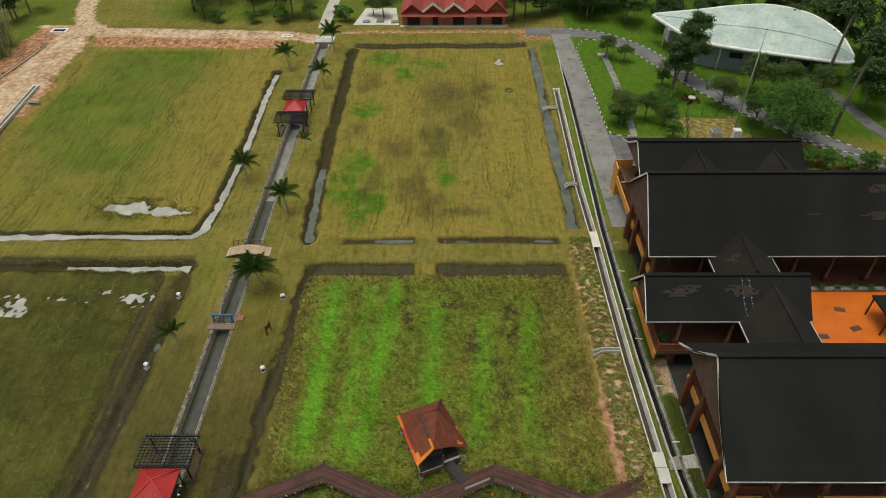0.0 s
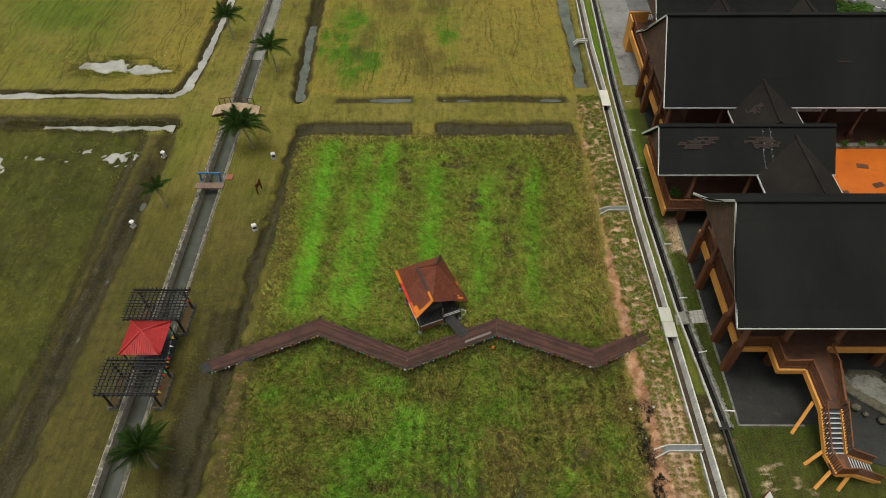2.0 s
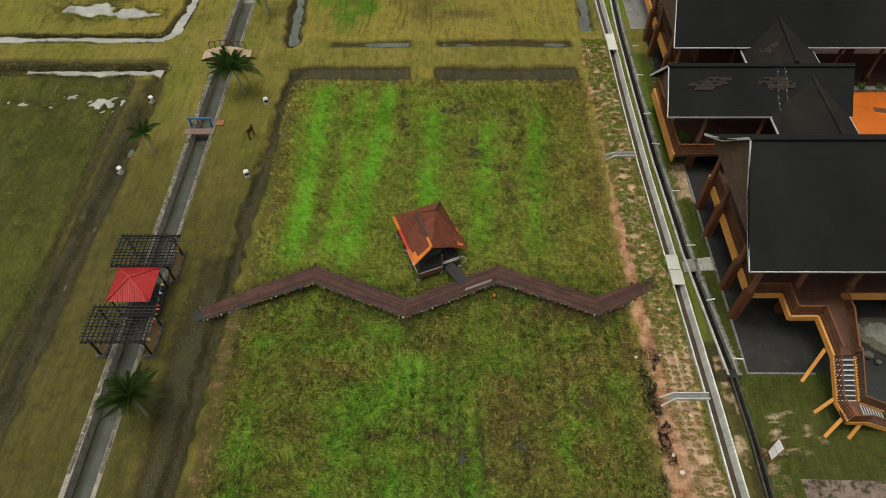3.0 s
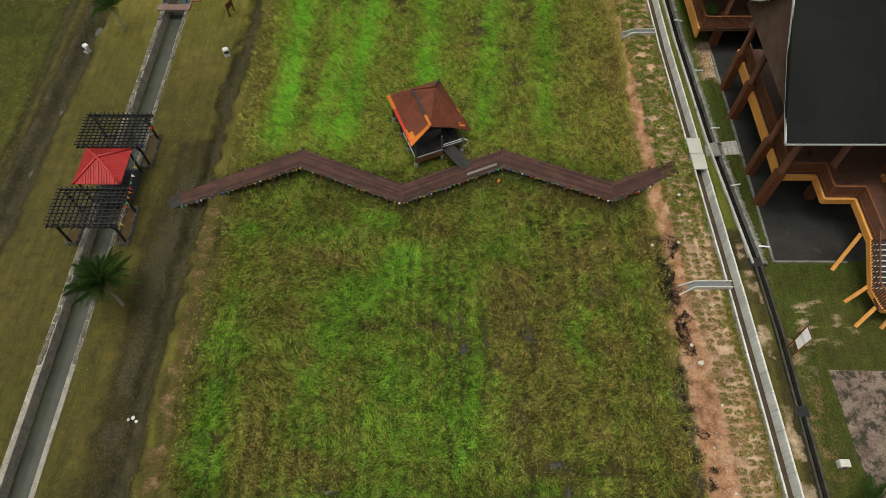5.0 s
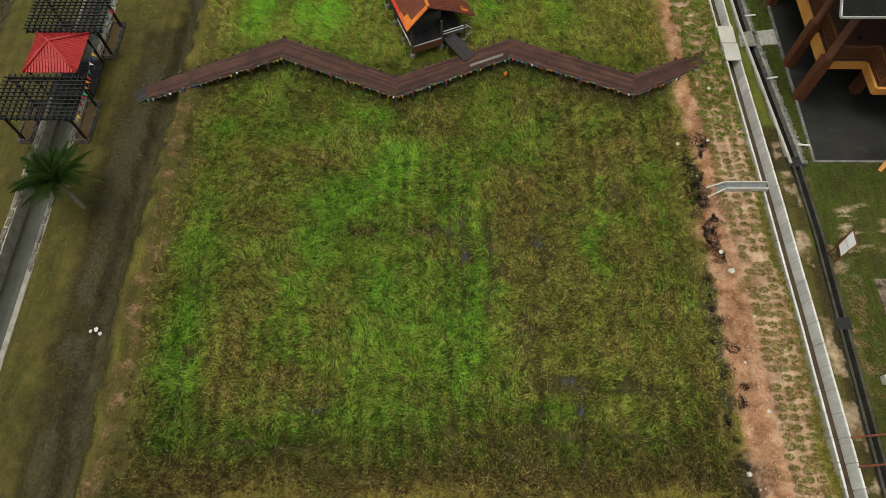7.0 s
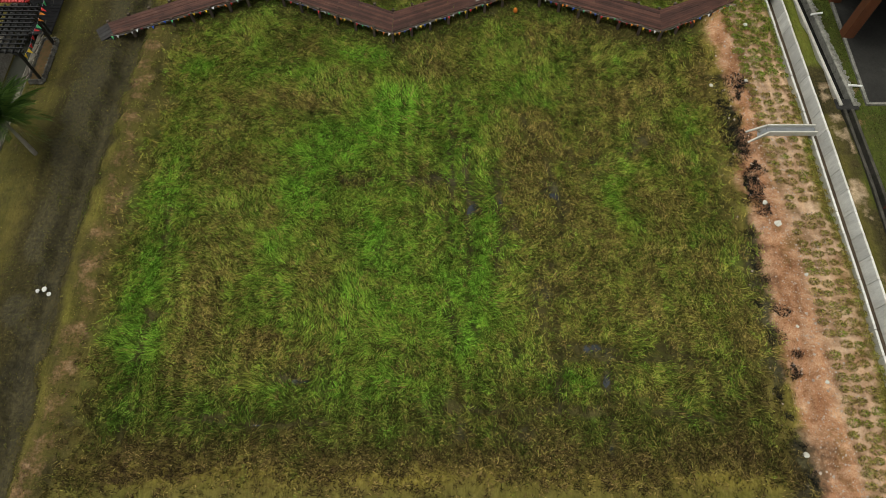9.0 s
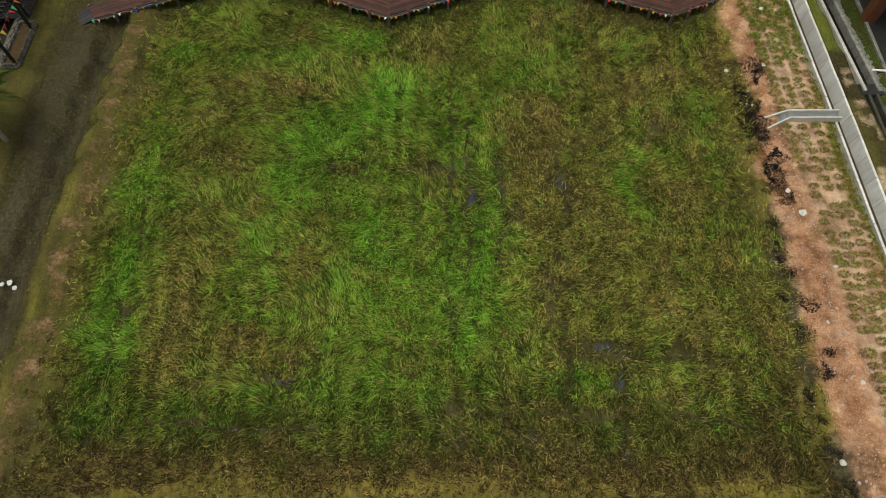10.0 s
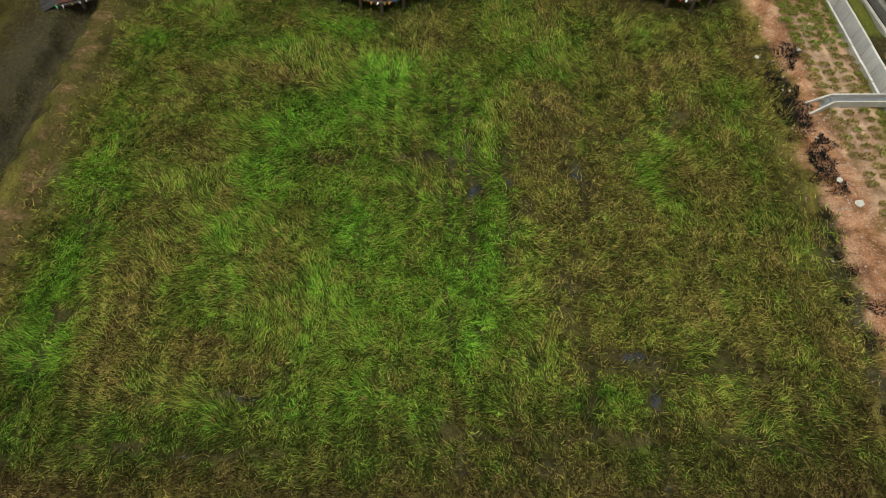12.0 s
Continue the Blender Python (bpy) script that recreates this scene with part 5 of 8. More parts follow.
BALUSTER = plain_mesh("baluster", Shape().box(-0.018, -0.018, 0.0, 0.018, 0.018, 0.82), RAIL_BROWN, 0.004)


def add_rail(house, pts, z, gap=0.105):
    """A slatted railing along pts on a deck at height z."""
    for a, b in zip(pts, pts[1:]):
        a, b = Vector((*a, 0)), Vector((*b, 0))
        d = b - a
        s = Shape().beam((a.x, a.y, z + 0.95), (b.x, b.y, z + 0.95), 0.13, 0.07).beam((a.x, a.y, z + 0.1), (b.x, b.y, z + 0.1), 0.08, 0.06)
        s.box(a.x - 0.06, a.y - 0.06, z, a.x + 0.06, a.y + 0.06, z + 1.02)
        rail = part("railing", s, RAIL_BROWN, house, "brown slatted railing", 0.008)
        k = int(d.length / gap)
        off = base_of(rail)
        for i in range(1, k):
            p = a + d * i / k
            piece(BALUSTER, "baluster", rail, (p.x - off.x, p.y - off.y, z + 0.12 - off.z), math.atan2(d.y, d.x))


def add_fascia(house, pts, z0, z1, inner=True):
    for a, b in zip(pts, pts[1:]):
        part("fascia", Shape().beam((*a, (z0 + z1) / 2), (*b, (z0 + z1) / 2), 0.16, z1 - z0), OCHRE, house, "ochre painted deck fascia", 0.012)


def cross_gable(house, north, south, x_west, x_east, z_eave, y_eave):
    """A low gable that runs from one hall's slope to the next: its ridge goes from north to south, its eaves along the same way."""
    rn, rs = Vector(north), Vector(south)
    for x, nm in ((x_west, "west"), (x_east, "east")):
        p, q = Vector((x, y_eave, z_eave)), Vector((x, rs.y, z_eave))
        nrm = (q - p).cross(rn - p).normalized()
        nrm = nrm if nrm.z > 0 else -nrm
        sh, n = Shape().sheet([p, q, rs, rn], 0.12), 17
        for k in range(n):
            a, b = k / n, (k + 1) / n
            sh.add([p.lerp(rn, a) + nrm * 0.024, q.lerp(rs, a) + nrm * 0.024, q.lerp(rs, b) + nrm * 0.008, p.lerp(rn, b) + nrm * 0.008, p.lerp(rn, a), q.lerp(rs, a)], [(0, 1, 2, 3), (4, 5, 1, 0)])
        part("link_roof_" + nm, sh, ROOF_DUSK, house, "brown-black shingled link roof", kind="stuff")
        part("link_eave_board", Shape().beam(p + Vector((0, 0, -0.05)), q + Vector((0, 0, -0.05)), 0.05, 0.17), WHITE_TRIM, house, "pale grey eave board")
    part("link_ridge_cap", Shape().beam(rn + Vector((0, 0, 0.05)), rs + Vector((0, 0, 0.05)), 0.3, 0.08), ROOF_DUSK, house, bevel=0.02)
    e = Shape()
    tri = [Vector((x_west + 0.3, rs.y + 0.1, z_eave)), Vector((x_east - 0.3, rs.y + 0.1, z_eave)), rs + Vector((0, 0.1, -0.12))]
    e.add(tri + [v + Vector((0, 0.08, 0)) for v in tri], [(0, 1, 2), (5, 4, 3), (0, 3, 4, 1), (1, 4, 5, 2), (2, 5, 3, 0)])
    part("link_gable", e, GABLE_BROWN, house, "brown link gable boards")


def bare_patch(house, cx, cy, zc, slope, w, rows, seed, west=False):
    """A ragged patch where shingles have come off tab by tab, showing brown boards; west: on a slope that faces west."""
    rnd = random.Random(seed)
    s = Shape()
    side = Vector((0, -1, 0)) if west else Vector((1, 0, 0))
    up = (Vector((1, 0, slope)) if west else Vector((0, 1, slope))).normalized()
    out = side.cross(up)
    c = Vector((cx, cy, zc)) + out * 0.06
    mid = rnd.uniform(-0.15, 0.15) * w
    for r in range(rows):
        f = 1 - abs(2 * (r + 0.5) / rows - 1)
        half = w * (0.2 + 0.3 * f) * rnd.uniform(0.6, 1.1)
        mid += rnd.uniform(-0.12, 0.12) * w
        k = max(1, round(2 * half / 0.3))
        for i in range(k):
            if rnd.random() < 0.9:
                o = c + side * (mid - half + i * 0.3 + 0.15 * (r % 2)) + up * ((r - rows / 2) * 0.16)
                s.sheet([o, o + side * 0.28, o + side * 0.28 + up * 0.14, o + up * 0.14], 0.025)
    part("bare_patch", s, ROOF_BROWN, house, "ragged patch of missing shingles", kind="stuff")


def hall_south():
    h = thing("timber_hall", (20.5, 24.0, 0), "raised brown timber hall with black shingled gable roof", "building")
    front = [(23.7, 7.5), (25.6, 8.3), (28.2, 9.7), (30.9, 11.75)]
    back = [(35.3, 8.05), (33.3, 9.35), (30.9, 11.75)]
    add_roof(h, front, back, 18.3, 18.85, 52)
    Z = 2.85
    part("deck", Shape().slab([(20.6, 25.3), (52, 25.3), (52, 36.4), (20.6, 36.4)], Z - 0.3, Z), DECK_BROWN, h, "brown coated deck floor", 0.01)
    for q in ([(22.75, 23.5), (26.55, 23.5), (26.55, 25.29), (22.75, 25.29)], [(24.6, 20.5), (25.75, 20.5), (26.55, 23.49), (24.6, 23.49)]):
        part("terrace", Shape().slab(q, Z - 0.28, Z - 0.003), DECK_BROWN, h, "brown coated terrace floor")
    add_fascia(h, [(20.5, 36.4), (20.5, 25.2)], 2.1, 2.84)
    add_fascia(h, [(20.6, 25.2), (22.66, 25.2), (22.66, 23.42), (24.52, 23.42), (24.52, 20.5)], 2.36, 2.84)
    add_fascia(h, [(26.7, 25.2), (52, 25.2)], 2.2, 2.84)
    add_rail(h, [(20.75, 36.3), (20.75, 25.4), (22.85, 25.4), (22.85, 23.6), (24.7, 23.6), (24.7, 20.6)], Z)
    add_rail(h, [(25.7, 20.6), (26.45, 23.5), (26.45, 24.9)], Z)
    for y in (25.1, 27.6, 32.6, 35.4):
        add_post(h, 20.25, y, Z, roof_at(front, back, y) - 0.3)
    for x in (23.6, 27.2, 31.5, 36, 40.5, 45):
        add_post(h, x, 25.6, Z, roof_at(front, back, 25.6) - 0.3)
        part("floor_pier", Shape().box(x - 0.3, 31, -0.1, x + 0.3, 31.6, Z - 0.3), PILLAR, h, "", 0.02)
    part("wall", Shape().box(26.5, 29.6, Z, 52, 29.8, 9.6).box(26.5, 29.8, Z, 26.7, 34.6, 7.7), WALL_BROWN, h, "dark brown timber wall", 0.01)
    for x in (28.6, 33.2, 37.5):
        part("door", Shape().box(x, 29.5, Z, x + 1.5, 29.62, Z + 2.2), OLD_WOOD, h, "dark door leaf in the timber wall", 0.01)
        part("door_frame", Shape().box(x - 0.35, 29.48, Z, x - 0.02, 29.6, Z + 2.4).box(x + 1.52, 29.48, Z, x + 1.85, 29.6, Z + 2.4), WHITE_TRIM, h, "pale door jamb", 0.01)
    for x, y in ((21.2, 31.4), (21.1, 29.0), (22.6, 26.8)):
        part("floor_lamp_box", Shape().box(x, y, Z, x + 0.22, y + 0.22, Z + 0.1), BLACK_STEEL, h, "small black floor lamp", 0.01)
    return h


def hall_link():
    h = thing("link_hall", (18.5, 39.0, 0), "low raised timber hall with black shingled roof", "building")
    front = [(39.5, 6.0), (41.3, 6.75), (43.55, 7.75)]
    back = [(45.3, 5.5), (43.55, 7.75)]
    add_roof(h, front, back, 16.95, 17.4, 32.1, x_eave=31.25)
    Z = 2.35
    part("deck", Shape().slab([(18.5, 39.2), (31, 39.2), (31, 47.5), (18.5, 47.5)], Z - 0.3, Z), DECK_BROWN, h, "brown coated deck floor", 0.01)
    add_fascia(h, [(18.4, 47.6), (18.4, 39.15)], 1.5, 2.34)
    add_rail(h, [(18.6, 39.3), (22.0, 39.3)], Z)
    add_rail(h, [(18.6, 47.4), (18.6, 39.4)], Z)
    for x, y in ((20.4, 40.2), (20.4, 46.4), (25.0, 40.2), (29.8, 40.2)):
        add_post(h, x, y, Z, roof_at(front, back, y) - 0.3, 0.24)
    part("wall", Shape().box(22.6, 42.6, Z, 31, 42.8, 6.9), WALL_BROWN, h, "dark brown timber wall", 0.01)
    cross_gable(h, (28.7, 42.85, 7.32), (28.7, 34.9, 7.25), 24.95, 31.0, 5.98, 39.7)
    bare_patch(h, 20.4, 42.1, 7.15, 0.43, 3.6, 7, 3)
    bare_patch(h, 25.2, 42.1, 7.15, 0.43, 3.2, 7, 5)
    return h


def hall_north():
    h = thing("long_timber_hall", (20.3, 48.0, 0), "long raised timber hall with black shingled gable roof", "building")
    front = [(46.5, 7.35), (48.4, 8.9), (52.4, 12.7)]
    back = [(58.6, 7.35), (56.6, 8.8), (52.4, 12.7)]
    add_roof(h, front, back, 18.55, 18.75, 60)
    Z = 2.85
    part("deck", Shape().slab([(20.4, 47.0), (60, 47.0), (60, 60), (20.4, 60)], Z - 0.3, Z), DECK_BROWN, h, "brown coated deck floor", 0.01)
    add_fascia(h, [(20.3, 67.8), (20.3, 48.6)], 2.0, 2.84)
    add_rail(h, [(20.5, 60.0), (20.5, 48.7)], Z, 0.2)
    for y in (48.6, 51.0, 55.6, 58.2):
        add_post(h, 20.1, y, Z, roof_at(front, back, y) - 0.3)
    for x in (24.5, 33.5, 37.0, 41.0, 45.0, 50.0):
        add_post(h, x, 48.0, Z, roof_at(front, back, 48.0) - 0.3, 0.22)
    part("wall", Shape().box(22.4, 50.2, Z, 60, 50.4, 10.2).box(22.4, 50.4, Z, 22.6, 57, 8.5), WALL_BROWN, h, "dark brown timber wall", 0.01)
    for x in (32.4, 36.2, 40.0, 44.0):
        part("wall_panel", Shape().box(x, 50.1, Z + 1.3, x + 2.9, 50.2, Z + 2.5), WHITE_PAINT, h, "white wall panel below the eave", 0.01)
    cross_gable(h, (27.2, 48.4, 8.9), (27.5, 43.7, 8.0), 24.2, 30.1, 7.0, 46.6)
    bare_patch(h, 41.0, 51.3, 11.6, 0.95, 3.4, 5, 8)
    bare_patch(h, 40.4, 49.4, 9.85, 0.95, 3.0, 5, 9)
    bare_patch(h, 34.0, 49.5, 9.95, 0.95, 1.3, 1, 10)
    bare_patch(h, 26.0, 45.8, 7.83, 0.46, 1.3, 9, 12, True)
    return h


def hall_far():
    h = thing("far_timber_hall", (21.5, 60.0, 0), "raised timber hall with black shingled gable roof", "building")
    front = [(59.4, 6.4), (61.6, 7.3), (64.2, 9.0)]
    back = [(69.2, 6.4), (66.8, 7.3), (64.2, 9.0)]
    add_roof(h, front, back, 20.9, 21.1, 39.3)
    Z = 2.85
    part("deck", Shape().slab([(20.6, 60.2), (39, 60.2), (39, 68.4), (20.6, 68.4)], Z - 0.3, Z), DECK_BROWN, h, "brown coated deck floor", 0.01)
    add_rail(h, [(20.6, 68.3), (20.6, 60.3)], Z, 0.2)
    add_rail(h, [(20.6, 68.3), (23.5, 68.3)], Z, 0.2)
    part("stair_tower", Shape().box(20.2, 66.4, 0, 22.4, 68.2, 2.5).box(20.2, 68.0, 2.5, 22.4, 68.2, 4.1).box(20.2, 66.4, 2.5, 20.4, 68.2, 3.9), OCHRE, h, "ochre painted stair tower", 0.02)
    for y in (61.0, 64.0, 66.5):
        add_post(h, 22.6, y, Z, roof_at(front, back, y) - 0.3, 0.24)
    part("wall", Shape().box(23.4, 62.4, Z, 39, 62.6, 7.0), WALL_BROWN, h, "dark brown timber wall", 0.01)
    cross_gable(h, (27.64, 63.75, 8.45), (27.64, 57.6, 8.4), 24.1, 31.1, 6.4, 59.6)
    cross_gable(h, (36.1, 63.75, 8.45), (36.1, 57.6, 8.4), 32.6, 39.2, 6.4, 59.6)
    return h


hall_south(), hall_link(), hall_north(), hall_far()

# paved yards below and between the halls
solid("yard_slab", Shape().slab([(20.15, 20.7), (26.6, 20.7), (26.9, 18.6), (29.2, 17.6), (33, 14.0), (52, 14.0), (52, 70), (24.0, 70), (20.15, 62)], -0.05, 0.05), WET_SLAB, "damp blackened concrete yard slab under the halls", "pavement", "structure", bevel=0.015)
solid("slab_edge", Shape().box(19.98, 20.55, -0.08, 20.14, 39.0, 0.1).box(20.14, 20.55, -0.08, 24.6, 20.69, 0.1), OLD_CONCRETE, "worn concrete kerb along the yard slab", "kerb", "structure", bevel=0.015)
solid("court_floor", Shape().slab([(31.2, 38.2), (60, 38.2), (60, 46.4), (31.2, 46.4)], 2.5, 2.84), COURT, "orange coated courtyard floor between the halls", "floor", "structure", bevel=0.02)


# ---- drains, strip and paving ----
def along(line, step):
    """Places and turns every step metres along a line of (x, y)."""
    out, left = [], step / 2
    for a, b in zip(line, line[1:]):
        a, b = Vector(a), Vector(b)
        d = (b - a).length
        while left < d:
            p = a.lerp(b, left / d)
            out.append((p.x, p.y, math.atan2(b.y - a.y, b.x - a.x)))
            left += step
        left -= d
    return out


CHANNEL_FLOOR = surface("dark_brown_channel_floor", (0.03, 0.02, 0.012), (0.08, 0.055, 0.033), 0.8, 1.5, 12, 0.3)
DRAIN_WHITE = surface("clean_precast_concrete", (0.5, 0.49, 0.46), (0.74, 0.73, 0.69), 0.85, 1.2, 12, 0.3, (0.3, 0.27, 0.21), (0.58, 0.8), stretch=(1, 2.2, 0.5))
SEC = 1.1
s = Shape()
for sy, run in ((1, 0.05), (-1, 0.13)):
    o, i, e = 0.46 * sy, 0.36 * sy, SEC / 2 - 0.012
    f = (0.36 - run) * sy
    s.add([(-e, o, -0.75), (e, o, -0.75), (e, o, 0.12), (-e, o, 0.12), (-e, i, 0.12), (e, i, 0.12), (e, f, -0.62), (-e, f, -0.62)],
          [(0, 1, 2, 3), (3, 2, 5, 4), (4, 5, 6, 7), (7, 6, 1, 0), (0, 3, 4, 7), (1, 6, 5, 2)] if sy < 0 else [(3, 2, 1, 0), (4, 5, 2, 3), (7, 6, 5, 4), (0, 1, 6, 7), (7, 4, 3, 0), (2, 5, 6, 1)])
SECTION = plain_mesh("channel_section", s, DRAIN_WHITE)
drain = thing("drain_channel", (17, 20, 0), "pale precast concrete drain channel with dark brown floor", "drain", kind="structure")
for x, y, a in along(DRAIN, SEC):
    piece(SECTION, "channel_section", drain, (x - 17, y - 20, random.uniform(-0.012, 0.012)), a)
fl = Shape()
for a, b in zip(DRAIN, DRAIN[1:]):
    fl.beam((*a, -0.56), (*b, -0.56), 0.66, 0.06)
part("channel_floor", fl, CHANNEL_FLOOR, drain, "dark brown channel floor")
for y0, y1 in ((27.75, 29.1), (29.14, 30.5)):
    x = float(line_x(DRAIN, (y0 + y1) / 2))
    part("cover_slab", Shape().box(x - 0.47, y0, 0.115, x + 0.47, y1, 0.2), PALE_CONCRETE, drain, "pale concrete cover slab", 0.012)
part("cover_slab", Shape().box(16.05, 56.3, 0.12, 16.95, 59.0, 0.2), PALE_CONCRETE, drain, "pale concrete cover slab", 0.012)
part("end_box", Shape().box(16.2, 94.3, -0.4, 17.3, 94.6, 0.15), PALE_CONCRETE, drain, "concrete end wall", 0.02)

MOSSY_LINING = surface("blackened_mossy_lining", (0.025, 0.023, 0.018), (0.09, 0.082, 0.065), 0.9, 1.2, 12, 0.5, (0.03, 0.035, 0.015), (0.52, 0.7))
old = thing("old_drain", (18, 20, 0), "weathered concrete and rubble drain with dark water", "drain", kind="structure")
wt, lft, rgt = Shape(), Shape(), Shape()
north = [p for p in OLD_DRAIN if p[1] > 20]
for a, b in zip(OLD_DRAIN, OLD_DRAIN[1:]):
    wt.beam((*a, -0.36), (*b, -0.36), 0.62, 0.04)
for a, b in zip(north, north[1:]):
    lft.beam((a[0] - 0.33, a[1], -0.12), (b[0] - 0.33, b[1], -0.12), 0.16, 0.44)
    rgt.beam((a[0] + 0.36, a[1], -0.14), (b[0] + 0.36, b[1], -0.14), 0.2, 0.42)
part("drain_water", wt, water_mat("dark_drain_water", (0.012, 0.012, 0.011), 0.25), old, "black standing water")
part("west_wall", lft, CONCRETE, old, "grey concrete drain wall", 0.02)
part("east_wall", rgt, OLD_CONCRETE, old, "crumbling rubble drain wall", 0.02)
south = [p for p in OLD_DRAIN if p[1] < 20.6]
for sgn in (-1, 1):
    q = Shape()
    for a, b in zip(south, south[1:]):
        q.beam((a[0] + 0.19 * sgn, a[1], -0.18), (b[0] + 0.19 * sgn, b[1], -0.18), 0.14, 0.38)
    part("lining", q, MOSSY_LINING, old, "blackened drain lining", 0.01)
for y, w in ((20.6, 0.55), (11.2, 0.4)):
    x = float(line_x(OLD_DRAIN, y))
    part("silt_trap", Shape().box(x - w, y - 0.3, -0.4, x + w, y + 0.35, 0.02), BLACK_SOIL, old, "blackened silt trap", 0.04)
rub = Shape()
rr = random.Random(21)
for i in range(1500):
    y = rr.uniform(20.5, 62)
    x = float(line_x(OLD_DRAIN, y)) + 0.42 + abs(rr.gauss(0, 0.07))
    r = rr.uniform(0.03, 0.1)
    rub.tube([(x, y, -0.03), (x, y, r * 0.4), (x + 0.01, y, r)], [r, r * 1.1, r * 0.5], 5)
part("rubble", rub, OLD_CONCRETE, old, "loose rubble along the drain", kind="stuff")


CHUTE_GREY = surface("smooth_grey_concrete", (0.13, 0.14, 0.15), (0.22, 0.23, 0.24), 0.7, 1, 12, 0.2)


def chute(x0, x1, y, turn):
    c = thing("drain_chute", (x1, y, 0.05), "grey concrete spill chute across the earth bank", "chute", "spill chutes")
    bend = x0 + (x1 - x0) * 0.3
    pts = [(x1, y, 0.3), (bend, y, 0.28), (x0, y + turn, 0.06)]
    for o, w, h, nm in ((0.2, 0.07, 0.3, "chute_wall"), (-0.2, 0.07, 0.3, "chute_wall"), (0.0, 0.4, 0.06, "chute_floor")):
        q = Shape()
        for a, b in zip(pts, pts[1:]):
            dz = 0 if h > 0.1 else -0.04
            k = 1.0 if b is pts[1] else 1.45
            q.beam((a[0], a[1] + o, a[2] + dz), (b[0], b[1] + o * k, b[2] + dz), w, h)
        part(nm, q, PALE_CONCRETE if h > 0.1 else CHUTE_GREY, c, "" if h > 0.1 else "smooth grey chute floor", 0.008)
    return c


chute(13.8, 17.0, 18.85, -0.32), chute(13.5, 16.05, 41.2, -0.2), chute(14.5, 16.1, 68.4, -0.35), chute(13.9, 16.2, 88.2, -0.35)

STUB = plain_mesh("pipe_stub", Shape().tube([(-0.35, 0, 0.0), (-0.33, 0, 0.0), (0.3, 0, 0.02)], [0.05, 0.055, 0.055], 10), WHITE_PAINT)
for x, y in ((18.75, 37.2), (18.75, 31.5), (19.05, 26.5), (19.75, 21.7), (18.2, 46.8), (18.2, 42.8), (18.5, 52.4), (18.9, 57.1)):
    ob = new("pipe_stub", STUB)
    ob.location, ob.rotation_euler = (x, y, 0.08), (0, 0, random.uniform(-0.25, 0.25))
    tagged(ob, "short white plastic drain pipe by the old drain", "pipe", "drain pipes")

path = thing("footpath_slabs", (19, 29.7, 0), "small slab footbridge and pale path over the old drain", "path")
part("bridge_slab", Shape().slab([(17.65, 28.95), (18.75, 29.05), (18.8, 30.25), (17.7, 30.1)], -0.05, 0.07), OLD_CONCRETE, path, "grey bridge slab", 0.015)
for i in range(4):
    x = 18.85 + i * 0.34
    part("path_slab", Shape().slab([(x, 29.1 + i * 0.02), (x + 0.32, 29.13 + i * 0.02), (x + 0.35, 30.3 + i * 0.05), (x + 0.03, 30.25 + i * 0.05)], -0.03, 0.04), CONCRETE, path, "", 0.01)


# ---- bank beside the drain: planted plugs, stones, burnt scrub ----
def blades(name, pos, az, tilt, length, width, tone, mat, label, kind="stuff", shade=None):
    """Many narrow leaves in one mesh; tone is kept with every corner for the material."""
    n = len(pos)
    d = np.stack([np.cos(az) * np.sin(tilt), np.sin(az) * np.sin(tilt), np.cos(tilt)], 1)
    s = np.stack([-np.sin(az), np.cos(az), np.zeros(n)], 1) * (width / 2)[:, None]
    tip = pos + d * length[:, None]
    tip[:, 2] -= 0.18 * length * np.sin(tilt)
    v = np.stack([pos - s, pos + s, tip], 1).reshape(-1, 3)
    me = bpy.data.meshes.new(name)
    me.vertices.add(3 * n)
    me.vertices.foreach_set("co", v.ravel())
    me.loops.add(3 * n)
    me.loops.foreach_set("vertex_index", np.arange(3 * n))
    me.polygons.add(n)
    me.polygons.foreach_set("loop_start", np.arange(0, 3 * n, 3))
    me.update(calc_edges=True)
    for k, a in (("tone", tone), ("shade", RNG.random(n) if shade is None else shade)):
        at = me.attributes.new(k, "FLOAT", "POINT")
        at.data.foreach_set("value", np.repeat(a, 3).astype(np.float32))
    me.materials.append(mat)
    return tagged(new(name, me), label, "grass", kind=kind)


def blade_material(name, stops):
    m, n, l, b = nodes_of(name, 0.75, 0, 0.12)
    t, s = n.new("ShaderNodeAttribute"), n.new("ShaderNodeAttribute")
    t.attribute_name, s.attribute_name = "tone", "shade"
    col = ramp(n, l, t.outputs["Fac"], stops)
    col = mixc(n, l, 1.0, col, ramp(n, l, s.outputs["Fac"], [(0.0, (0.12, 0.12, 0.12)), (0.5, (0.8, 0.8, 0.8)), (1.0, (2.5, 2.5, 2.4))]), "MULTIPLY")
    l.new(col, b.inputs["Base Color"])
    tr = n.new("ShaderNodeBsdfTranslucent")
    l.new(col, tr.inputs[0])
    k = n.new("ShaderNodeMixShader")
    k.inputs[0].default_value = 0.42
    l.new(b.outputs[0], k.inputs[1]), l.new(tr.outputs[0], k.inputs[2]), l.new(k.outputs[0], n["Material Output"].inputs[0])
    return m


BLADE = blade_material("paddy_grass_blade", [(0.0, (0.27, 0.185, 0.08)), (0.25, (0.31, 0.235, 0.08)), (0.45, (0.285, 0.258, 0.066)), (0.7, (0.212, 0.29, 0.044)), (1.0, (0.168, 0.345, 0.038))])
DEAD_BLADE = blade_material("burnt_stalk", [(0.0, (0.01, 0.011, 0.009)), (1.0, (0.034, 0.034, 0.028))])


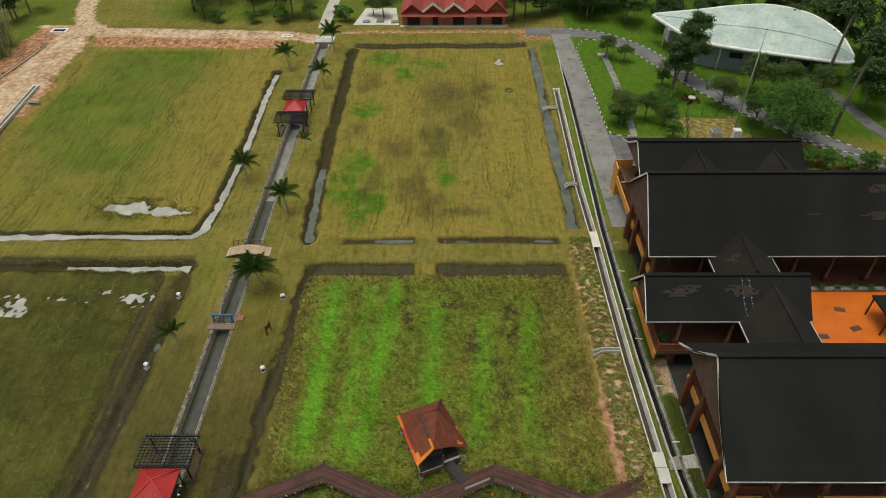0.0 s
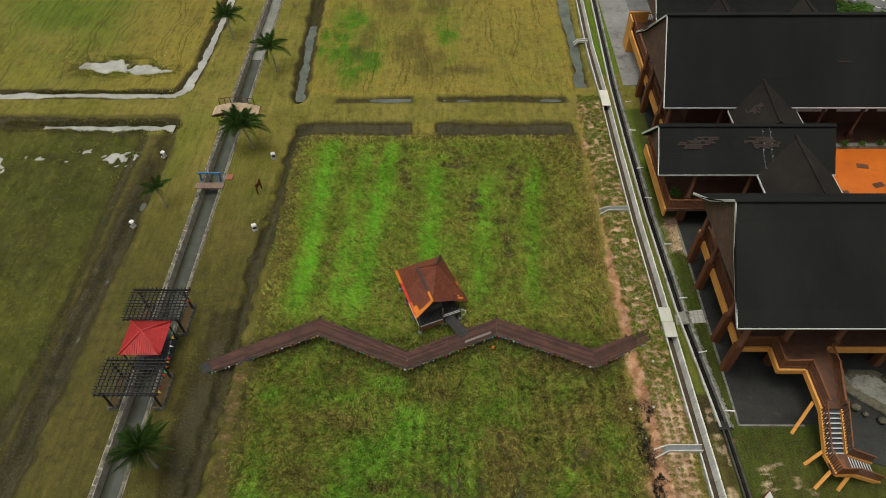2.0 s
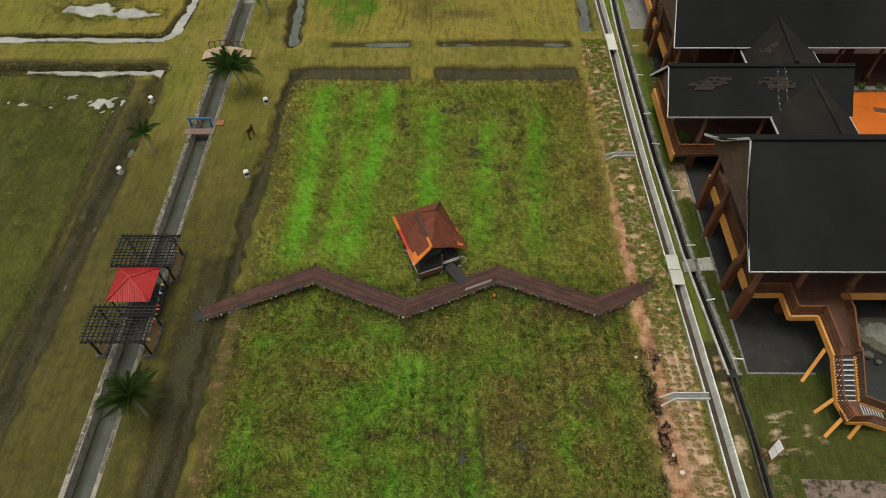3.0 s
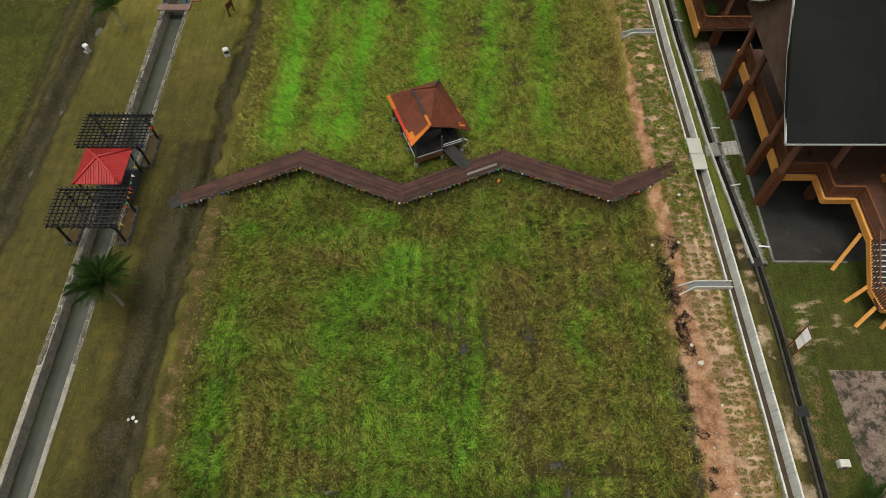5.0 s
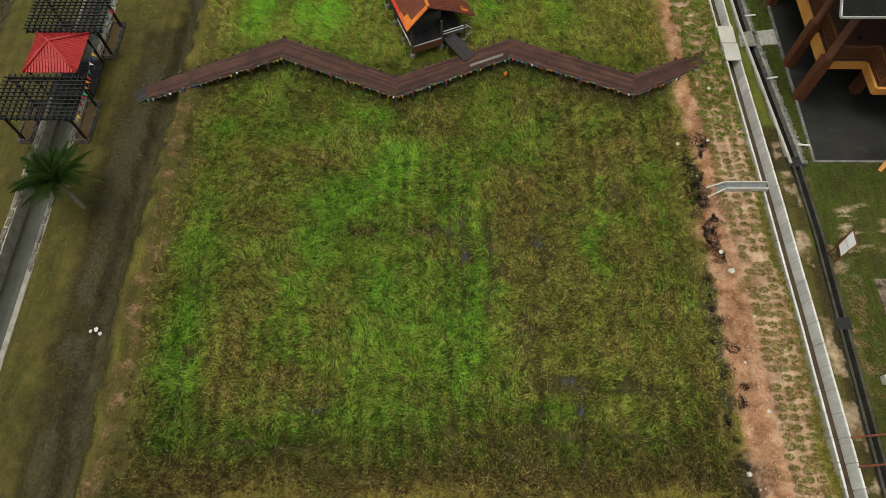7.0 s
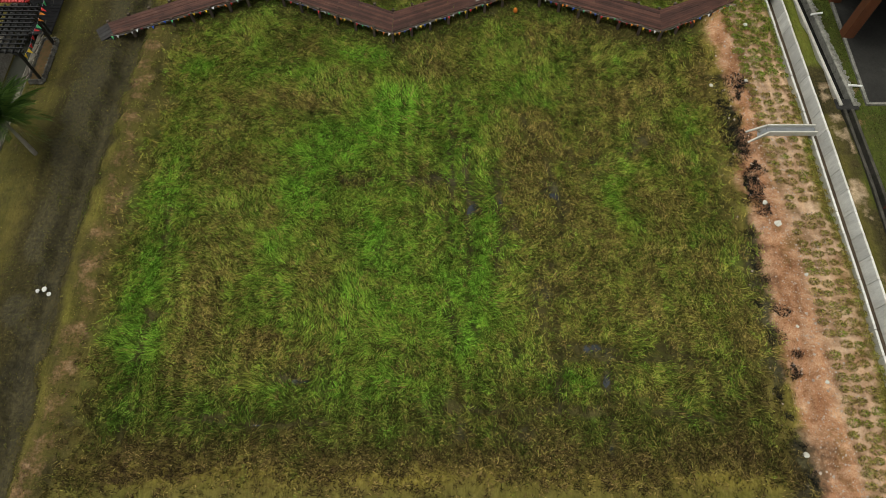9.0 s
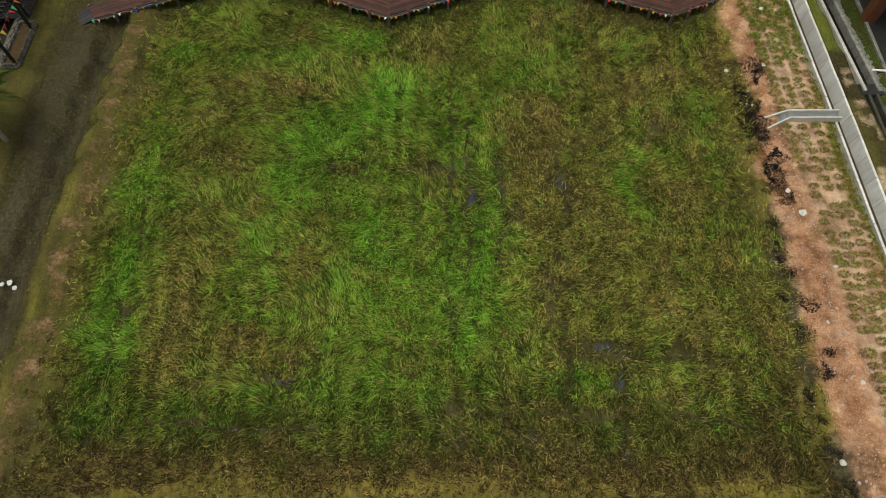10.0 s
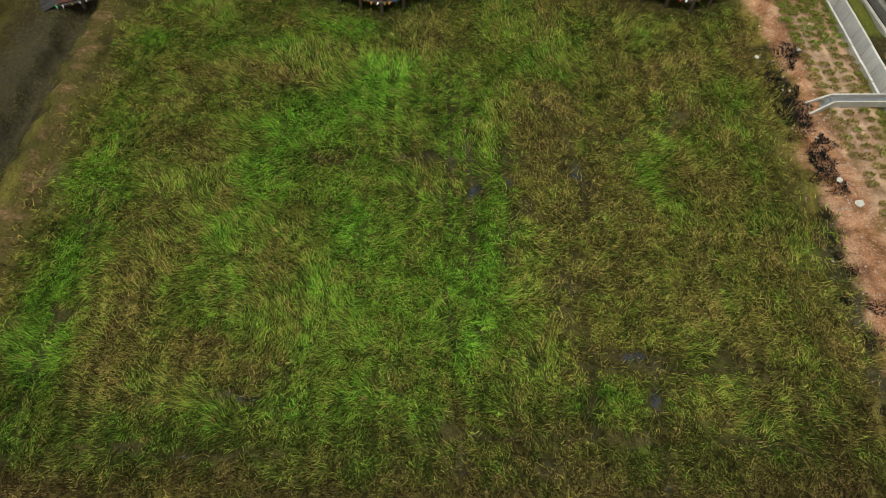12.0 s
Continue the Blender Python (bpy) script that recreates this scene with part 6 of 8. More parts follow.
def plugs():
    rows = []
    rr = random.Random(5)
    y = -6.0
    while y < 58:
        xr = float(line_x(DRAIN, y)) - 0.8
        k, gap = (4, 0.54) if y < 16 else (4, 0.62) if y < 24 else (6, 0.42)
        for i in range(k):
            if rr.random() < 0.93:
                rows.append((xr - i * gap + (0.1 if k > 5 else 0) + rr.gauss(0, 0.05 if k < 5 else 0.09), y + rr.gauss(0, 0.04 if k < 5 else 0.09) + (i % 2) * (0.08 if k < 6 else 0.2), rr.uniform(0.75, 1.15) * (1 if k < 6 else rr.uniform(0.75, 1.05)), rr.random()))
        y += 0.45 if y < 24 else 0.37
    P, A, T, L, W, C = [], [], [], [], [], []
    for x, y, r, c in rows:
        north = y > 22
        n = int((300 if north else 210) * r)
        q, w = RNG.uniform(0, math.tau, n), np.sqrt(RNG.random(n))
        px, py = x + np.cos(q) * w * (0.3 if north else 0.27) * r, y + np.sin(q) * w * (0.22 if north else 0.18) * r
        P.append(np.stack([px, py, ground_z(px, py) + 0.035], 1))
        A.append(q + RNG.normal(0, 0.8, n)), T.append(RNG.uniform(0.2, 1.25, n)), L.append(RNG.uniform(0.05, 0.12, n)), W.append(RNG.uniform(0.016, 0.03, n))
        C.append(np.clip((0.62 if north else 0.42) + 0.26 * c ** 1.5 - 0.25 * w ** 3 + RNG.normal(0, 0.08, n), 0, 0.85))
    blades("planted_grass_plugs", np.concatenate(P), np.concatenate(A), np.concatenate(T), np.concatenate(L), np.concatenate(W), np.concatenate(C), BLADE, "rows of small planted grass tufts on bare gravelly earth", shade=np.clip(RNG.normal(0.5, 0.24, sum(len(a) for a in A)), 0, 1))


plugs()


def scrub():
    """Compact clumps of black stalks along the paddy edge, thickest by the chute."""
    rr = random.Random(17)
    X, Y = [], []
    y = -1.0
    while y < 22.3:
        r = rr.uniform(0.14, 0.3) if y < 14 else rr.uniform(0.25, 0.48)
        n = int(4200 * r * r) + 70
        a, q = RNG.uniform(0, math.tau, n), np.sqrt(RNG.random(n)) * r
        cx = 13.25 + 0.3 * math.sin(y * 0.9) + (0.25 if y > 14 else 0.0) + rr.uniform(-0.3, 0.3)
        X.append(cx + q * np.cos(a) * 0.9), Y.append(y + q * np.sin(a) * 1.15)
        y += rr.uniform(0.45, 1.2) if y < 14 else rr.uniform(0.4, 0.8)
    x, y = np.concatenate(X), np.concatenate(Y)
    x = x + (vnoise(x, y, 0.5, 62, 2) - 0.5) * 0.7
    n = len(x)
    blades("burnt_scrub", np.stack([x, y, ground_z(x, y) - 0.02], 1), RNG.uniform(0, math.tau, n), RNG.uniform(0.5, 1.4, n), RNG.uniform(0.08, 0.2, n), RNG.uniform(0.02, 0.045, n), RNG.random(n), DEAD_BLADE, "blackened burnt scrub along the paddy edge")


scrub()


def pebbles():
    s = Shape()
    rr = random.Random(12)
    n = 9000
    y = RNG.uniform(-6, 58, n)
    x = 14.6 + RNG.normal(0, 0.75, n)
    zz = ground_z(x, y)
    for i in range(n):
        r = min(0.1, 0.012 + rr.expovariate(1 / 0.011))
        a = rr.uniform(0, 3)
        c, q = math.cos(a) * r, math.sin(a) * r
        X, Y, Z = x[i], y[i], zz[i]
        s.add([(X + c, Y + q, Z), (X - q, Y + c, Z), (X - c, Y - q, Z), (X + q, Y - c, Z), (X + c * 0.2, Y + q * 0.3, Z + r * 0.8)], [(0, 1, 4), (1, 2, 4), (2, 3, 4), (3, 0, 4)])
    m = surface("pale_pebble", (0.24, 0.15, 0.1), (0.66, 0.58, 0.5), 0.9, 6, 30, 0.3)
    ob = solid("pebbles", s, m, "scattered pale stones on the red earth bank", "stones", "stuff")
    return ob


pebbles()


def rock(x, y, r, label, mat=None):
    rr = random.Random(int(x * 91 + y * 13))
    bm = bmesh.new()
    bmesh.ops.create_icosphere(bm, subdivisions=2, radius=r)
    for v in bm.verts:
        v.co *= 1 + (noise.noise(v.co * 2.2 / r + Vector((x, y, 0))) * 0.45)
        v.co.z *= 0.6
    me = bpy.data.meshes.new("rock")
    bm.to_mesh(me)
    bm.free()
    me.materials.append(mat or PALE_CONCRETE)
    ob = new("rock", me)
    ob.location = (x, y, float(ground_z(np.array([x]), np.array([y]))[0]) + r * 0.25)
    return tagged(ob, label, "rock", "loose stones")


for x, y, r in ((14.2, 13.9, 0.15), (13.9, 15.0, 0.11), (13.3, 4.2, 0.12), (14.6, 6.9, 0.08), (15.1, 25.6, 0.12), (14.0, 9.2, 0.07), (14.4, 21.9, 0.1), (14.9, 11.5, 0.08)):
    rock(x, y, r, "pale rounded stone lying on the red earth")
for x, y, r in ((-17.3, 10.75, 0.12), (-17.15, 10.6, 0.1), (-17.45, 10.6, 0.09)):
    rock(x, y, r, "white broken lump on the muddy bank", WHITE_PAINT)
rock(12.9, 22.0, 0.1, "pale stone in the paddy grass"), rock(9.9, 24.5, 0.06, "pale stone in the paddy grass")


# ---- road, kerbs, paving ----
LANE_GREY = surface("worn_pale_asphalt", (0.17, 0.165, 0.155), (0.3, 0.29, 0.275), 0.7, 0.25, 30, 0.3, (0.1, 0.098, 0.095), (0.52, 0.68))
def strip_of(line, width, z0, z1):
    """A paved strip along a bent middle line, one closed plate."""
    L, R = [], []
    for i, p in enumerate(line):
        a, b = Vector(line[max(0, i - 1)]), Vector(line[min(len(line) - 1, i + 1)])
        d = (b - a).normalized()
        n = Vector((-d.y, d.x)) * width / 2
        L.append((p[0] + n.x, p[1] + n.y)), R.append((p[0] - n.x, p[1] - n.y))
    s = Shape()
    k = len(line)
    v = [(x, y, z) for z in (z0, z1) for x, y in L + R]
    f = []
    for i in range(k - 1):
        a, b, c, d = i, i + 1, k + i + 1, k + i
        f += [(a + 2 * k, d + 2 * k, c + 2 * k, b + 2 * k), (a, b, c, d), (a, a + 2 * k, b + 2 * k, b), (d, c, c + 2 * k, d + 2 * k)]
    f += [(0, k, 3 * k, 2 * k), (k - 1, 3 * k - 1, 4 * k - 1, 2 * k - 1)]
    return s.add(v, f), L, R


def bend(line, n=5):
    """Round a polyline with a Catmull-Rom curve."""
    p = [Vector(q) for q in line]
    out = []
    for i in range(len(p) - 1):
        a, b, c, d = p[max(0, i - 1)], p[i], p[i + 1], p[min(len(p) - 1, i + 2)]
        for j in range(n):
            t = j / n
            out.append(tuple(0.5 * ((2 * b) + (c - a) * t + (2 * a - 5 * b + 4 * c - d) * t * t + (3 * b - a - 3 * c + d) * t ** 3)))
    return out + [tuple(p[-1])]


LOOP = bend([(14.0, 117.6), (20.5, 117.0), (27.0, 115.2), (32.6, 109.6), (36.6, 101.5), (41.0, 93.0), (46.3, 85.2), (51.5, 78.6), (58, 71.5), (72, 58)])
rs, LL, LR = strip_of(LOOP, 3.5, -0.1, 0.05)
solid("loop_road", rs, ASPHALT, "worn grey asphalt loop road through the lawns", "road", "structure")
LANE = bend([(20.6, 60.0), (20.6, 70), (20.55, 82), (20.55, 95), (20.3, 106), (20.2, 116)])
rs, AL, AR = strip_of(LANE, 3.4, -0.1, 0.058)
solid("access_road", rs, LANE_GREY, "worn grey asphalt lane beside the drain", "road", "structure")
solid("forecourt", Shape().slab([(21.5, 74.5), (28, 70), (40, 70), (46, 74), (44, 78.6), (27, 79.6), (22.0, 81.0)], -0.1, 0.054), ASPHALT, "dark asphalt forecourt behind the halls", "road", "structure")
solid("side_road", strip_of(bend([(58.2, 96), (59.5, 88), (61, 80), (66, 72)]), 2.2, -0.1, 0.045)[0], ASPHALT, "dark asphalt side path", "road", "structure")
KERB_W = plain_mesh("kerb_stone", Shape().box(-0.3, -0.06, -0.1, 0.3, 0.06, 0.13), WHITE_PAINT, 0.02)
KERB_B = plain_mesh("kerb_stone_dark", Shape().box(-0.3, -0.06, -0.1, 0.3, 0.06, 0.13), surface("black_kerb_paint", (0.03, 0.03, 0.03), (0.09, 0.09, 0.085), 0.8), 0.02)


def kerb(line, label):
    k = thing("kerb", (*line[0], 0), label, "kerb", kind="structure")
    for i, (x, y, a) in enumerate(along(line, 0.72)):
        piece((KERB_W, KERB_B)[i % 2], "kerb_stone", k, (x - line[0][0], y - line[0][1], 0), a)


kerb([p for p in bend([(25.6, 80.3), (23.4, 80.7), (22.5, 82.6), (22.35, 92), (22.2, 104), (22.3, 110), (24.2, 113.5), (26.6, 113.2)])], "black and white kerb stones round the lawn")
kerb([p for p in LR if 27 < p[0] < 58], "black and white kerb stones along the loop road")
kerb([p for p in LL if 22 < p[0] < 62], "black and white kerb stones along the loop road")
kerb([(48.5, 80.0), (52, 76.8), (56, 74.3), (60, 72.6)], "black and white kerb stones by the lawn")
ld = thing("lawn_drain", (26.4, 95, 0), "old moss-stained concrete drain through the lawn", "drain")
part("drain_run", strip_of([(26.4, 106.6), (26.5, 96), (26.3, 88), (25.8, 79.9)], 1.0, -0.2, 0.22)[0], OLD_CONCRETE, ld, bevel=0.03)
part("drain_head", Shape().box(25.4, 106.4, -0.1, 27.0, 107.4, 0.3), CONCRETE, ld, "concrete drain head", 0.03)
solid("cracked_paving", Shape().slab([(21.35, 13.6), (27.0, 13.5), (27, 4), (21.9, 4.6), (21.45, 9.0)], -0.05, 0.04), CRACKED, "mossy cracked paving beside the lawn", "pavement", "structure", bevel=0.01)


# ---- plants ----
def frond_mesh(name, length, droop, seed):
    """One coconut frond along +x: a bent midrib with paired hanging leaflets."""
    rr = random.Random(seed)
    s = Shape()
    pts = []
    N = 10
    for i in range(N):
        t = i / (N - 1)
        pts.append(Vector((length * t * (1 - 0.3 * droop * t), 0, length * (0.12 * t - droop * t ** 2.4))))
    s.tube(pts, [0.03 * (1 - 0.8 * i / (N - 1)) for i in range(N)], 5)
    M = 44
    for k in range(M):
        t = 0.14 + 0.86 * k / (M - 1)
        f = t * (N - 1)
        i = min(N - 2, int(f))
        p = pts[i].lerp(pts[i + 1], f - i)
        L = length * 0.32 * math.sin(math.pi * (0.2 + 0.72 * t)) * rr.uniform(0.8, 1.1) + 0.06
        for sgn in (-1, 1):
            d = Vector((0.75, sgn * 0.7, -0.3 - 0.35 * rr.random())).normalized()
            w = Vector((0.024, 0, 0.01))
            q, e = p + d * L * 0.5 + Vector((0, 0, 0.02)), p + d * L + Vector((0, 0, -L * 0.3))
            s.add([p - w, p + w, q + w * 0.9, q - w * 0.9, e], [(0, 1, 2, 3), (3, 2, 4)])
    me = s.mesh(name)
    me.materials.append(PALM_LEAF)
    return me


FRONDS = [frond_mesh("frond", 2.1, d, i) for i, d in enumerate((0.3, 0.55, 0.8))]


def palm(x, y, height, size, lean, seed, label, count=17):
    rr = random.Random(seed)
    g = thing("coconut_palm", (x, y, 0), label, "palm tree", "coconut palms")
    top = Vector((lean[0], lean[1], height))
    pts = [Vector((0, 0, -0.1)), Vector((lean[0] * 0.1, lean[1] * 0.1, height * 0.3)), Vector((lean[0] * 0.45, lean[1] * 0.45, height * 0.68)), top]
    s = Shape()
    line = resample([tuple(p) for p in pts], 0.16)
    s.tube(line, [(0.11 - 0.05 * i / len(line)) * (1.0 if i % 2 else 1.12) * size for i in range(len(line))], 10)
    s.v = [(p[0] + x, p[1] + y, p[2]) for p in s.v]
    part("trunk", s, PALM_TRUNK, g, "ringed pale trunk", smooth=True)
    for i in range(count):
        f = new("frond", FRONDS[min(2, int(3 * i / count))])
        f.parent = g
        up = 1.4 - 0.95 * i / count
        f.matrix_basis = Matrix.Translation(top) @ Euler((rr.uniform(-0.4, 0.4), -up + rr.uniform(-0.12, 0.12), i * 2.4 + rr.uniform(-0.3, 0.3))).to_matrix().to_4x4() @ Matrix.Scale(size * rr.uniform(0.85, 1.12), 4)
    return g


for i, (x, y, h, sz, n) in enumerate(((-19.5, 17.5, 2.0, 1.0, 28), (-19.4, 49.7, 2.6, 1.1, 26), (-19.3, 62.8, 2.8, 1.05, 16), (-25.6, 69.3, 2.6, 1.0, 15), (-25.7, 41.6, 2.0, 0.75, 13),
                                      (-26.3, 101.7, 2.9, 1.0, 14), (-19.9, 109.0, 3.2, 1.05, 15), (-19.6, 95.2, 3.0, 0.9, 14))):
    palm(x, y, h, sz, (random.uniform(-0.5, -0.1), random.uniform(0.0, 0.4)), 40 + i, "young coconut palm with arching dark green fronds on the bank" if sz > 0.8 else "small young coconut palm on the bank", n)
palm(-19.5, 76.7, 1.9, 0.55, (0.1, 0.0), 60, "stunted sparse coconut palm on the bank", 7)


def leaf_cloud(centres, radii, count, size, seed, flat=0.8):
    """Small bent leaf clumps on and in a set of lobes."""
    rg = np.random.default_rng(seed)
    C, R = np.array(centres), np.array(radii)
    k = rg.choice(len(C), count, p=R ** 2 / np.sum(R ** 2))
    d = rg.normal(size=(count, 3))
    d /= np.linalg.norm(d, axis=1)[:, None]
    d[:, 2] = np.where(d[:, 2] < -0.45, -d[:, 2] * 0.6, d[:, 2])
    lump = 0.8 + 0.4 * np.sin(d[:, 0] * 7 + k) * np.cos(d[:, 1] * 6 + 2 * k) + 0.1 * rg.normal(size=count)
    rad = R[k] * (0.5 + 0.55 * rg.random(count) ** 0.5) * lump
    p = C[k] + d * rad[:, None] * np.array([1, 1, flat])
    # leaves hang outwards and mostly face the sky
    nr = d * 0.6 + np.array([0, 0, 0.7]) + rg.normal(size=(count, 3)) * 0.45
    nr /= np.linalg.norm(nr, axis=1)[:, None]
    a = np.cross(nr, rg.normal(size=(count, 3)))
    a /= np.linalg.norm(a, axis=1)[:, None] + 1e-9
    b = np.cross(nr, a)
    sz = size * (0.6 + 0.8 * rg.random(count))[:, None]
    v = np.stack([p - a * sz, p + b * sz * 0.55, p + a * sz - nr * sz * 0.35, p - b * sz * 0.55], 1).reshape(-1, 3)
    return v, np.arange(4 * count).reshape(-1, 4)


def tree_model(name, height, crown, lobes, leaves, size, mat, seed, bare=0.35, label="", bark=None):
    """A tapered trunk with limbs to every lobe of an uneven crown."""
    rr = random.Random(seed)
    g = thing(name, (0, 0, 0), label, "tree")
    cs, rs = [], []
    for i in range(lobes):
        a, u = i * 2.4 + rr.uniform(-0.5, 0.5), (i + 0.5) / lobes
        r = crown * 0.72 * math.sqrt(u) * rr.uniform(0.8, 1.15)
        top = height * (1 - 0.3 * u)
        cs.append((r * math.cos(a), r * math.sin(a), height * bare + (top - height * bare) * rr.uniform(0.45, 0.88)))
        rs.append(crown * rr.uniform(0.34, 0.56))
    s = Shape()
    w = 0.05 + height * 0.014
    trunk = [(0, 0, -0.2), (rr.uniform(-0.1, 0.1), rr.uniform(-0.1, 0.1), height * bare), (rr.uniform(-0.25, 0.25), rr.uniform(-0.25, 0.25), height * (bare + 1) / 2), (0, 0, height * 0.8)]
    s.tube(trunk, [w * 1.3, w, w * 0.65, w * 0.2], 9)
    part("trunk", s, bark or TRUNK, g, smooth=True)
    for c in cs[::2]:
        b = Vector(trunk[1]).lerp(Vector(trunk[2]), rr.random())
        m = b.lerp(Vector(c), 0.5) + Vector((0, 0, 0.1 * crown))
        part("limb", Shape().tube([b, m, c], [w * 0.45, w * 0.3, w * 0.08], 6), bark or TRUNK, g, smooth=True)
    v, f = leaf_cloud(cs, rs, leaves, size, seed)
    me = bpy.data.meshes.new("crown")
    me.from_pydata(v.tolist(), [], f.tolist())
    part("crown", me, mat, g)
    return g


TREES = {
    "broad": tree_model("broadleaf_tree", 7.0, 3.2, 17, 5000, 0.19, LEAF, 1, 0.22, "dark green broadleaf tree with an uneven crown"),
    "tall": tree_model("tall_tree", 10.5, 3.1, 18, 4800, 0.22, LEAF, 2, 0.3, "tall dark green tree with a ragged crown"),
    "small": tree_model("lawn_tree", 4.2, 1.7, 10, 4000, 0.09, LEAF_OLIVE, 3, 0.28, "small lawn tree with a thin green crown"),
    "bright": tree_model("dense_tree", 5.6, 3.5, 26, 24000, 0.085, LEAF_BRIGHT, 4, 0.05, "dense bright green rounded tree"),
    "olive": tree_model("olive_tree", 5.6, 2.5, 13, 6000, 0.11, LEAF_OLIVE, 5, 0.25, "yellow-green tree with an airy crown"),
    "column": tree_model("slender_tree", 11.5, 2.3, 26, 15000, 0.12, LEAF, 7, 0.1, "tall slender dark green tree leafy almost to the ground"),
    "cone": tree_model("conical_shrub", 4.3, 1.25, 16, 3600, 0.13, LEAF_BRIGHT, 8, 0.0, "conical bright green garden shrub"),
    "bush": tree_model("rounded_bush", 2.6, 1.5, 10, 2600, 0.13, LEAF_BRIGHT, 6, 0.0, "dense bright green bush"),
}
PLACED = {
    "broad": [(26, 123), (33, 121), (39.5, 118), (14.5, 124), (18.5, 126), (66, 92), (70, 84), (69, 103), (63, 110), (-30, 125), (-38, 127), (61, 87.5), (58, 113), (48, 119), (-14, 133), (72, 96), (22, 131), (31, 128)],
    "tall": [(12.2, 122.5), (43, 122), (66.5, 97), (65, 106), (54, 118.5), (75, 90), (68, 78), (-50, 128), (28, 134), (8, 131), (-4, 132), (37, 130), (60, 122)],
    "small": [(26.5, 106.0), (29.2, 104.4), (28.3, 84.6), (-12.5, 124.5), (-14.6, 125.5), (53.5, 91.0), (49.5, 92.8), (-26.5, 124), (30.6, 83.0)],
    "column": [(34.0, 92.1), (37.6, 97.0)],
    "cone": [(31.2, 83.4), (30.9, 79.6), (33.4, 95.5)],
    "bright": [(45.8, 78.2), (25.5, 127), (0.5, 129), (51, 126)],
    "olive": [(40.3, 88.2), (46.5, 93.2), (43.6, 83.4), (47.5, 84.6), (52.0, 93.5), (24.4, 84.0), (56.5, 92.5), (-47, 124.5), (50.5, 85.5)],
    "bush": [(48.6, 72.6), (51.0, 71.6), (53.8, 71.9), (56.6, 71.2), (46.5, 72.8), (59.5, 70.5), (24.8, 83.4), (32.0, 89.0), (31.5, 86.2), (54, 88), (-19.5, 123), (-21.0, 125.5), (-31.5, 122.6), (-37, 122.4), (-44, 122.8), (57.5, 97)],
}
tr = random.Random(77)
for k, spots in PLACED.items():
    for i, (x, y) in enumerate(spots):
        sc = tr.uniform(0.85, 1.18) * (1.32 if (k, i) in (("bright", 0), ("bright", 99)) else 1)
        m = pose(x, y, 0, 0, 0, tr.uniform(0, 360)) @ Matrix.Diagonal((sc, sc, sc * tr.uniform(0.9, 1.1), 1))
        if i == 0:
            TREES[k].matrix_basis = m
        else:
            ob = copy_thing(TREES[k], pose(0, 0, 0))
            ob.matrix_basis = m
    TREES[k]["group"] = "trees round the lawns"


def woods(name, spots, label, seed):
    """A far belt of mixed trees seen only as a mass of crowns."""
    rr = random.Random(seed)
    cs, rs, st = [], [], Shape()
    for x0, x1, y0, y1, n in spots:
        for _ in range(n):
            x, y, h = rr.uniform(x0, x1), rr.uniform(y0, y1), rr.uniform(4.5, 9.5)
            st.tube([(x, y, -0.3), (x, y, h * 0.8)], [0.2, 0.06], 6)
            for _ in range(4):
                cs.append((x + rr.gauss(0, 1.0), y + rr.gauss(0, 1.0), h * rr.uniform(0.35, 0.95)))
                rs.append(rr.uniform(0.9, 1.9))
    v, f = leaf_cloud(cs, rs, len(cs) * 190, 0.27, seed)
    k = len(st.v)
    me = bpy.data.meshes.new(name)
    me.from_pydata(st.v + v.tolist(), [], st.f + (f + k).tolist())
    me.materials.append(TRUNK), me.materials.append(LEAF)
    me.polygons.foreach_set("material_index", [0] * len(st.f) + [1] * len(f))
    return tagged(new(name, me), label, "woods", kind="stuff")


woods("far_woods", [(11.5, 74, 124, 146, 62), (64, 82, 72, 124, 40), (58, 66, 104, 122, 8), (-10, 12, 128, 145, 14)], "dark green mixed woods behind the hall and shops", 900)
woods("west_woods", [(-100, -80, 96, 145, 30), (-52, -24, 128, 146, 22)], "dark green thicket beyond the earth road", 901)
# two bare leaning trunks that rise above the lawn
for x, y, h, lx, ly, lab in ((53.2, 80.4, 13.5, 1.2, 0.6, "tall pale trunk with a high thin crown"), (58.0, 94.5, 13, 0.6, 0.3, "tall dark trunk with a high thin crown")):
    g = thing("bare_trunk_tree", (x, y, 0), lab, "tree")
    part("trunk", Shape().tube([(x, y, -0.2), (x + lx * 0.3, y + ly * 0.3, h * 0.45), (x + lx, y + ly, h)], [0.3, 0.22, 0.1], 10), TRUNK, g, smooth=True)
    v, f = leaf_cloud([(lx, ly, h), (lx + 1.5, ly + 0.6, h - 0.9), (lx - 1.2, ly - 0.8, h - 0.6), (lx + 0.4, ly + 1.6, h - 1.4)], [1.4, 1.3, 1.2, 1.2], 1800, 0.2, int(x))
    me = bpy.data.meshes.new("crown")
    me.from_pydata(v.tolist(), [], f.tolist())
    part("crown", me, LEAF, g)


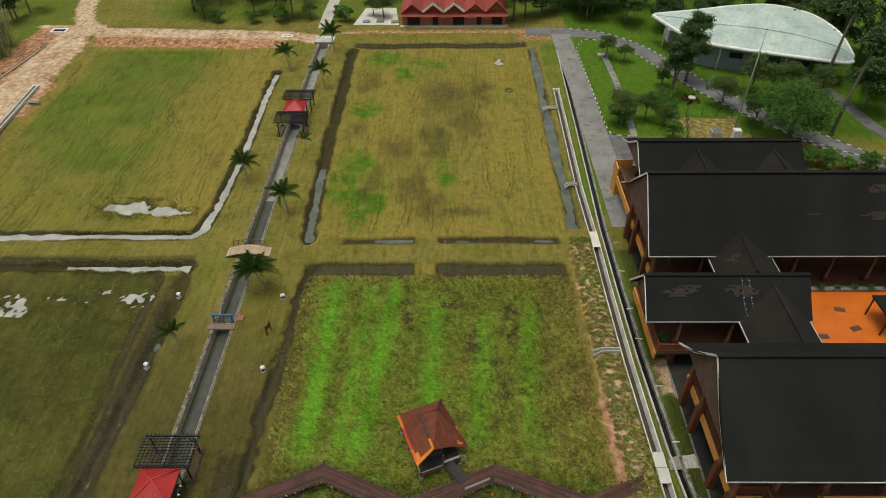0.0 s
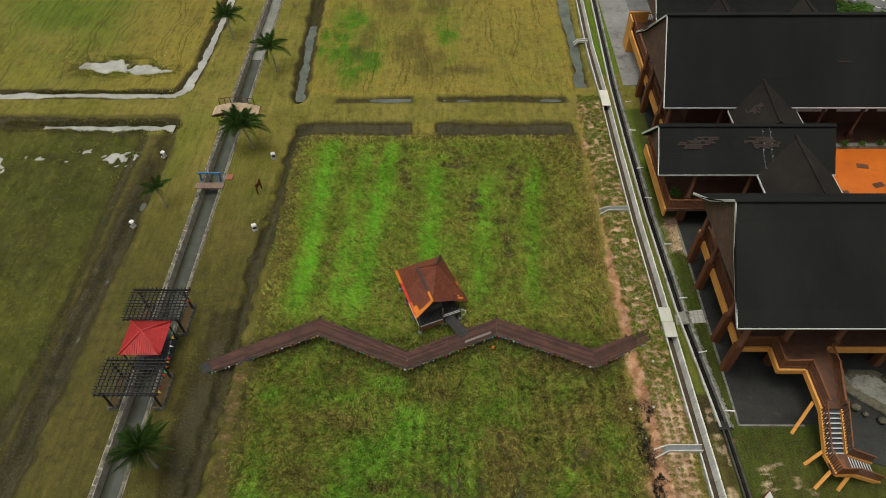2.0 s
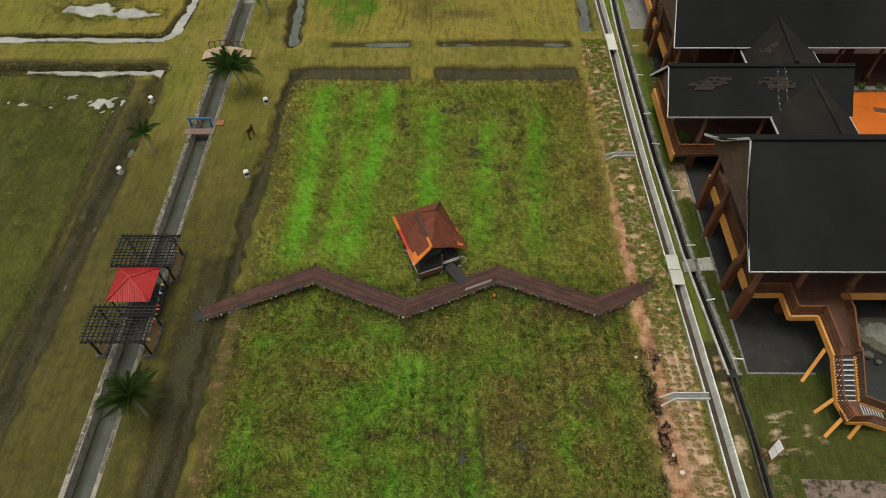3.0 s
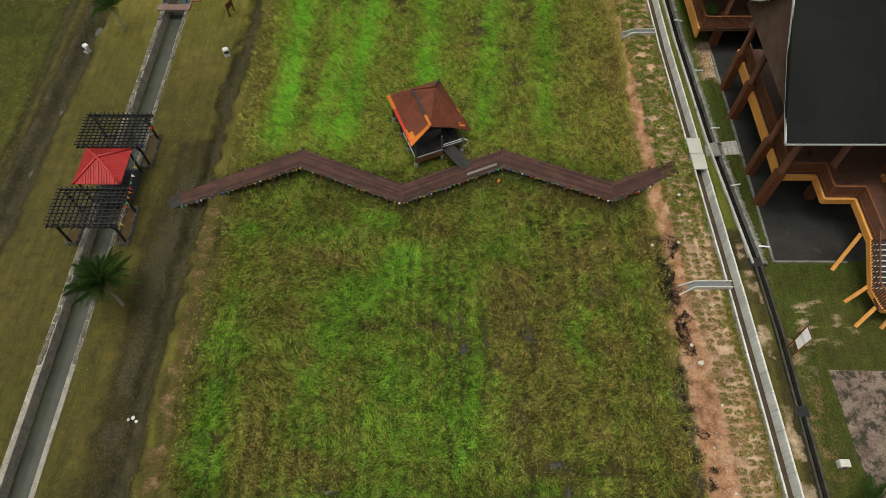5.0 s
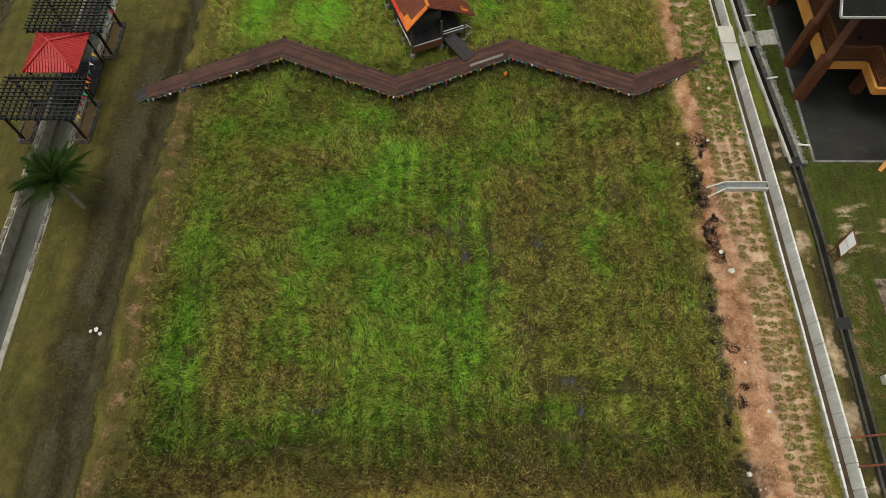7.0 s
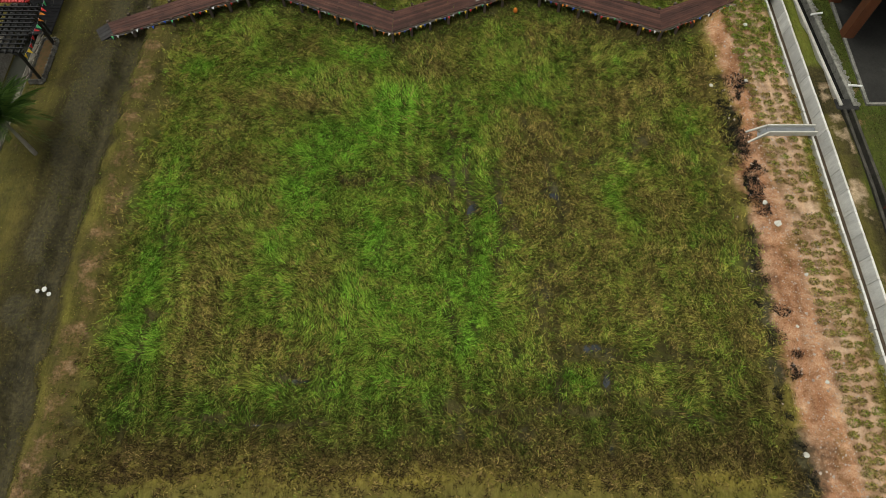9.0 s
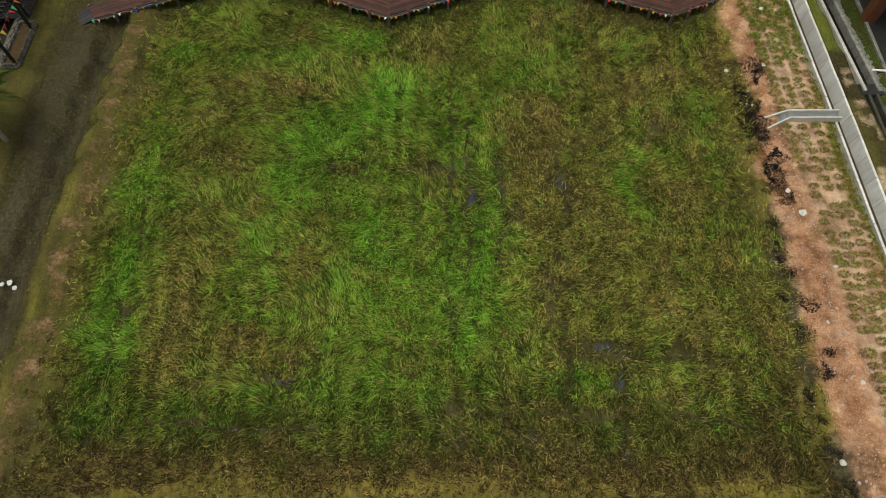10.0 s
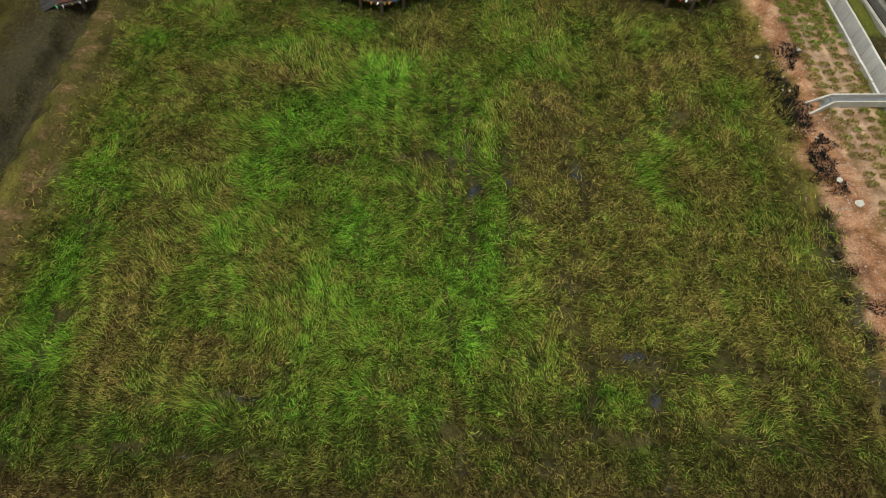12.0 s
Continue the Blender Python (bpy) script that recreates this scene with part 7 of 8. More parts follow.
def bamboo(x, y, seed):
    rr = random.Random(seed)
    g = thing("bamboo_clump", (x, y, 0.3), "clump of tall pale bare bamboo culms", "bamboo", "bamboo clumps")
    m = surface("pale_bamboo", (0.25, 0.24, 0.19), (0.5, 0.48, 0.4), 0.6, 3, 12, 0.1)
    for i in range(22):
        a, r = rr.uniform(0, math.tau), rr.uniform(0.1, 1.2)
        p = Vector((x + r * math.cos(a), y + r * math.sin(a), 0.2))
        h = rr.uniform(6.5, 10)
        t = p + Vector((math.cos(a) * rr.uniform(0.3, 1.8), math.sin(a) * rr.uniform(0.3, 1.8), h))
        part("culm", Shape().tube([p, p.lerp(t, 0.5) + Vector((0, 0, 0.3)), t], [0.06, 0.05, 0.02], 6), m, g, smooth=True)
    v, f = leaf_cloud([(0, 0, 8.5), (1.3, 0.5, 8), (-1.2, 0.8, 8.2), (0.3, -1.3, 7.6)], [1.3, 1.2, 1.2, 1.2], 900, 0.16, seed)
    me = bpy.data.meshes.new("leaves")
    me.from_pydata(v.tolist(), [], f.tolist())
    part("leaves", me, LEAF_OLIVE, g)


for i, (x, y) in enumerate(((-76.5, 106.5), (-77.5, 110.5), (-79.0, 103.5))):
    bamboo(x, y, 200 + i)


# ---- bridges, gates and fittings along the canal ----
def arch_bridge():
    b = thing("arched_footbridge", (-22.3, 55.5, 0), "small arched timber footbridge with pale boards over the canal", "bridge")
    x0, x1, n = -24.7, -19.9, 18
    pale = surface("pale_bridge_board", (0.34, 0.24, 0.15), (0.55, 0.42, 0.29), 0.8, 1.5, 18, 0.3, vary=0.3)
    arch = lambda x: 0.12 + 0.5 * (1 - ((x - (x0 + x1) / 2) / ((x1 - x0) / 2)) ** 2)
    for i in range(n):
        a, c = x0 + (x1 - x0) * i / n, x0 + (x1 - x0) * (i + 0.94) / n
        part("deck_board", Shape().sheet([(a, 54.8, arch(a)), (c, 54.8, arch(c)), (c, 56.3, arch(c)), (a, 56.3, arch(a))], 0.06), pale, b)
    for y in (54.78, 56.32):
        pts = [(x0 + (x1 - x0) * i / 8, y) for i in range(9)]
        part("side_beam", Shape().tube([(x, y, arch(x) - 0.06) for x, _ in pts], 0.07, 6), OLD_WOOD, b, smooth=True)
    y = 56.3
    for i in range(1, 8, 1):
        x = x0 + (x1 - x0) * i / 8
        part("rail_post", Shape().beam((x, y, arch(x)), (x, y, arch(x) + 0.7), 0.07, 0.07, (0, 1, 0)), PILLAR, b, bevel=0.008)
    part("handrail", Shape().tube([(x0 + (x1 - x0) * i / 8, y, arch(x0 + (x1 - x0) * i / 8) + 0.72) for i in range(1, 8)], 0.04, 7), PILLAR, b, smooth=True)


arch_bridge()


def sluice():
    g = thing("sluice_gate", (-22.4, 44.6, 0), "blue steel sluice gate on a concrete slab over the canal", "gate")
    part("slab", Shape().box(-23.75, 44.05, -0.08, -21.1, 44.75, 0.12), surface("red_brown_slab", (0.16, 0.1, 0.08), (0.28, 0.19, 0.15), 0.85), g, "red-brown slab", 0.02)
    for x in (-23.3, -21.5):
        part("upright", Shape().box(x - 0.06, 45.0, -0.5, x + 0.06, 45.14, 1.0), BLUE_PAINT, g, "", 0.01)
        part("stay", Shape().beam((x, 44.7, 0.1), (x, 45.05, 0.9), 0.06, 0.06), BLUE_PAINT, g)
    part("top_beam", Shape().box(-23.5, 44.98, 0.95, -21.3, 45.16, 1.1), BLUE_PAINT, g, "", 0.01)
    part("gate_plate", Shape().box(-23.2, 45.04, -1.0, -21.6, 45.1, -0.2), STEEL, g, "grey gate plate", 0.008)
    part("spindle", Shape().tube([(-22.4, 45.07, -0.3), (-22.4, 45.07, 1.35)], 0.035, 8), STEEL, g, smooth=True)
    part("side_block", Shape().box(-21.15, 45.2, -0.1, -20.5, 45.9, 0.12), BRICK, g, "red-brown paving block", 0.02)


sluice()


def floodlight():
    g = thing("ground_floodlight", (0, 0, 0), "small white floodlight housing on a concrete foot", "lamp", "bank floodlights")
    part("foot", Shape().box(-0.22, -0.22, -0.05, 0.22, 0.22, 0.12), CONCRETE, g, "concrete foot", 0.02)
    part("bracket", Shape().beam((-0.16, 0, 0.1), (-0.16, 0, 0.45), 0.03, 0.05).beam((0.16, 0, 0.1), (0.16, 0, 0.45), 0.03, 0.05), STEEL, g)
    h = Shape().box(-0.2, -0.16, 0.28, 0.2, 0.16, 0.62)
    h.v = [(p[0] * (1.15 if p[1] < 0 else 0.9), p[1] + (p[2] - 0.4) * 0.35, p[2]) for p in h.v]
    part("housing", h, WHITE_PAINT, g, "white housing", 0.03)
    part("lens", Shape().box(-0.18, -0.215, 0.33, 0.18, -0.2, 0.55), BLACK_STEEL, g, "dark glass", 0.004)
    return g


fl0 = floodlight()
fl0.matrix_basis = pose(-17.1, 38.9, 0, 0, 0, 25)
for x, y, a in ((-17.1, 48.3, 20), (-28.0, 39.3, -30), (-27.9, 48.5, -25)):
    copy_thing(fl0, pose(x, y, 0, 0, 0, a))

sg = thing("wooden_notice", (-17.6, 43.7, 0), "narrow brown wooden notice on two posts", "sign")
for d in (-0.35, 0.35):
    part("post", Shape().box(-17.66 + d * 0.3, 43.66 + d, -0.1, -17.54 + d * 0.3, 43.78 + d, 1.25), PILLAR, sg, "", 0.01)
part("panel", Shape().beam((-17.72, 43.3, 0.85), (-17.5, 44.1, 0.85), 0.04, 0.5), PILLAR, sg, "brown panel", 0.008)

# culvert and sumps by the earth road
cv = thing("culvert", (-22.3, 113.0, 0), "grey concrete culvert head over the canal", "culvert")
part("deck_slab", Shape().box(-24.0, 112.6, -0.2, -20.6, 115.5, 0.16), CONCRETE, cv, "", 0.03)
part("head_wall", Shape().box(-23.9, 112.3, -0.9, -20.7, 112.6, 0.3), OLD_CONCRETE, cv, "", 0.03)
part("guard_rail", Shape().tube([(-23.8, 112.45, 0.9), (-20.8, 112.45, 0.9)], 0.04, 7).tube([(-23.8, 112.45, 0.2), (-23.8, 112.45, 0.9)], 0.04, 7).tube([(-20.8, 112.45, 0.2), (-20.8, 112.45, 0.9)], 0.04, 7), STEEL, cv)


def sump(x, y, z, w):
    g = thing("drain_sump", (x, y, z), "square white concrete drain sump with dark opening", "sump", "drain sumps")
    part("rim", Shape().box(x - w, y - w * 0.6, z - 0.3, x + w, y - w * 0.4, z + 0.12).box(x - w, y + w * 0.4, z - 0.3, x + w, y + w * 0.6, z + 0.12).box(x - w, y - w * 0.4, z - 0.3, x - w * 0.75, y + w * 0.4, z + 0.12).box(x + w * 0.75, y - w * 0.4, z - 0.3, x + w, y + w * 0.4, z + 0.12), WHITE_PAINT, g, "white rim")
    part("pit", Shape().box(x - w * 0.75, y - w * 0.4, z - 0.3, x + w * 0.75, y + w * 0.4, z + 0.02), DARK_GAP, g, "dark pit")


sump(-29.2, 115.1, 0.35, 1.0), sump(-71.8, 117.6, 0.5, 1.5)
lc = thing("roadside_channel", (-64.5, 85, 0.5), "pale concrete channel beside the earth road", "drain")
for o in (-0.35, 0.35):
    part("channel_wall", Shape().beam((-63.9 + o, 76.0, 0.5), (-65.3 + o, 95.2, 0.5), 0.16, 0.4), PALE_CONCRETE, lc, "", 0.02)
part("channel_end", Shape().box(-65.9, 95.1, 0.3, -64.8, 95.4, 0.72), PALE_CONCRETE, lc, "", 0.02)
part("channel_bed", Shape().beam((-63.9, 76.0, 0.4), (-65.3, 95.2, 0.4), 0.6, 0.08), OLD_CONCRETE, lc)
chute(-64.4, -62.4, 90.3, 0.0).location.z = 0.3
tb = thing("trench_shoring", (-72, 100, 0.5), "row of short rusty boards shoring an earth trench", "shoring")
for i in range(22):
    y = 92 + i * 0.85
    x = -73.3 + (y - 92) * 0.13
    part("board", Shape().box(x - 0.06, y, 0.2, x + 0.06, y + 0.5, 0.95 + random.uniform(-0.1, 0.15)), surface("rusty_board", (0.12, 0.06, 0.03), (0.26, 0.13, 0.06), 0.9) if i == 0 else bpy.data.materials["rusty_board"], tb, "", 0.01)
part("rail", Shape().beam((-73.1, 91.5, 0.75), (-70.8, 111, 0.75), 0.12, 0.12), PALE_CONCRETE, tb, "pale edge beam")


# ---- stairs, notice board and garden of the south hall ----
def hall_stairs():
    g = thing("outdoor_stairs", (25, 18, 0), "turned outdoor stairs with dark treads and pale nosings", "stairs")
    x0, x1 = 24.6, 25.72
    top, rise, run, n = 2.85, 0.165, 0.27, 9
    dark = surface("dark_tread", (0.02, 0.022, 0.028), (0.05, 0.05, 0.058), 0.7)
    for i in range(n):
        z, y = top - rise * (i + 1), 20.5 - run * (i + 1)
        part("tread", Shape().box(x0, y, z - 0.07, x1, y + run + 0.02, z), dark, g, "", 0.006)
        part("nosing", Shape().box(x0, y - 0.015, z - 0.02, x1, y + 0.06, z + 0.008), WHITE_TRIM, g, "pale nosing")
    zl = top - rise * n
    ye = 20.5 - run * n
    part("landing", Shape().box(x0 - 0.1, ye - 1.35, zl - 0.2, x1 + 0.1, ye, zl - 0.004), DECK_BROWN, g, "landing", 0.01)
    part("landing_mat", Shape().box(x0 + 0.3, ye - 1.0, zl, x1 - 0.2, ye - 0.4, zl + 0.02), RAIL_BROWN, g, "brown mat")
    for i in range(8):
        z, x = zl - rise * (i + 1), x1 + run * i
        part("tread", Shape().box(x, ye - 1.3, max(z, 0) - 0.07, x + run + 0.02, ye - 0.15, max(z, 0.02)), dark, g, "", 0.006)
        part("nosing", Shape().box(x + run - 0.05, ye - 1.3, max(z, 0.02) - 0.02, x + run + 0.015, ye - 0.15, max(z, 0.02) + 0.008), WHITE_TRIM, g, "pale nosing")
    for x in (x0 - 0.12, x1 + 0.12):
        part("string", Shape().beam((x, 20.55, top - 0.2), (x, ye, zl - 0.1), 0.14, 0.4), OCHRE, g, "ochre stair string", 0.01)
        part("handrail", Shape().beam((x, 20.55, top + 0.95), (x, ye, zl + 0.95), 0.09, 0.07), RAIL_BROWN, g, "brown handrail", 0.008)
        for i in range(1, 15):
            t = i / 15
            y, z = 20.55 + (ye - 20.55) * t, top + (zl - top) * t
            part("baluster", Shape().box(x - 0.025, y - 0.025, z, x + 0.025, y + 0.025, z + 0.93), RAIL_BROWN, g)
    for a, b in (((x0 - 0.15, ye), (x0 + 0.1, ye - 1.35)), ((x0 + 0.1, ye - 1.38), (x1 + 0.1, ye - 1.38)), ):
        part("handrail", Shape().beam((*a, zl + 0.95), (*b, zl + 0.95), 0.09, 0.07), RAIL_BROWN, g, "brown handrail", 0.008)
        part("landing_beam", Shape().beam((*a, zl - 0.15), (*b, zl - 0.15), 0.12, 0.35), OCHRE, g, "ochre beam", 0.01)
        for i in range(9):
            t = i / 9
            x, y = a[0] + (b[0] - a[0]) * t, a[1] + (b[1] - a[1]) * t
            part("baluster", Shape().box(x - 0.025, y - 0.025, zl, x + 0.025, y + 0.025, zl + 0.93), RAIL_BROWN, g)
    for y in (ye - 1.38, ye - 0.1):
        part("lower_handrail", Shape().beam((x1 + 0.1, y, zl + 0.95), (x1 + 2.3, y, 0.95), 0.09, 0.07), RAIL_BROWN, g, "brown handrail", 0.008)
        part("lower_string", Shape().beam((x1 + 0.1, y, zl - 0.15), (x1 + 2.3, y, -0.05), 0.12, 0.36), OCHRE, g, "ochre stair string", 0.01)
        for i in range(14):
            t = i / 14
            x, z = x1 + 0.1 + 2.2 * t, zl * (1 - t)
            part("baluster", Shape().box(x - 0.025, y - 0.025, z, x + 0.025, y + 0.025, z + 0.93), RAIL_BROWN, g)
    for (a, b) in (((23.55, 20.1, -0.05), (24.5, 21.3, 2.2)), ((23.65, 17.9, -0.05), (24.5, 18.3, 1.2)), ((23.75, 16.3, -0.05), (24.55, 17.0, 1.1)), ((25.2, 16.2, -0.05), (25.7, 16.8, 1.1))):
        part("raking_prop", Shape().beam(a, b, 0.22, 0.22), OCHRE, g, "ochre raking prop", 0.02)


hall_stairs()


def notice_board():
    g = thing("notice_board", (19.9, 15.0, 0), "leaning white double notice board on rusty legs", "notice board")
    a, b, c, d = Vector((19.63, 14.53, 0.55)), Vector((20.67, 15.27, 0.55)), Vector((20.2, 15.72, 1.25)), Vector((19.23, 14.85, 1.25))
    for p in (a, b, c, d):
        part("leg", Shape().beam((p.x, p.y, -0.1), (p.x, p.y, p.z), 0.05, 0.05, (0, 1, 0)), RUST_TILE, g, "", 0.006)
    for t0, t1 in ((0.03, 0.485), (0.515, 0.97)):
        part("panel", Shape().sheet([a.lerp(b, t0), a.lerp(b, t1), d.lerp(c, t1), d.lerp(c, t0)], 0.03), WHITE_PAINT, g, "white panel")
    for p, q in ((a, b), (d, c), (a, d), (b, c)):
        part("frame_rail", Shape().beam(p, q, 0.055, 0.05), RUST_TILE, g, "rusty frame", 0.006)


notice_board()
ac = thing("outdoor_unit", (20.5, 8.4, 0), "weathered cream fan unit lying on the grass", "fan unit")
part("case", Shape().box(20.2, 8.2, -0.02, 20.75, 8.6, 0.4), PALE_CONCRETE, ac, "cream case", 0.03)
part("fan_guard", Shape().tube([(20.5, 8.195, 0.2), (20.5, 8.185, 0.2)], 0.14, 16), BLACK_STEEL, ac, "dark round fan guard")
for y, z in ((5.75, 0.2), (4.5, 0.2)):
    solid("rust_bar", Shape().beam((18.0, y, z), (19.6, y + 0.15, z + 0.1), 0.09, 0.09), RUST_TILE, "rusty steel bar laid across the drain", "bar", bevel=0.01)
palm(20.6, 6.2, 0.9, 0.7, (0.1, 0.1), 90, "low young palm on the lawn", 12)


def rock_garden():
    g = thing("rock_pond", (29.5, 23.4, 0), "mossy stone pond with boulder rim beside the terrace", "pond")
    rr = random.Random(8)
    m = surface("mossy_boulder", (0.05, 0.045, 0.03), (0.17, 0.15, 0.11), 0.9, 1.5, 10, 0.5, (0.05, 0.06, 0.03), (0.5, 0.65))
    part("basin", Shape().slab([(27.8, 25.0), (28.2, 23.2), (30.5, 21.2), (34, 19.5), (35, 21), (33, 23.4), (31, 24.9)], -0.05, 0.35), m, g, "raised mossy basin", 0.08)
    part("basin_water", Shape().slab([(28.5, 24.5), (28.9, 23.4), (30.8, 21.9), (33.6, 20.4), (34.2, 21.0), (32.6, 22.9), (30.7, 24.4)], 0.33, 0.37), OLD_CONCRETE, g, "silted mossy pond bed")
    for i in range(26):
        t = i / 26 * math.tau
        x, y = 31.0 + 3.6 * math.cos(t) + 0.2 * rr.random(), 22.3 - 1.2 * math.cos(t) + 1.9 * math.sin(t)
        r = rr.uniform(0.2, 0.42)
        part("boulder", Shape().tube([(x, y, 0.1), (x + 0.05, y, 0.1 + r * 0.7), (x, y + 0.05, 0.1 + r * 1.25)], [r, r * 1.05, r * 0.45], 8), m, g, smooth=True)


rock_garden()


# ---- courtyard ----
for x, y, a in ((33.6, 44.9, 0.2), (36.8, 44.0, -0.2), (37.2, 41.6, 0.3), (33.8, 40.6, 0.1)):
    c, q = math.cos(a), math.sin(a)
    solid("floor_mat", Shape().slab([(x + c * i * 0.5 - q * j * 0.28, y + q * i * 0.5 + c * j * 0.28) for i, j in ((-1, -1), (1, -1), (1, 1), (-1, 1))], 2.84, 2.86), DECK_BROWN, "brown lozenge mat on the orange court", "mat", group="court mats")
pl2 = thing("court_planter", (36, 46.6, 2.84), "low dark planter with green shrubs along the court", "planter")
part("trough", Shape().box(32.0, 46.35, 2.8, 52, 46.85, 3.15), OLD_CONCRETE, pl2, "dark trough", 0.02)
for i in range(12):
    x = 32.8 + i * 1.6
    v, f = leaf_cloud([(x - 36, 0, 0.45)], [0.38], 120, 0.09, 300 + i)
    me = bpy.data.meshes.new("shrub")
    me.from_pydata(v.tolist(), [], f.tolist())
    part("shrub", me, LEAF_BRIGHT, pl2)
cn = thing("court_canopy", (40.5, 42, 2.84), "small black flat canopy on posts in the court", "canopy")
part("top", Shape().box(38.7, 40.6, 5.0, 42.5, 43.6, 5.15), ROOF_BLACK, cn, "", 0.02)
for x in (38.9, 42.3):
    for y in (40.8, 43.4):
        part("post", Shape().box(x - 0.06, y - 0.06, 2.84, x + 0.06, y + 0.06, 5.0), BLACK_STEEL, cn, "", 0.008)
# flowering shrub on the link deck
v, f = leaf_cloud([(0, 0, 0.55), (0.2, 0.1, 0.4)], [0.5, 0.4], 420, 0.09, 410)
me = bpy.data.meshes.new("deck_shrub")
me.from_pydata(v.tolist(), [], f.tolist())
me.materials.append(LEAF_BRIGHT)
ds = tagged(new("deck_shrub", me), "yellow-green potted shrub on the link deck", "shrub")
ds.location = (19.3, 40.6, 2.35)

# a loop of festoon lights slung over the link roof
for k, x in enumerate((25.9, 26.5)):
    fs = thing("festoon_string", (x, 43, 6.9), "thin cord of small lamps slung over the black roof", "light string", "festoon strings")
    pts = [(x + 0.05 * math.sin(i) - 0.03 * i * (0.4 if k else 1.0), 43.5 - i * 0.5, 6.75 + (43.5 - i * 0.5 - 41.3) * 0.436 + 0.06) for i in range(9)]
    pts += [(pts[-1][0] - 0.1 * i, pts[-1][1] - 0.45 * i, 6.0 - 0.05 * i * i) for i in range(1, 7)]
    part("cord", Shape().tube(pts, 0.008, 5), CORD, fs)
    for p in resample(pts, 0.5):
        part("bulb", Shape().tube([(p[0], p[1], p[2] + 0.02), (p[0] + 0.08, p[1], p[2] + 0.03)], [0.018, 0.024], 6), WHITE_PAINT, fs)


# ---- far buildings ----
def shop_row():
    g = thing("brick_shop_row", (1, 121, 0), "row of small brick shops with red gabled tile roofs", "building")
    x0, x1, y0, y1, h = -8.7, 10.6, 120.4, 125.5, 2.7
    part("wall", Shape().box(x0, y0, -0.1, x1, y1, h), BRICK, g, "orange brick wall", 0.02)
    part("plinth", Shape().box(x0 - 0.4, y0 - 1.0, -0.1, x1 + 0.4, y0 - 0.004, 0.18), CONCRETE, g, "concrete plinth", 0.02)
    for x, w in ((-7.7, 2.3), (-3.0, 1.0), (0.8, 2.0), (5.2, 0.8), (8.0, 1.9)):
        part("shutter", Shape().box(x - 0.05, y0 - 0.06, 0.1, x + w, y0 - 0.003, 2.2), DARK_GAP, g, "dark doorway shutter", 0.01)
    for x, w in ((-5.0, 1.6), (-1.8, 2.3), (3.0, 2.0), (6.2, 1.5)):
        part("window_band", Shape().box(x, y0 - 0.05, 1.5, x + w, y0 - 0.003, 2.1), PALE_CONCRETE, g, "pale ventilation band", 0.01)
    w = (x1 - x0) / 5
    tile = surface("weathered_red_tile", (0.2, 0.035, 0.03), (0.38, 0.08, 0.06), 0.8, 0.8, 8, 0.3, (0.42, 0.33, 0.3), (0.66, 0.85))
    part("awning", Shape().sheet([(x0 - 0.3, y0 - 1.3, 2.15), (x1 + 0.3, y0 - 1.3, 2.15), (x1 + 0.3, y0, 2.9), (x0 - 0.3, y0, 2.9)], 0.1), tile, g, "red tiled awning")
    for i in range(5):
        a, b = x0 + w * i, x0 + w * (i + 1)
        m, zt = (a + b) / 2, 4.3 + (0.5 if i == 4 else 0)
        for s0, s1, nm in ((a - 0.1, m, "west_slope"), (b + 0.1, m, "east_slope")):
            part("roof_" + nm, Shape().sheet([(s0, y0 - 0.9, 2.75), (s1, y0 - 0.9, zt), (s1, y1 + 0.6, zt), (s0, y1 + 0.6, 2.75)], 0.12), tile, g)
        part("gable", Shape().add([(a + 0.1, y0 - 0.05, 2.7), (b - 0.1, y0 - 0.05, 2.7), (m, y0 - 0.05, zt - 0.15), (a + 0.1, y0 + 0.1, 2.7), (b - 0.1, y0 + 0.1, 2.7), (m, y0 + 0.1, zt - 0.15)], [(0, 1, 2), (5, 4, 3), (0, 3, 4, 1), (1, 4, 5, 2), (2, 5, 3, 0)]), BRICK if i in (3, 4) else tile, g)
        if i in (1, 2):
            part("barge_board", Shape().beam((a, y0 - 0.95, 2.9), (m, y0 - 0.95, zt + 0.12), 0.1, 0.4).beam((m, y0 - 0.95, zt + 0.12), (b, y0 - 0.95, 2.9), 0.1, 0.4), WHITE_PAINT, g, "white barge boards")


shop_row()
solid("shop_yard", Shape().slab([(-18.0, 120.9), (-9.4, 120.8), (-10.4, 129.5), (-16.4, 129.5)], -0.05, 0.04), PALE_CONCRETE, "pale concrete yard beside the shops", "pavement", "structure", bevel=0.01)
solid("far_lane", strip_of([(-23.3, 119.5), (-23.4, 126), (-23.0, 140)], 2.2, -0.05, 0.045)[0], CONCRETE, "pale concrete lane running away from the canal", "path", "structure")
for x, y in ((-15.6, 122.2), (-13.0, 122.4), (-10.2, 122.0)):
    solid("tree_kerb", Shape().box(x - 0.7, y - 0.5, 0.0, x + 0.7, y + 0.5, 0.3), OLD_CONCRETE, "low square tree kerb in the yard", "kerb", group="tree kerbs", bevel=0.03)


def smooth_run(knots, count):
    """Evenly spread points on a smooth curve through a few knots."""
    k = [Vector(p) for p in knots]
    out = []
    for i in range(count + 1):
        u = i / count * (len(k) - 1)
        j = min(len(k) - 2, int(u))
        t = u - j
        p0, p1, p2, p3 = k[max(0, j - 1)], k[j], k[j + 1], k[min(len(k) - 1, j + 2)]
        out.append(0.5 * (2 * p1 + (p2 - p0) * t + (2 * p0 - 5 * p1 + 4 * p2 - p3) * t * t + (3 * p1 - p0 - 3 * p2 + p3) * t ** 3))
    return out


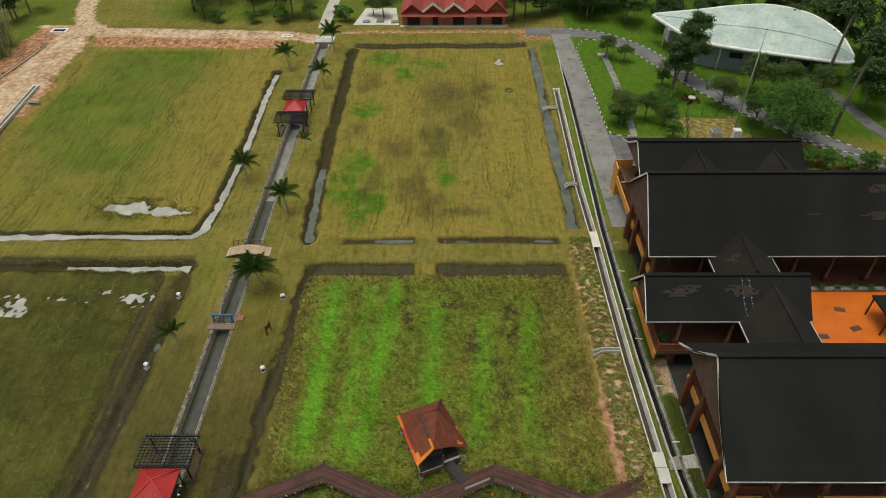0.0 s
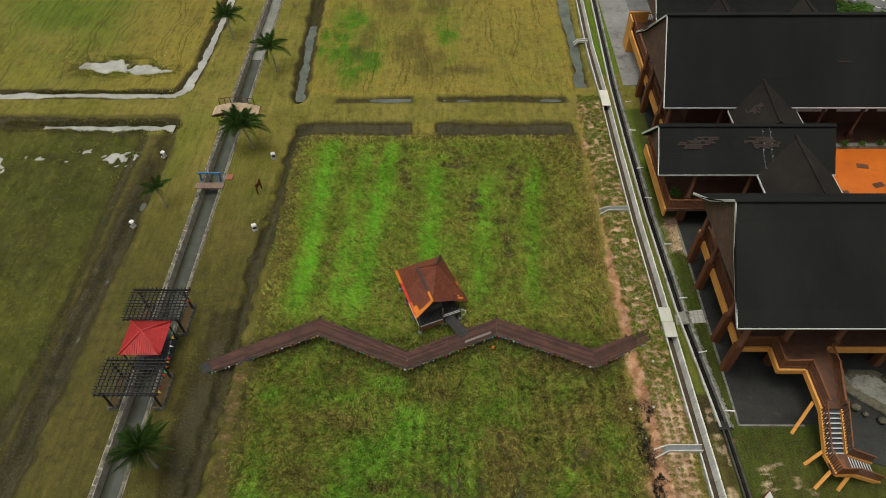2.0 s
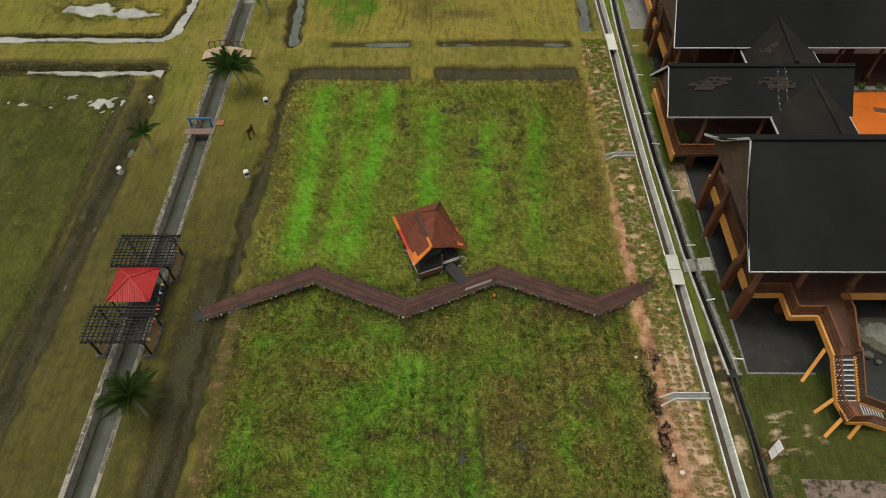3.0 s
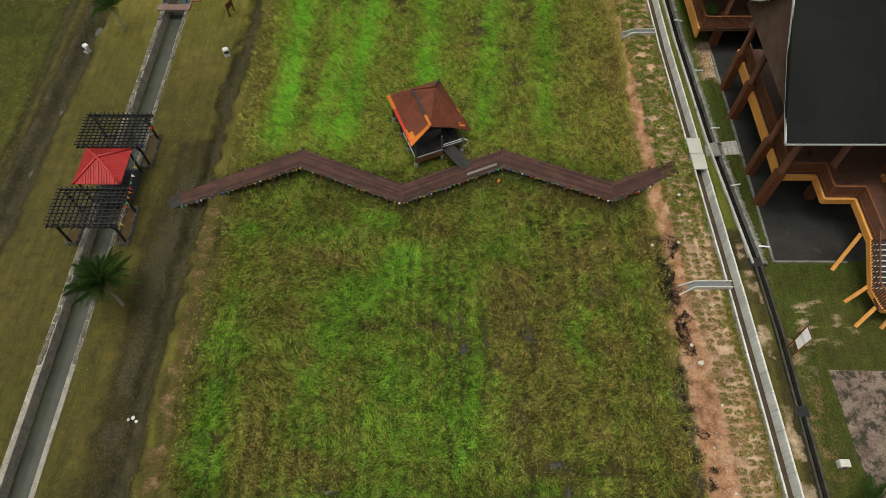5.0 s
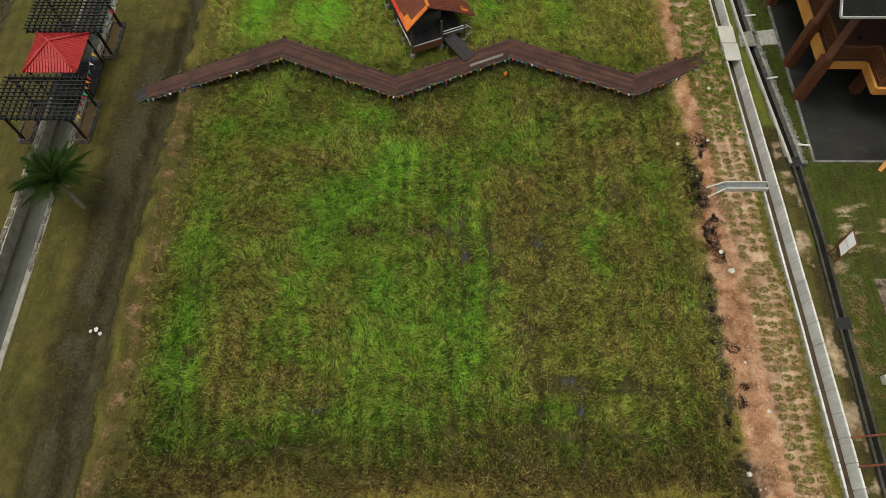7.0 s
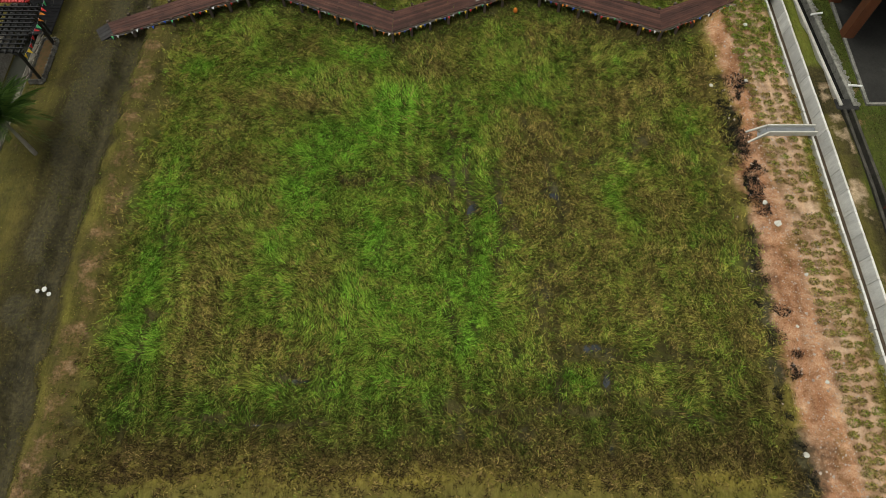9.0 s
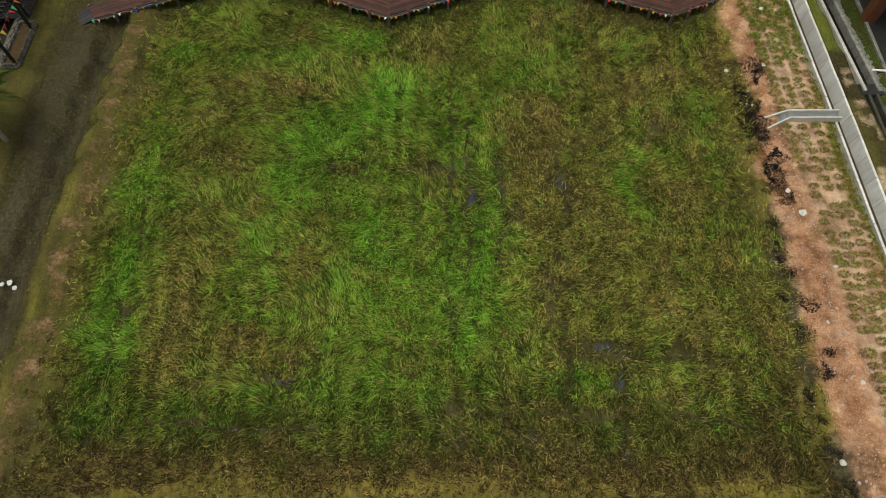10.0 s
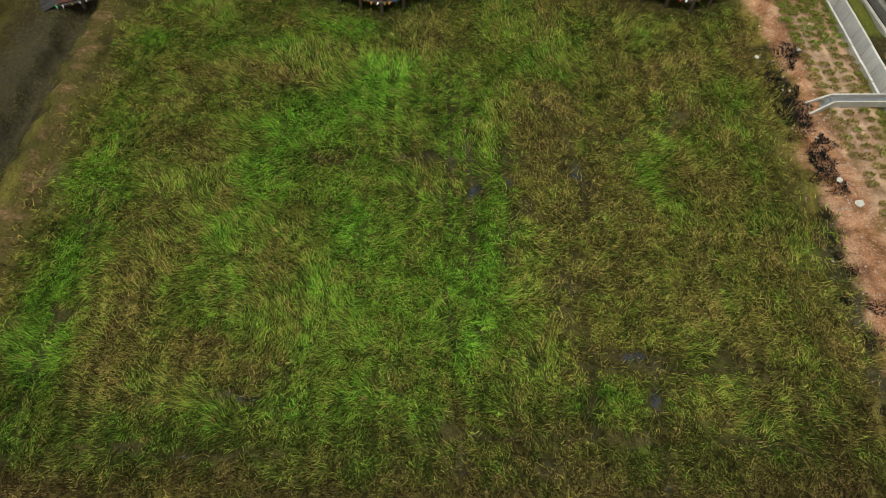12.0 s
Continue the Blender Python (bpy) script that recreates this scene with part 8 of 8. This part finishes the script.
def curved_hall():
    g = thing("curved_roof_hall", (52, 104, 0), "blue-grey hall under a large curved pale metal roof", "building")
    n, m = 36, 14
    eave = smooth_run([(35.2, 112.5, 4.7), (37.1, 108.5, 4.4), (39.8, 102.9, 4.3), (45.1, 99.7, 4.3), (50.5, 97.6, 4.3), (55.0, 95.9, 4.3), (59.8, 94.3, 4.3), (61.4, 94.8, 4.3)], n)
    crest = smooth_run([(35.4, 112.9, 4.8), (42.0, 110.9, 6.2), (47.4, 110.4, 7.0), (53.0, 110.1, 7.3), (57.2, 108.5, 7.1), (60.2, 106.0, 6.6), (61.9, 101.5, 5.8), (62.0, 96.0, 4.5)], n)
    grid = []
    for p, q in zip(eave, crest):
        for j in range(m + 1):
            u = j / 10
            if j <= 10:
                r = p.lerp(q, u)
                grid.append((r.x, r.y, p.z + (q.z - p.z) * math.sin(u * math.pi / 2)))
            else:
                r = q + (q - p) * (u - 1) * 0.9
                grid.append((r.x, r.y, q.z - (q.z - 4.2) * ((u - 1) / 0.4) ** 2 * 0.9))
    s = Shape()
    low = [(x, y, z - 0.25) for x, y, z in grid]
    k = len(grid)
    f = []
    for i in range(n):
        for j in range(m):
            a, b, c, d = i * (m + 1) + j, (i + 1) * (m + 1) + j, (i + 1) * (m + 1) + j + 1, i * (m + 1) + j + 1
            f += [(a, b, c, d), (a + k, d + k, c + k, b + k)]
    s.add(grid + low, f)
    part("roof", s, HALL_ROOF, g, "curved weathered pale metal roof", smooth=True)
    for j, nm in ((0, "front_edge"), (10, "crest_edge")):
        part(nm, Shape().tube([grid[i * (m + 1) + j] for i in range(n + 1)], 0.3 if j == 0 else 0.22, 8), WHITE_PAINT, g, "thick white roof edge", smooth=True)
    part("roof_seam", Shape().tube([(x, y, z + 0.02) for x, y, z in (grid[i * (m + 1) + 4] for i in range(n + 1))], 0.12, 6), HALL_ROOF, g, "lapped roof seam", smooth=True)
    for i in range(1, n, 1):
        part("standing_seam", Shape().tube([(x, y, z + 0.01) for x, y, z in (grid[i * (m + 1) + j] for j in range(11))], 0.035, 5), HALL_ROOF, g, smooth=True)
    A, B = Vector((35.6, 114.2)), Vector((63.2, 101.2))
    ax = (B - A)
    L = ax.length
    ax.normalize()
    nr = Vector((-ax.y, ax.x))

    def front(t):
        p = eave[min(n, round(t * n))]
        return (p.xy - A - ax * L * t).dot(nr)
    wall = Shape()
    w0 = [A + ax * L * t + nr * (front(t) + 1.6) for t in (0.22, 0.32, 0.45, 0.6, 0.75, 0.86)]
    for p, q in zip(w0, w0[1:]):
        wall.beam((p.x, p.y, 2.2), (q.x, q.y, 2.2), 0.25, 4.6)
    part("wall", wall, HALL_WALL, g, "blue-grey wall", 0.02)
    for t in (0.3, 0.5, 0.68, 0.82):
        p = A + ax * L * t + nr * (front(t) + 1.4)
        part("window", Shape().beam((p.x - 1.0, p.y + 0.3, 2.6), (p.x + 1.0, p.y - 0.3, 2.6), 0.08, 0.9), DARK_GAP, g, "dark window strip", 0.02)
    for t in (0.1, 0.25, 0.42, 0.58, 0.74, 0.9):
        p = A + ax * L * t + nr * (front(t) + 0.7)
        part("column", Shape().tube([(p.x, p.y, -0.1), (p.x, p.y, 4.2)], 0.16, 10), WHITE_TRIM, g, smooth=True)
    p = A + ax * 4.5 + nr * 0.8
    part("entrance_block", Shape().box(p.x - 1.5, p.y - 1.0, 0, p.x + 1.6, p.y + 1.3, 2.2), WHITE_TRIM, g, "pale entrance block", 0.05)
    part("porch_floor", Shape().box(p.x + 1.0, p.y - 3.6, -0.05, p.x + 3.4, p.y - 1.0, 0.12), COURT, g, "orange porch floor", 0.02)


curved_hall()

# ---- lawn furniture ----
fp = thing("lamp_pole", (40.6, 82.4, 0), "tall slim grey steel pole on the lawn", "pole")
part("shaft", Shape().tube([(40.6, 82.4, -0.1), (40.6, 82.4, 7.5), (40.6, 82.4, 14.3)], [0.13, 0.1, 0.06], 12), STEEL, fp, smooth=True)
part("base_plate", Shape().box(40.35, 82.15, -0.05, 40.85, 82.65, 0.08), CONCRETE, fp, "", 0.02)
part("finial", Shape().tube([(40.6, 82.4, 14.3), (40.6, 82.4, 14.4), (40.6, 82.4, 14.5)], [0.06, 0.1, 0.04], 10), STEEL, fp, smooth=True)
fe = thing("wire_fence", (38, 82, 0), "thin green wire fence round the bare yard", "fence")
green = surface("green_fence_paint", (0.015, 0.05, 0.025), (0.03, 0.08, 0.04), 0.6)
for a, b in (((33.0, 79.6), (34.6, 86.0)), ((34.6, 86.0), (43.2, 85.3)), ((43.2, 85.3), (42.0, 79.4))):
    for i in range(5):
        x, y = a[0] + (b[0] - a[0]) * i / 4, a[1] + (b[1] - a[1]) * i / 4
        part("post", Shape().tube([(x, y, -0.1), (x, y, 1.5)], 0.045, 7), green, fe, smooth=True)
    for z in (0.3, 0.7, 1.1, 1.45):
        part("wire", Shape().tube([(*a, z), (*b, z)], 0.012, 4), green, fe)
tk = thing("concrete_tank", (37.2, 80.6, 0), "small grey concrete tank with a lid", "tank")
part("tank", Shape().box(36.5, 80.0, -0.05, 37.9, 81.2, 0.8), CONCRETE, tk, "", 0.05)
part("lid", Shape().box(36.65, 80.15, 0.8, 37.75, 81.05, 0.95), OLD_CONCRETE, tk, "", 0.04)
cb = thing("white_cabinet", (39.6, 79.6, 0), "white metal equipment cabinet on the bare yard", "cabinet")
part("case", Shape().box(39.1, 79.1, 0, 40.1, 80.0, 1.5), WHITE_PAINT, cb, "", 0.03)
part("door", Shape().box(39.18, 79.06, 0.1, 40.02, 79.1, 1.4), WHITE_TRIM, cb, "cabinet door", 0.01)
gt = thing("garden_table", (36.6, 90.4, 0), "round stone garden table on the lawn", "table")
part("top", Shape().tube([(36.6, 90.4, 0.66), (36.6, 90.4, 0.74)], 0.55, 18), PALE_CONCRETE, gt)
part("stem", Shape().tube([(36.6, 90.4, -0.05), (36.6, 90.4, 0.66)], [0.2, 0.14], 10), CONCRETE, gt)
st0 = thing("garden_bench", (0, 0, 0), "low red-brown garden bench beside the table", "bench", "garden benches")
part("seat_top", Shape().box(-0.45, -0.18, 0.36, 0.45, 0.18, 0.46), RUST_TILE, st0, "", 0.02)
part("seat_back", Shape().box(-0.45, 0.14, 0.46, 0.45, 0.2, 0.85), RUST_TILE, st0, "", 0.015)
for x in (-0.35, 0.35):
    part("leg", Shape().box(x - 0.05, -0.12, -0.03, x + 0.05, 0.12, 0.36), OLD_WOOD, st0, "", 0.01)
for i in range(4):
    a = 90 * i + 30
    m4 = pose(36.6 - 1.0 * math.sin(radians(a)) * -1, 90.4 + 1.0 * math.cos(radians(a)), 0, 0, 0, a)
    if i == 0:
        st0.matrix_basis = m4
    else:
        copy_thing(st0, m4)
sc = thing("curved_sign", (41.0, 94.0, 0), "curved teal sign panel on the verge", "sign")
part("panel", Shape().tube([(40.2, 94.2, 0.0), (39.9, 94.2, 0.9), (40.2, 94.2, 1.8), (40.7, 94.2, 2.2)], 0.14, 6), surface("teal_paint", (0.03, 0.2, 0.18), (0.05, 0.28, 0.25), 0.5), sc, smooth=True)


# ---- grass ----
def sward(name, box, tufts, per, length, width, label, lift=0.0):
    """Long grass laid over in combed tufts: the leaves of a tuft lie side by side, and neighbouring tufts lean alike."""
    x0, x1, y0, y1 = box
    x, y = RNG.uniform(x0, x1, tufts), RNG.uniform(y0, y1, tufts)
    wet, rut = hollow(x, y), rut_depth(x, y)
    edge = np.minimum(np.minimum(x + 14.9, 13.2 - x), np.minimum(y - 2.6, 52.4 - y))
    ring = sstep(-0.1, 1.2, edge + (vnoise(x, y, 1.2, 76) - 0.5) * 1.8)
    dens = (0.4 + 1.2 * vnoise(x, y, 0.35, 71, 2)) * (1 - 0.68 * wet) * (1 - 0.85 * rut) * (0.12 + 0.88 * ring)
    k = RNG.random(tufts) < dens
    x, y, wet, rut = x[k], y[k], wet[k], rut[k]
    n = len(x)
    far = y > 28
    drill = np.where(far, drill_tone(x, y), 0.0)
    tone = field_tone(x, y)
    fresh = np.clip(tone - 0.35, 0, 0.6)
    t = 0.17 + np.where(far, 0.07, 0.02) + np.where(far, 1.0, 1.07) * (tone - 0.22) + 0.26 * (vnoise(x, y, 0.4, 75, 2) - 0.5) + RNG.normal(0, 1, n) * np.where(far, 0.09, 0.13)
    t = np.where(RNG.random(n) < np.where(far, 0.04, 0.07), 0.3 * RNG.random(n), t)
    az = math.tau * 1.3 * vnoise(x, y, 2.2, 73, 3) + 2.4 * (vnoise(x, y, 0.6, 72, 2) - 0.5)
    turn = np.hypot((x + 6.8) / 1.3, y - 9.4) + (vnoise(x, y, 1.0, 79, 2) - 0.5)
    az = np.where(turn < 2.2, np.arctan2(y - 9.4, x + 6.8) + math.pi / 2, az)
    az = np.where(far, math.pi * 1.12 + 1.6 * (vnoise(x, y, 1.5, 73, 2) - 0.5), az) + RNG.normal(0, 1, n) * np.where(fresh > 0.2, 0.45, 0.9)
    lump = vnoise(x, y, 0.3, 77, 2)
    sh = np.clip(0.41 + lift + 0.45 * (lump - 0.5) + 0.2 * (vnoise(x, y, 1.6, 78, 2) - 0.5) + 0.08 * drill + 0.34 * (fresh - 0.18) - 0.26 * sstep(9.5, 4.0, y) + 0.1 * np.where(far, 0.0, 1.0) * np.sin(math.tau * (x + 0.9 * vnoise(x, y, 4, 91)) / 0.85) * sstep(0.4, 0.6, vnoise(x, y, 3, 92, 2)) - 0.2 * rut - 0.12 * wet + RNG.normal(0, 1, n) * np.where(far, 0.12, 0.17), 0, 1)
    lean = RNG.uniform(0.6, 1.4, n)
    # grass beside the deck: shorter, and darkened for the shadow the deck casts
    short_shaded = np.maximum(np.exp(-((reach(x, y, LOW) / 0.8) ** 2)) * 0.9, np.exp(-((reach(x, y, HIGH) / 0.5) ** 2)) * 0.5)
    sh = np.clip(sh - 0.34 * short_shaded, 0, 1)
    r = lambda a: np.repeat(a, per)
    m = n * per
    # a tuft is wider across than along its lean
    across, along_it = RNG.normal(0, 0.09, m), RNG.normal(0, 0.06, m)
    ca, sa_ = r(np.cos(az)), r(np.sin(az))
    pos = np.stack([r(x) + ca * along_it - sa_ * across, r(y) + sa_ * along_it + ca * across, r(ground_z(x, y)) - 0.01 + 0.05 * RNG.random(m)], 1)
    size = RNG.uniform(0.5, 1.2, m) * length * r((0.7 + 0.6 * vnoise(x, y, 1.1, 74, 2)) * (0.72 + 0.9 * np.clip(fresh, 0, 0.5) + 0.3 * drill) * (1 - 0.6 * short_shaded)) * np.where(RNG.random(m) < 0.06, 1.7, 1.0)
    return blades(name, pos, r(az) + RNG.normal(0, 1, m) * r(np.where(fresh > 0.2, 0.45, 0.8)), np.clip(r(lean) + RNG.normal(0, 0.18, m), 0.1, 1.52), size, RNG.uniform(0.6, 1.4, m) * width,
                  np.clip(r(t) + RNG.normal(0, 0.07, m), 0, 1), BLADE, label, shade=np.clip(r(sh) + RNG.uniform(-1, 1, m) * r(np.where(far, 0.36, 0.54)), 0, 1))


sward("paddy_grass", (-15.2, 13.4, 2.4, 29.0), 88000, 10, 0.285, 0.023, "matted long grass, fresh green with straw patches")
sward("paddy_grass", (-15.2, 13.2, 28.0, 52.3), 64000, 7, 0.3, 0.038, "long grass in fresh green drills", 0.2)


def rough_grass(name, box, tufts, per, length, width, tone, shade, label, keep):
    """Thin uneven grass on ground that shows through it."""
    x0, x1, y0, y1 = box
    x, y = RNG.uniform(x0, x1, tufts), RNG.uniform(y0, y1, tufts)
    k = RNG.random(tufts) < keep(x, y)
    x, y = x[k], y[k]
    n = len(x)
    m = n * per
    r = lambda a: np.repeat(a, per)
    t, sh = tone(x, y) + RNG.normal(0, 0.1, n), shade + 0.5 * (vnoise(x, y, 1.2, 81, 2) - 0.5) + RNG.normal(0, 0.14, n)
    bx, by = r(x) + RNG.normal(0, 0.09, m), r(y) + RNG.normal(0, 0.09, m)
    pos = np.stack([bx, by, ground_z(bx, by) - 0.01], 1)
    return blades(name, pos, RNG.uniform(0, math.tau, m), RNG.uniform(0.6, 1.4, m), RNG.uniform(0.5, 1.2, m) * length, RNG.uniform(0.7, 1.3, m) * width, np.clip(r(t) + RNG.normal(0, 0.07, m), 0, 1), BLADE, label,
                  shade=np.clip(r(sh) + RNG.normal(0, 0.2, m), 0, 1))


def pool_edge(x, y):
    """Grass stands in and round the shallow pools."""
    out = np.zeros_like(x)
    for cx, cy, rx, ry, d in POOLS:
        q = np.sqrt(((x - cx) / (rx * 1.25)) ** 2 + ((y - cy) / (ry * 1.25)) ** 2)
        out = np.maximum(out, np.exp(-(((q - 1) / 0.45) ** 2)))
    return out * (vnoise(x, y, 0.8, 82, 2) > 0.42)


rough_grass("lawn_grass", (18.7, 28.5, 2, 48), 60000, 4, 0.1, 0.03, lambda x, y: 0.5 + 0.3 * vnoise(x, y, 2.5, 89), -0.1, "short dark green lawn grass beside the hall", lambda x, y: ((x > line_x(OLD_DRAIN, y) + 0.6) & ((y < 20.4) | (x < 19.95)) & ~((x > 21.3) & (y < 13.7))) * (0.3 + 0.9 * vnoise(x, y, 1.5, 90, 2)) * (1 - 0.75 * rect(x, y, 20.2, 24.0, 14.0, 18.0, 1.0) * (vnoise(x, y, 0.7, 46) > 0.52)))
rough_grass("lane_grass", (-21.0, -14.7, 2, 56), 60000, 4, 0.08, 0.022, lambda x, y: 0.38 + 0.28 * vnoise(x, y, 3, 87) - 0.1 * sstep(22, 8, y), 0.16, "thin trampled grass on the canal lane and ditch banks", lambda x, y: 0.25 + 0.9 * sstep(0.4, 0.65, vnoise(x, y, 0.9, 88, 2)))
rough_grass("rough_paddy_grass", (-52, -30.6, 14, 52.6), 60000, 4, 0.15, 0.04, lambda x, y: 0.38 + 0.4 * vnoise(x, y, 4, 83), 0.2, "rough dark green grass in the wet paddy", lambda x, y: 0.35 + 0.9 * sstep(0.35, 0.7, vnoise(x, y, 0.8, 84, 2)))
rough_grass("rough_paddy_grass", (-50, -29.8, 60.5, 70), 20000, 5, 0.22, 0.05, lambda x, y: 0.36 + 0.3 * vnoise(x, y, 4, 85), 0.48, "rough olive grass round the rain pools", pool_edge)
rough_grass("ditch_side_grass", (-46, -27.0, 52.4, 60), 26000, 4, 0.28, 0.05, lambda x, y: 0.25 + 0.35 * vnoise(x, y, 3, 86), 0.22, "rough grass hanging over the ditch edges", lambda x, y: np.maximum(*(np.exp(-(((reach(x, y, l) - w - 0.22) / 0.14) ** 2)) for l, w in BROOKS[:2])))
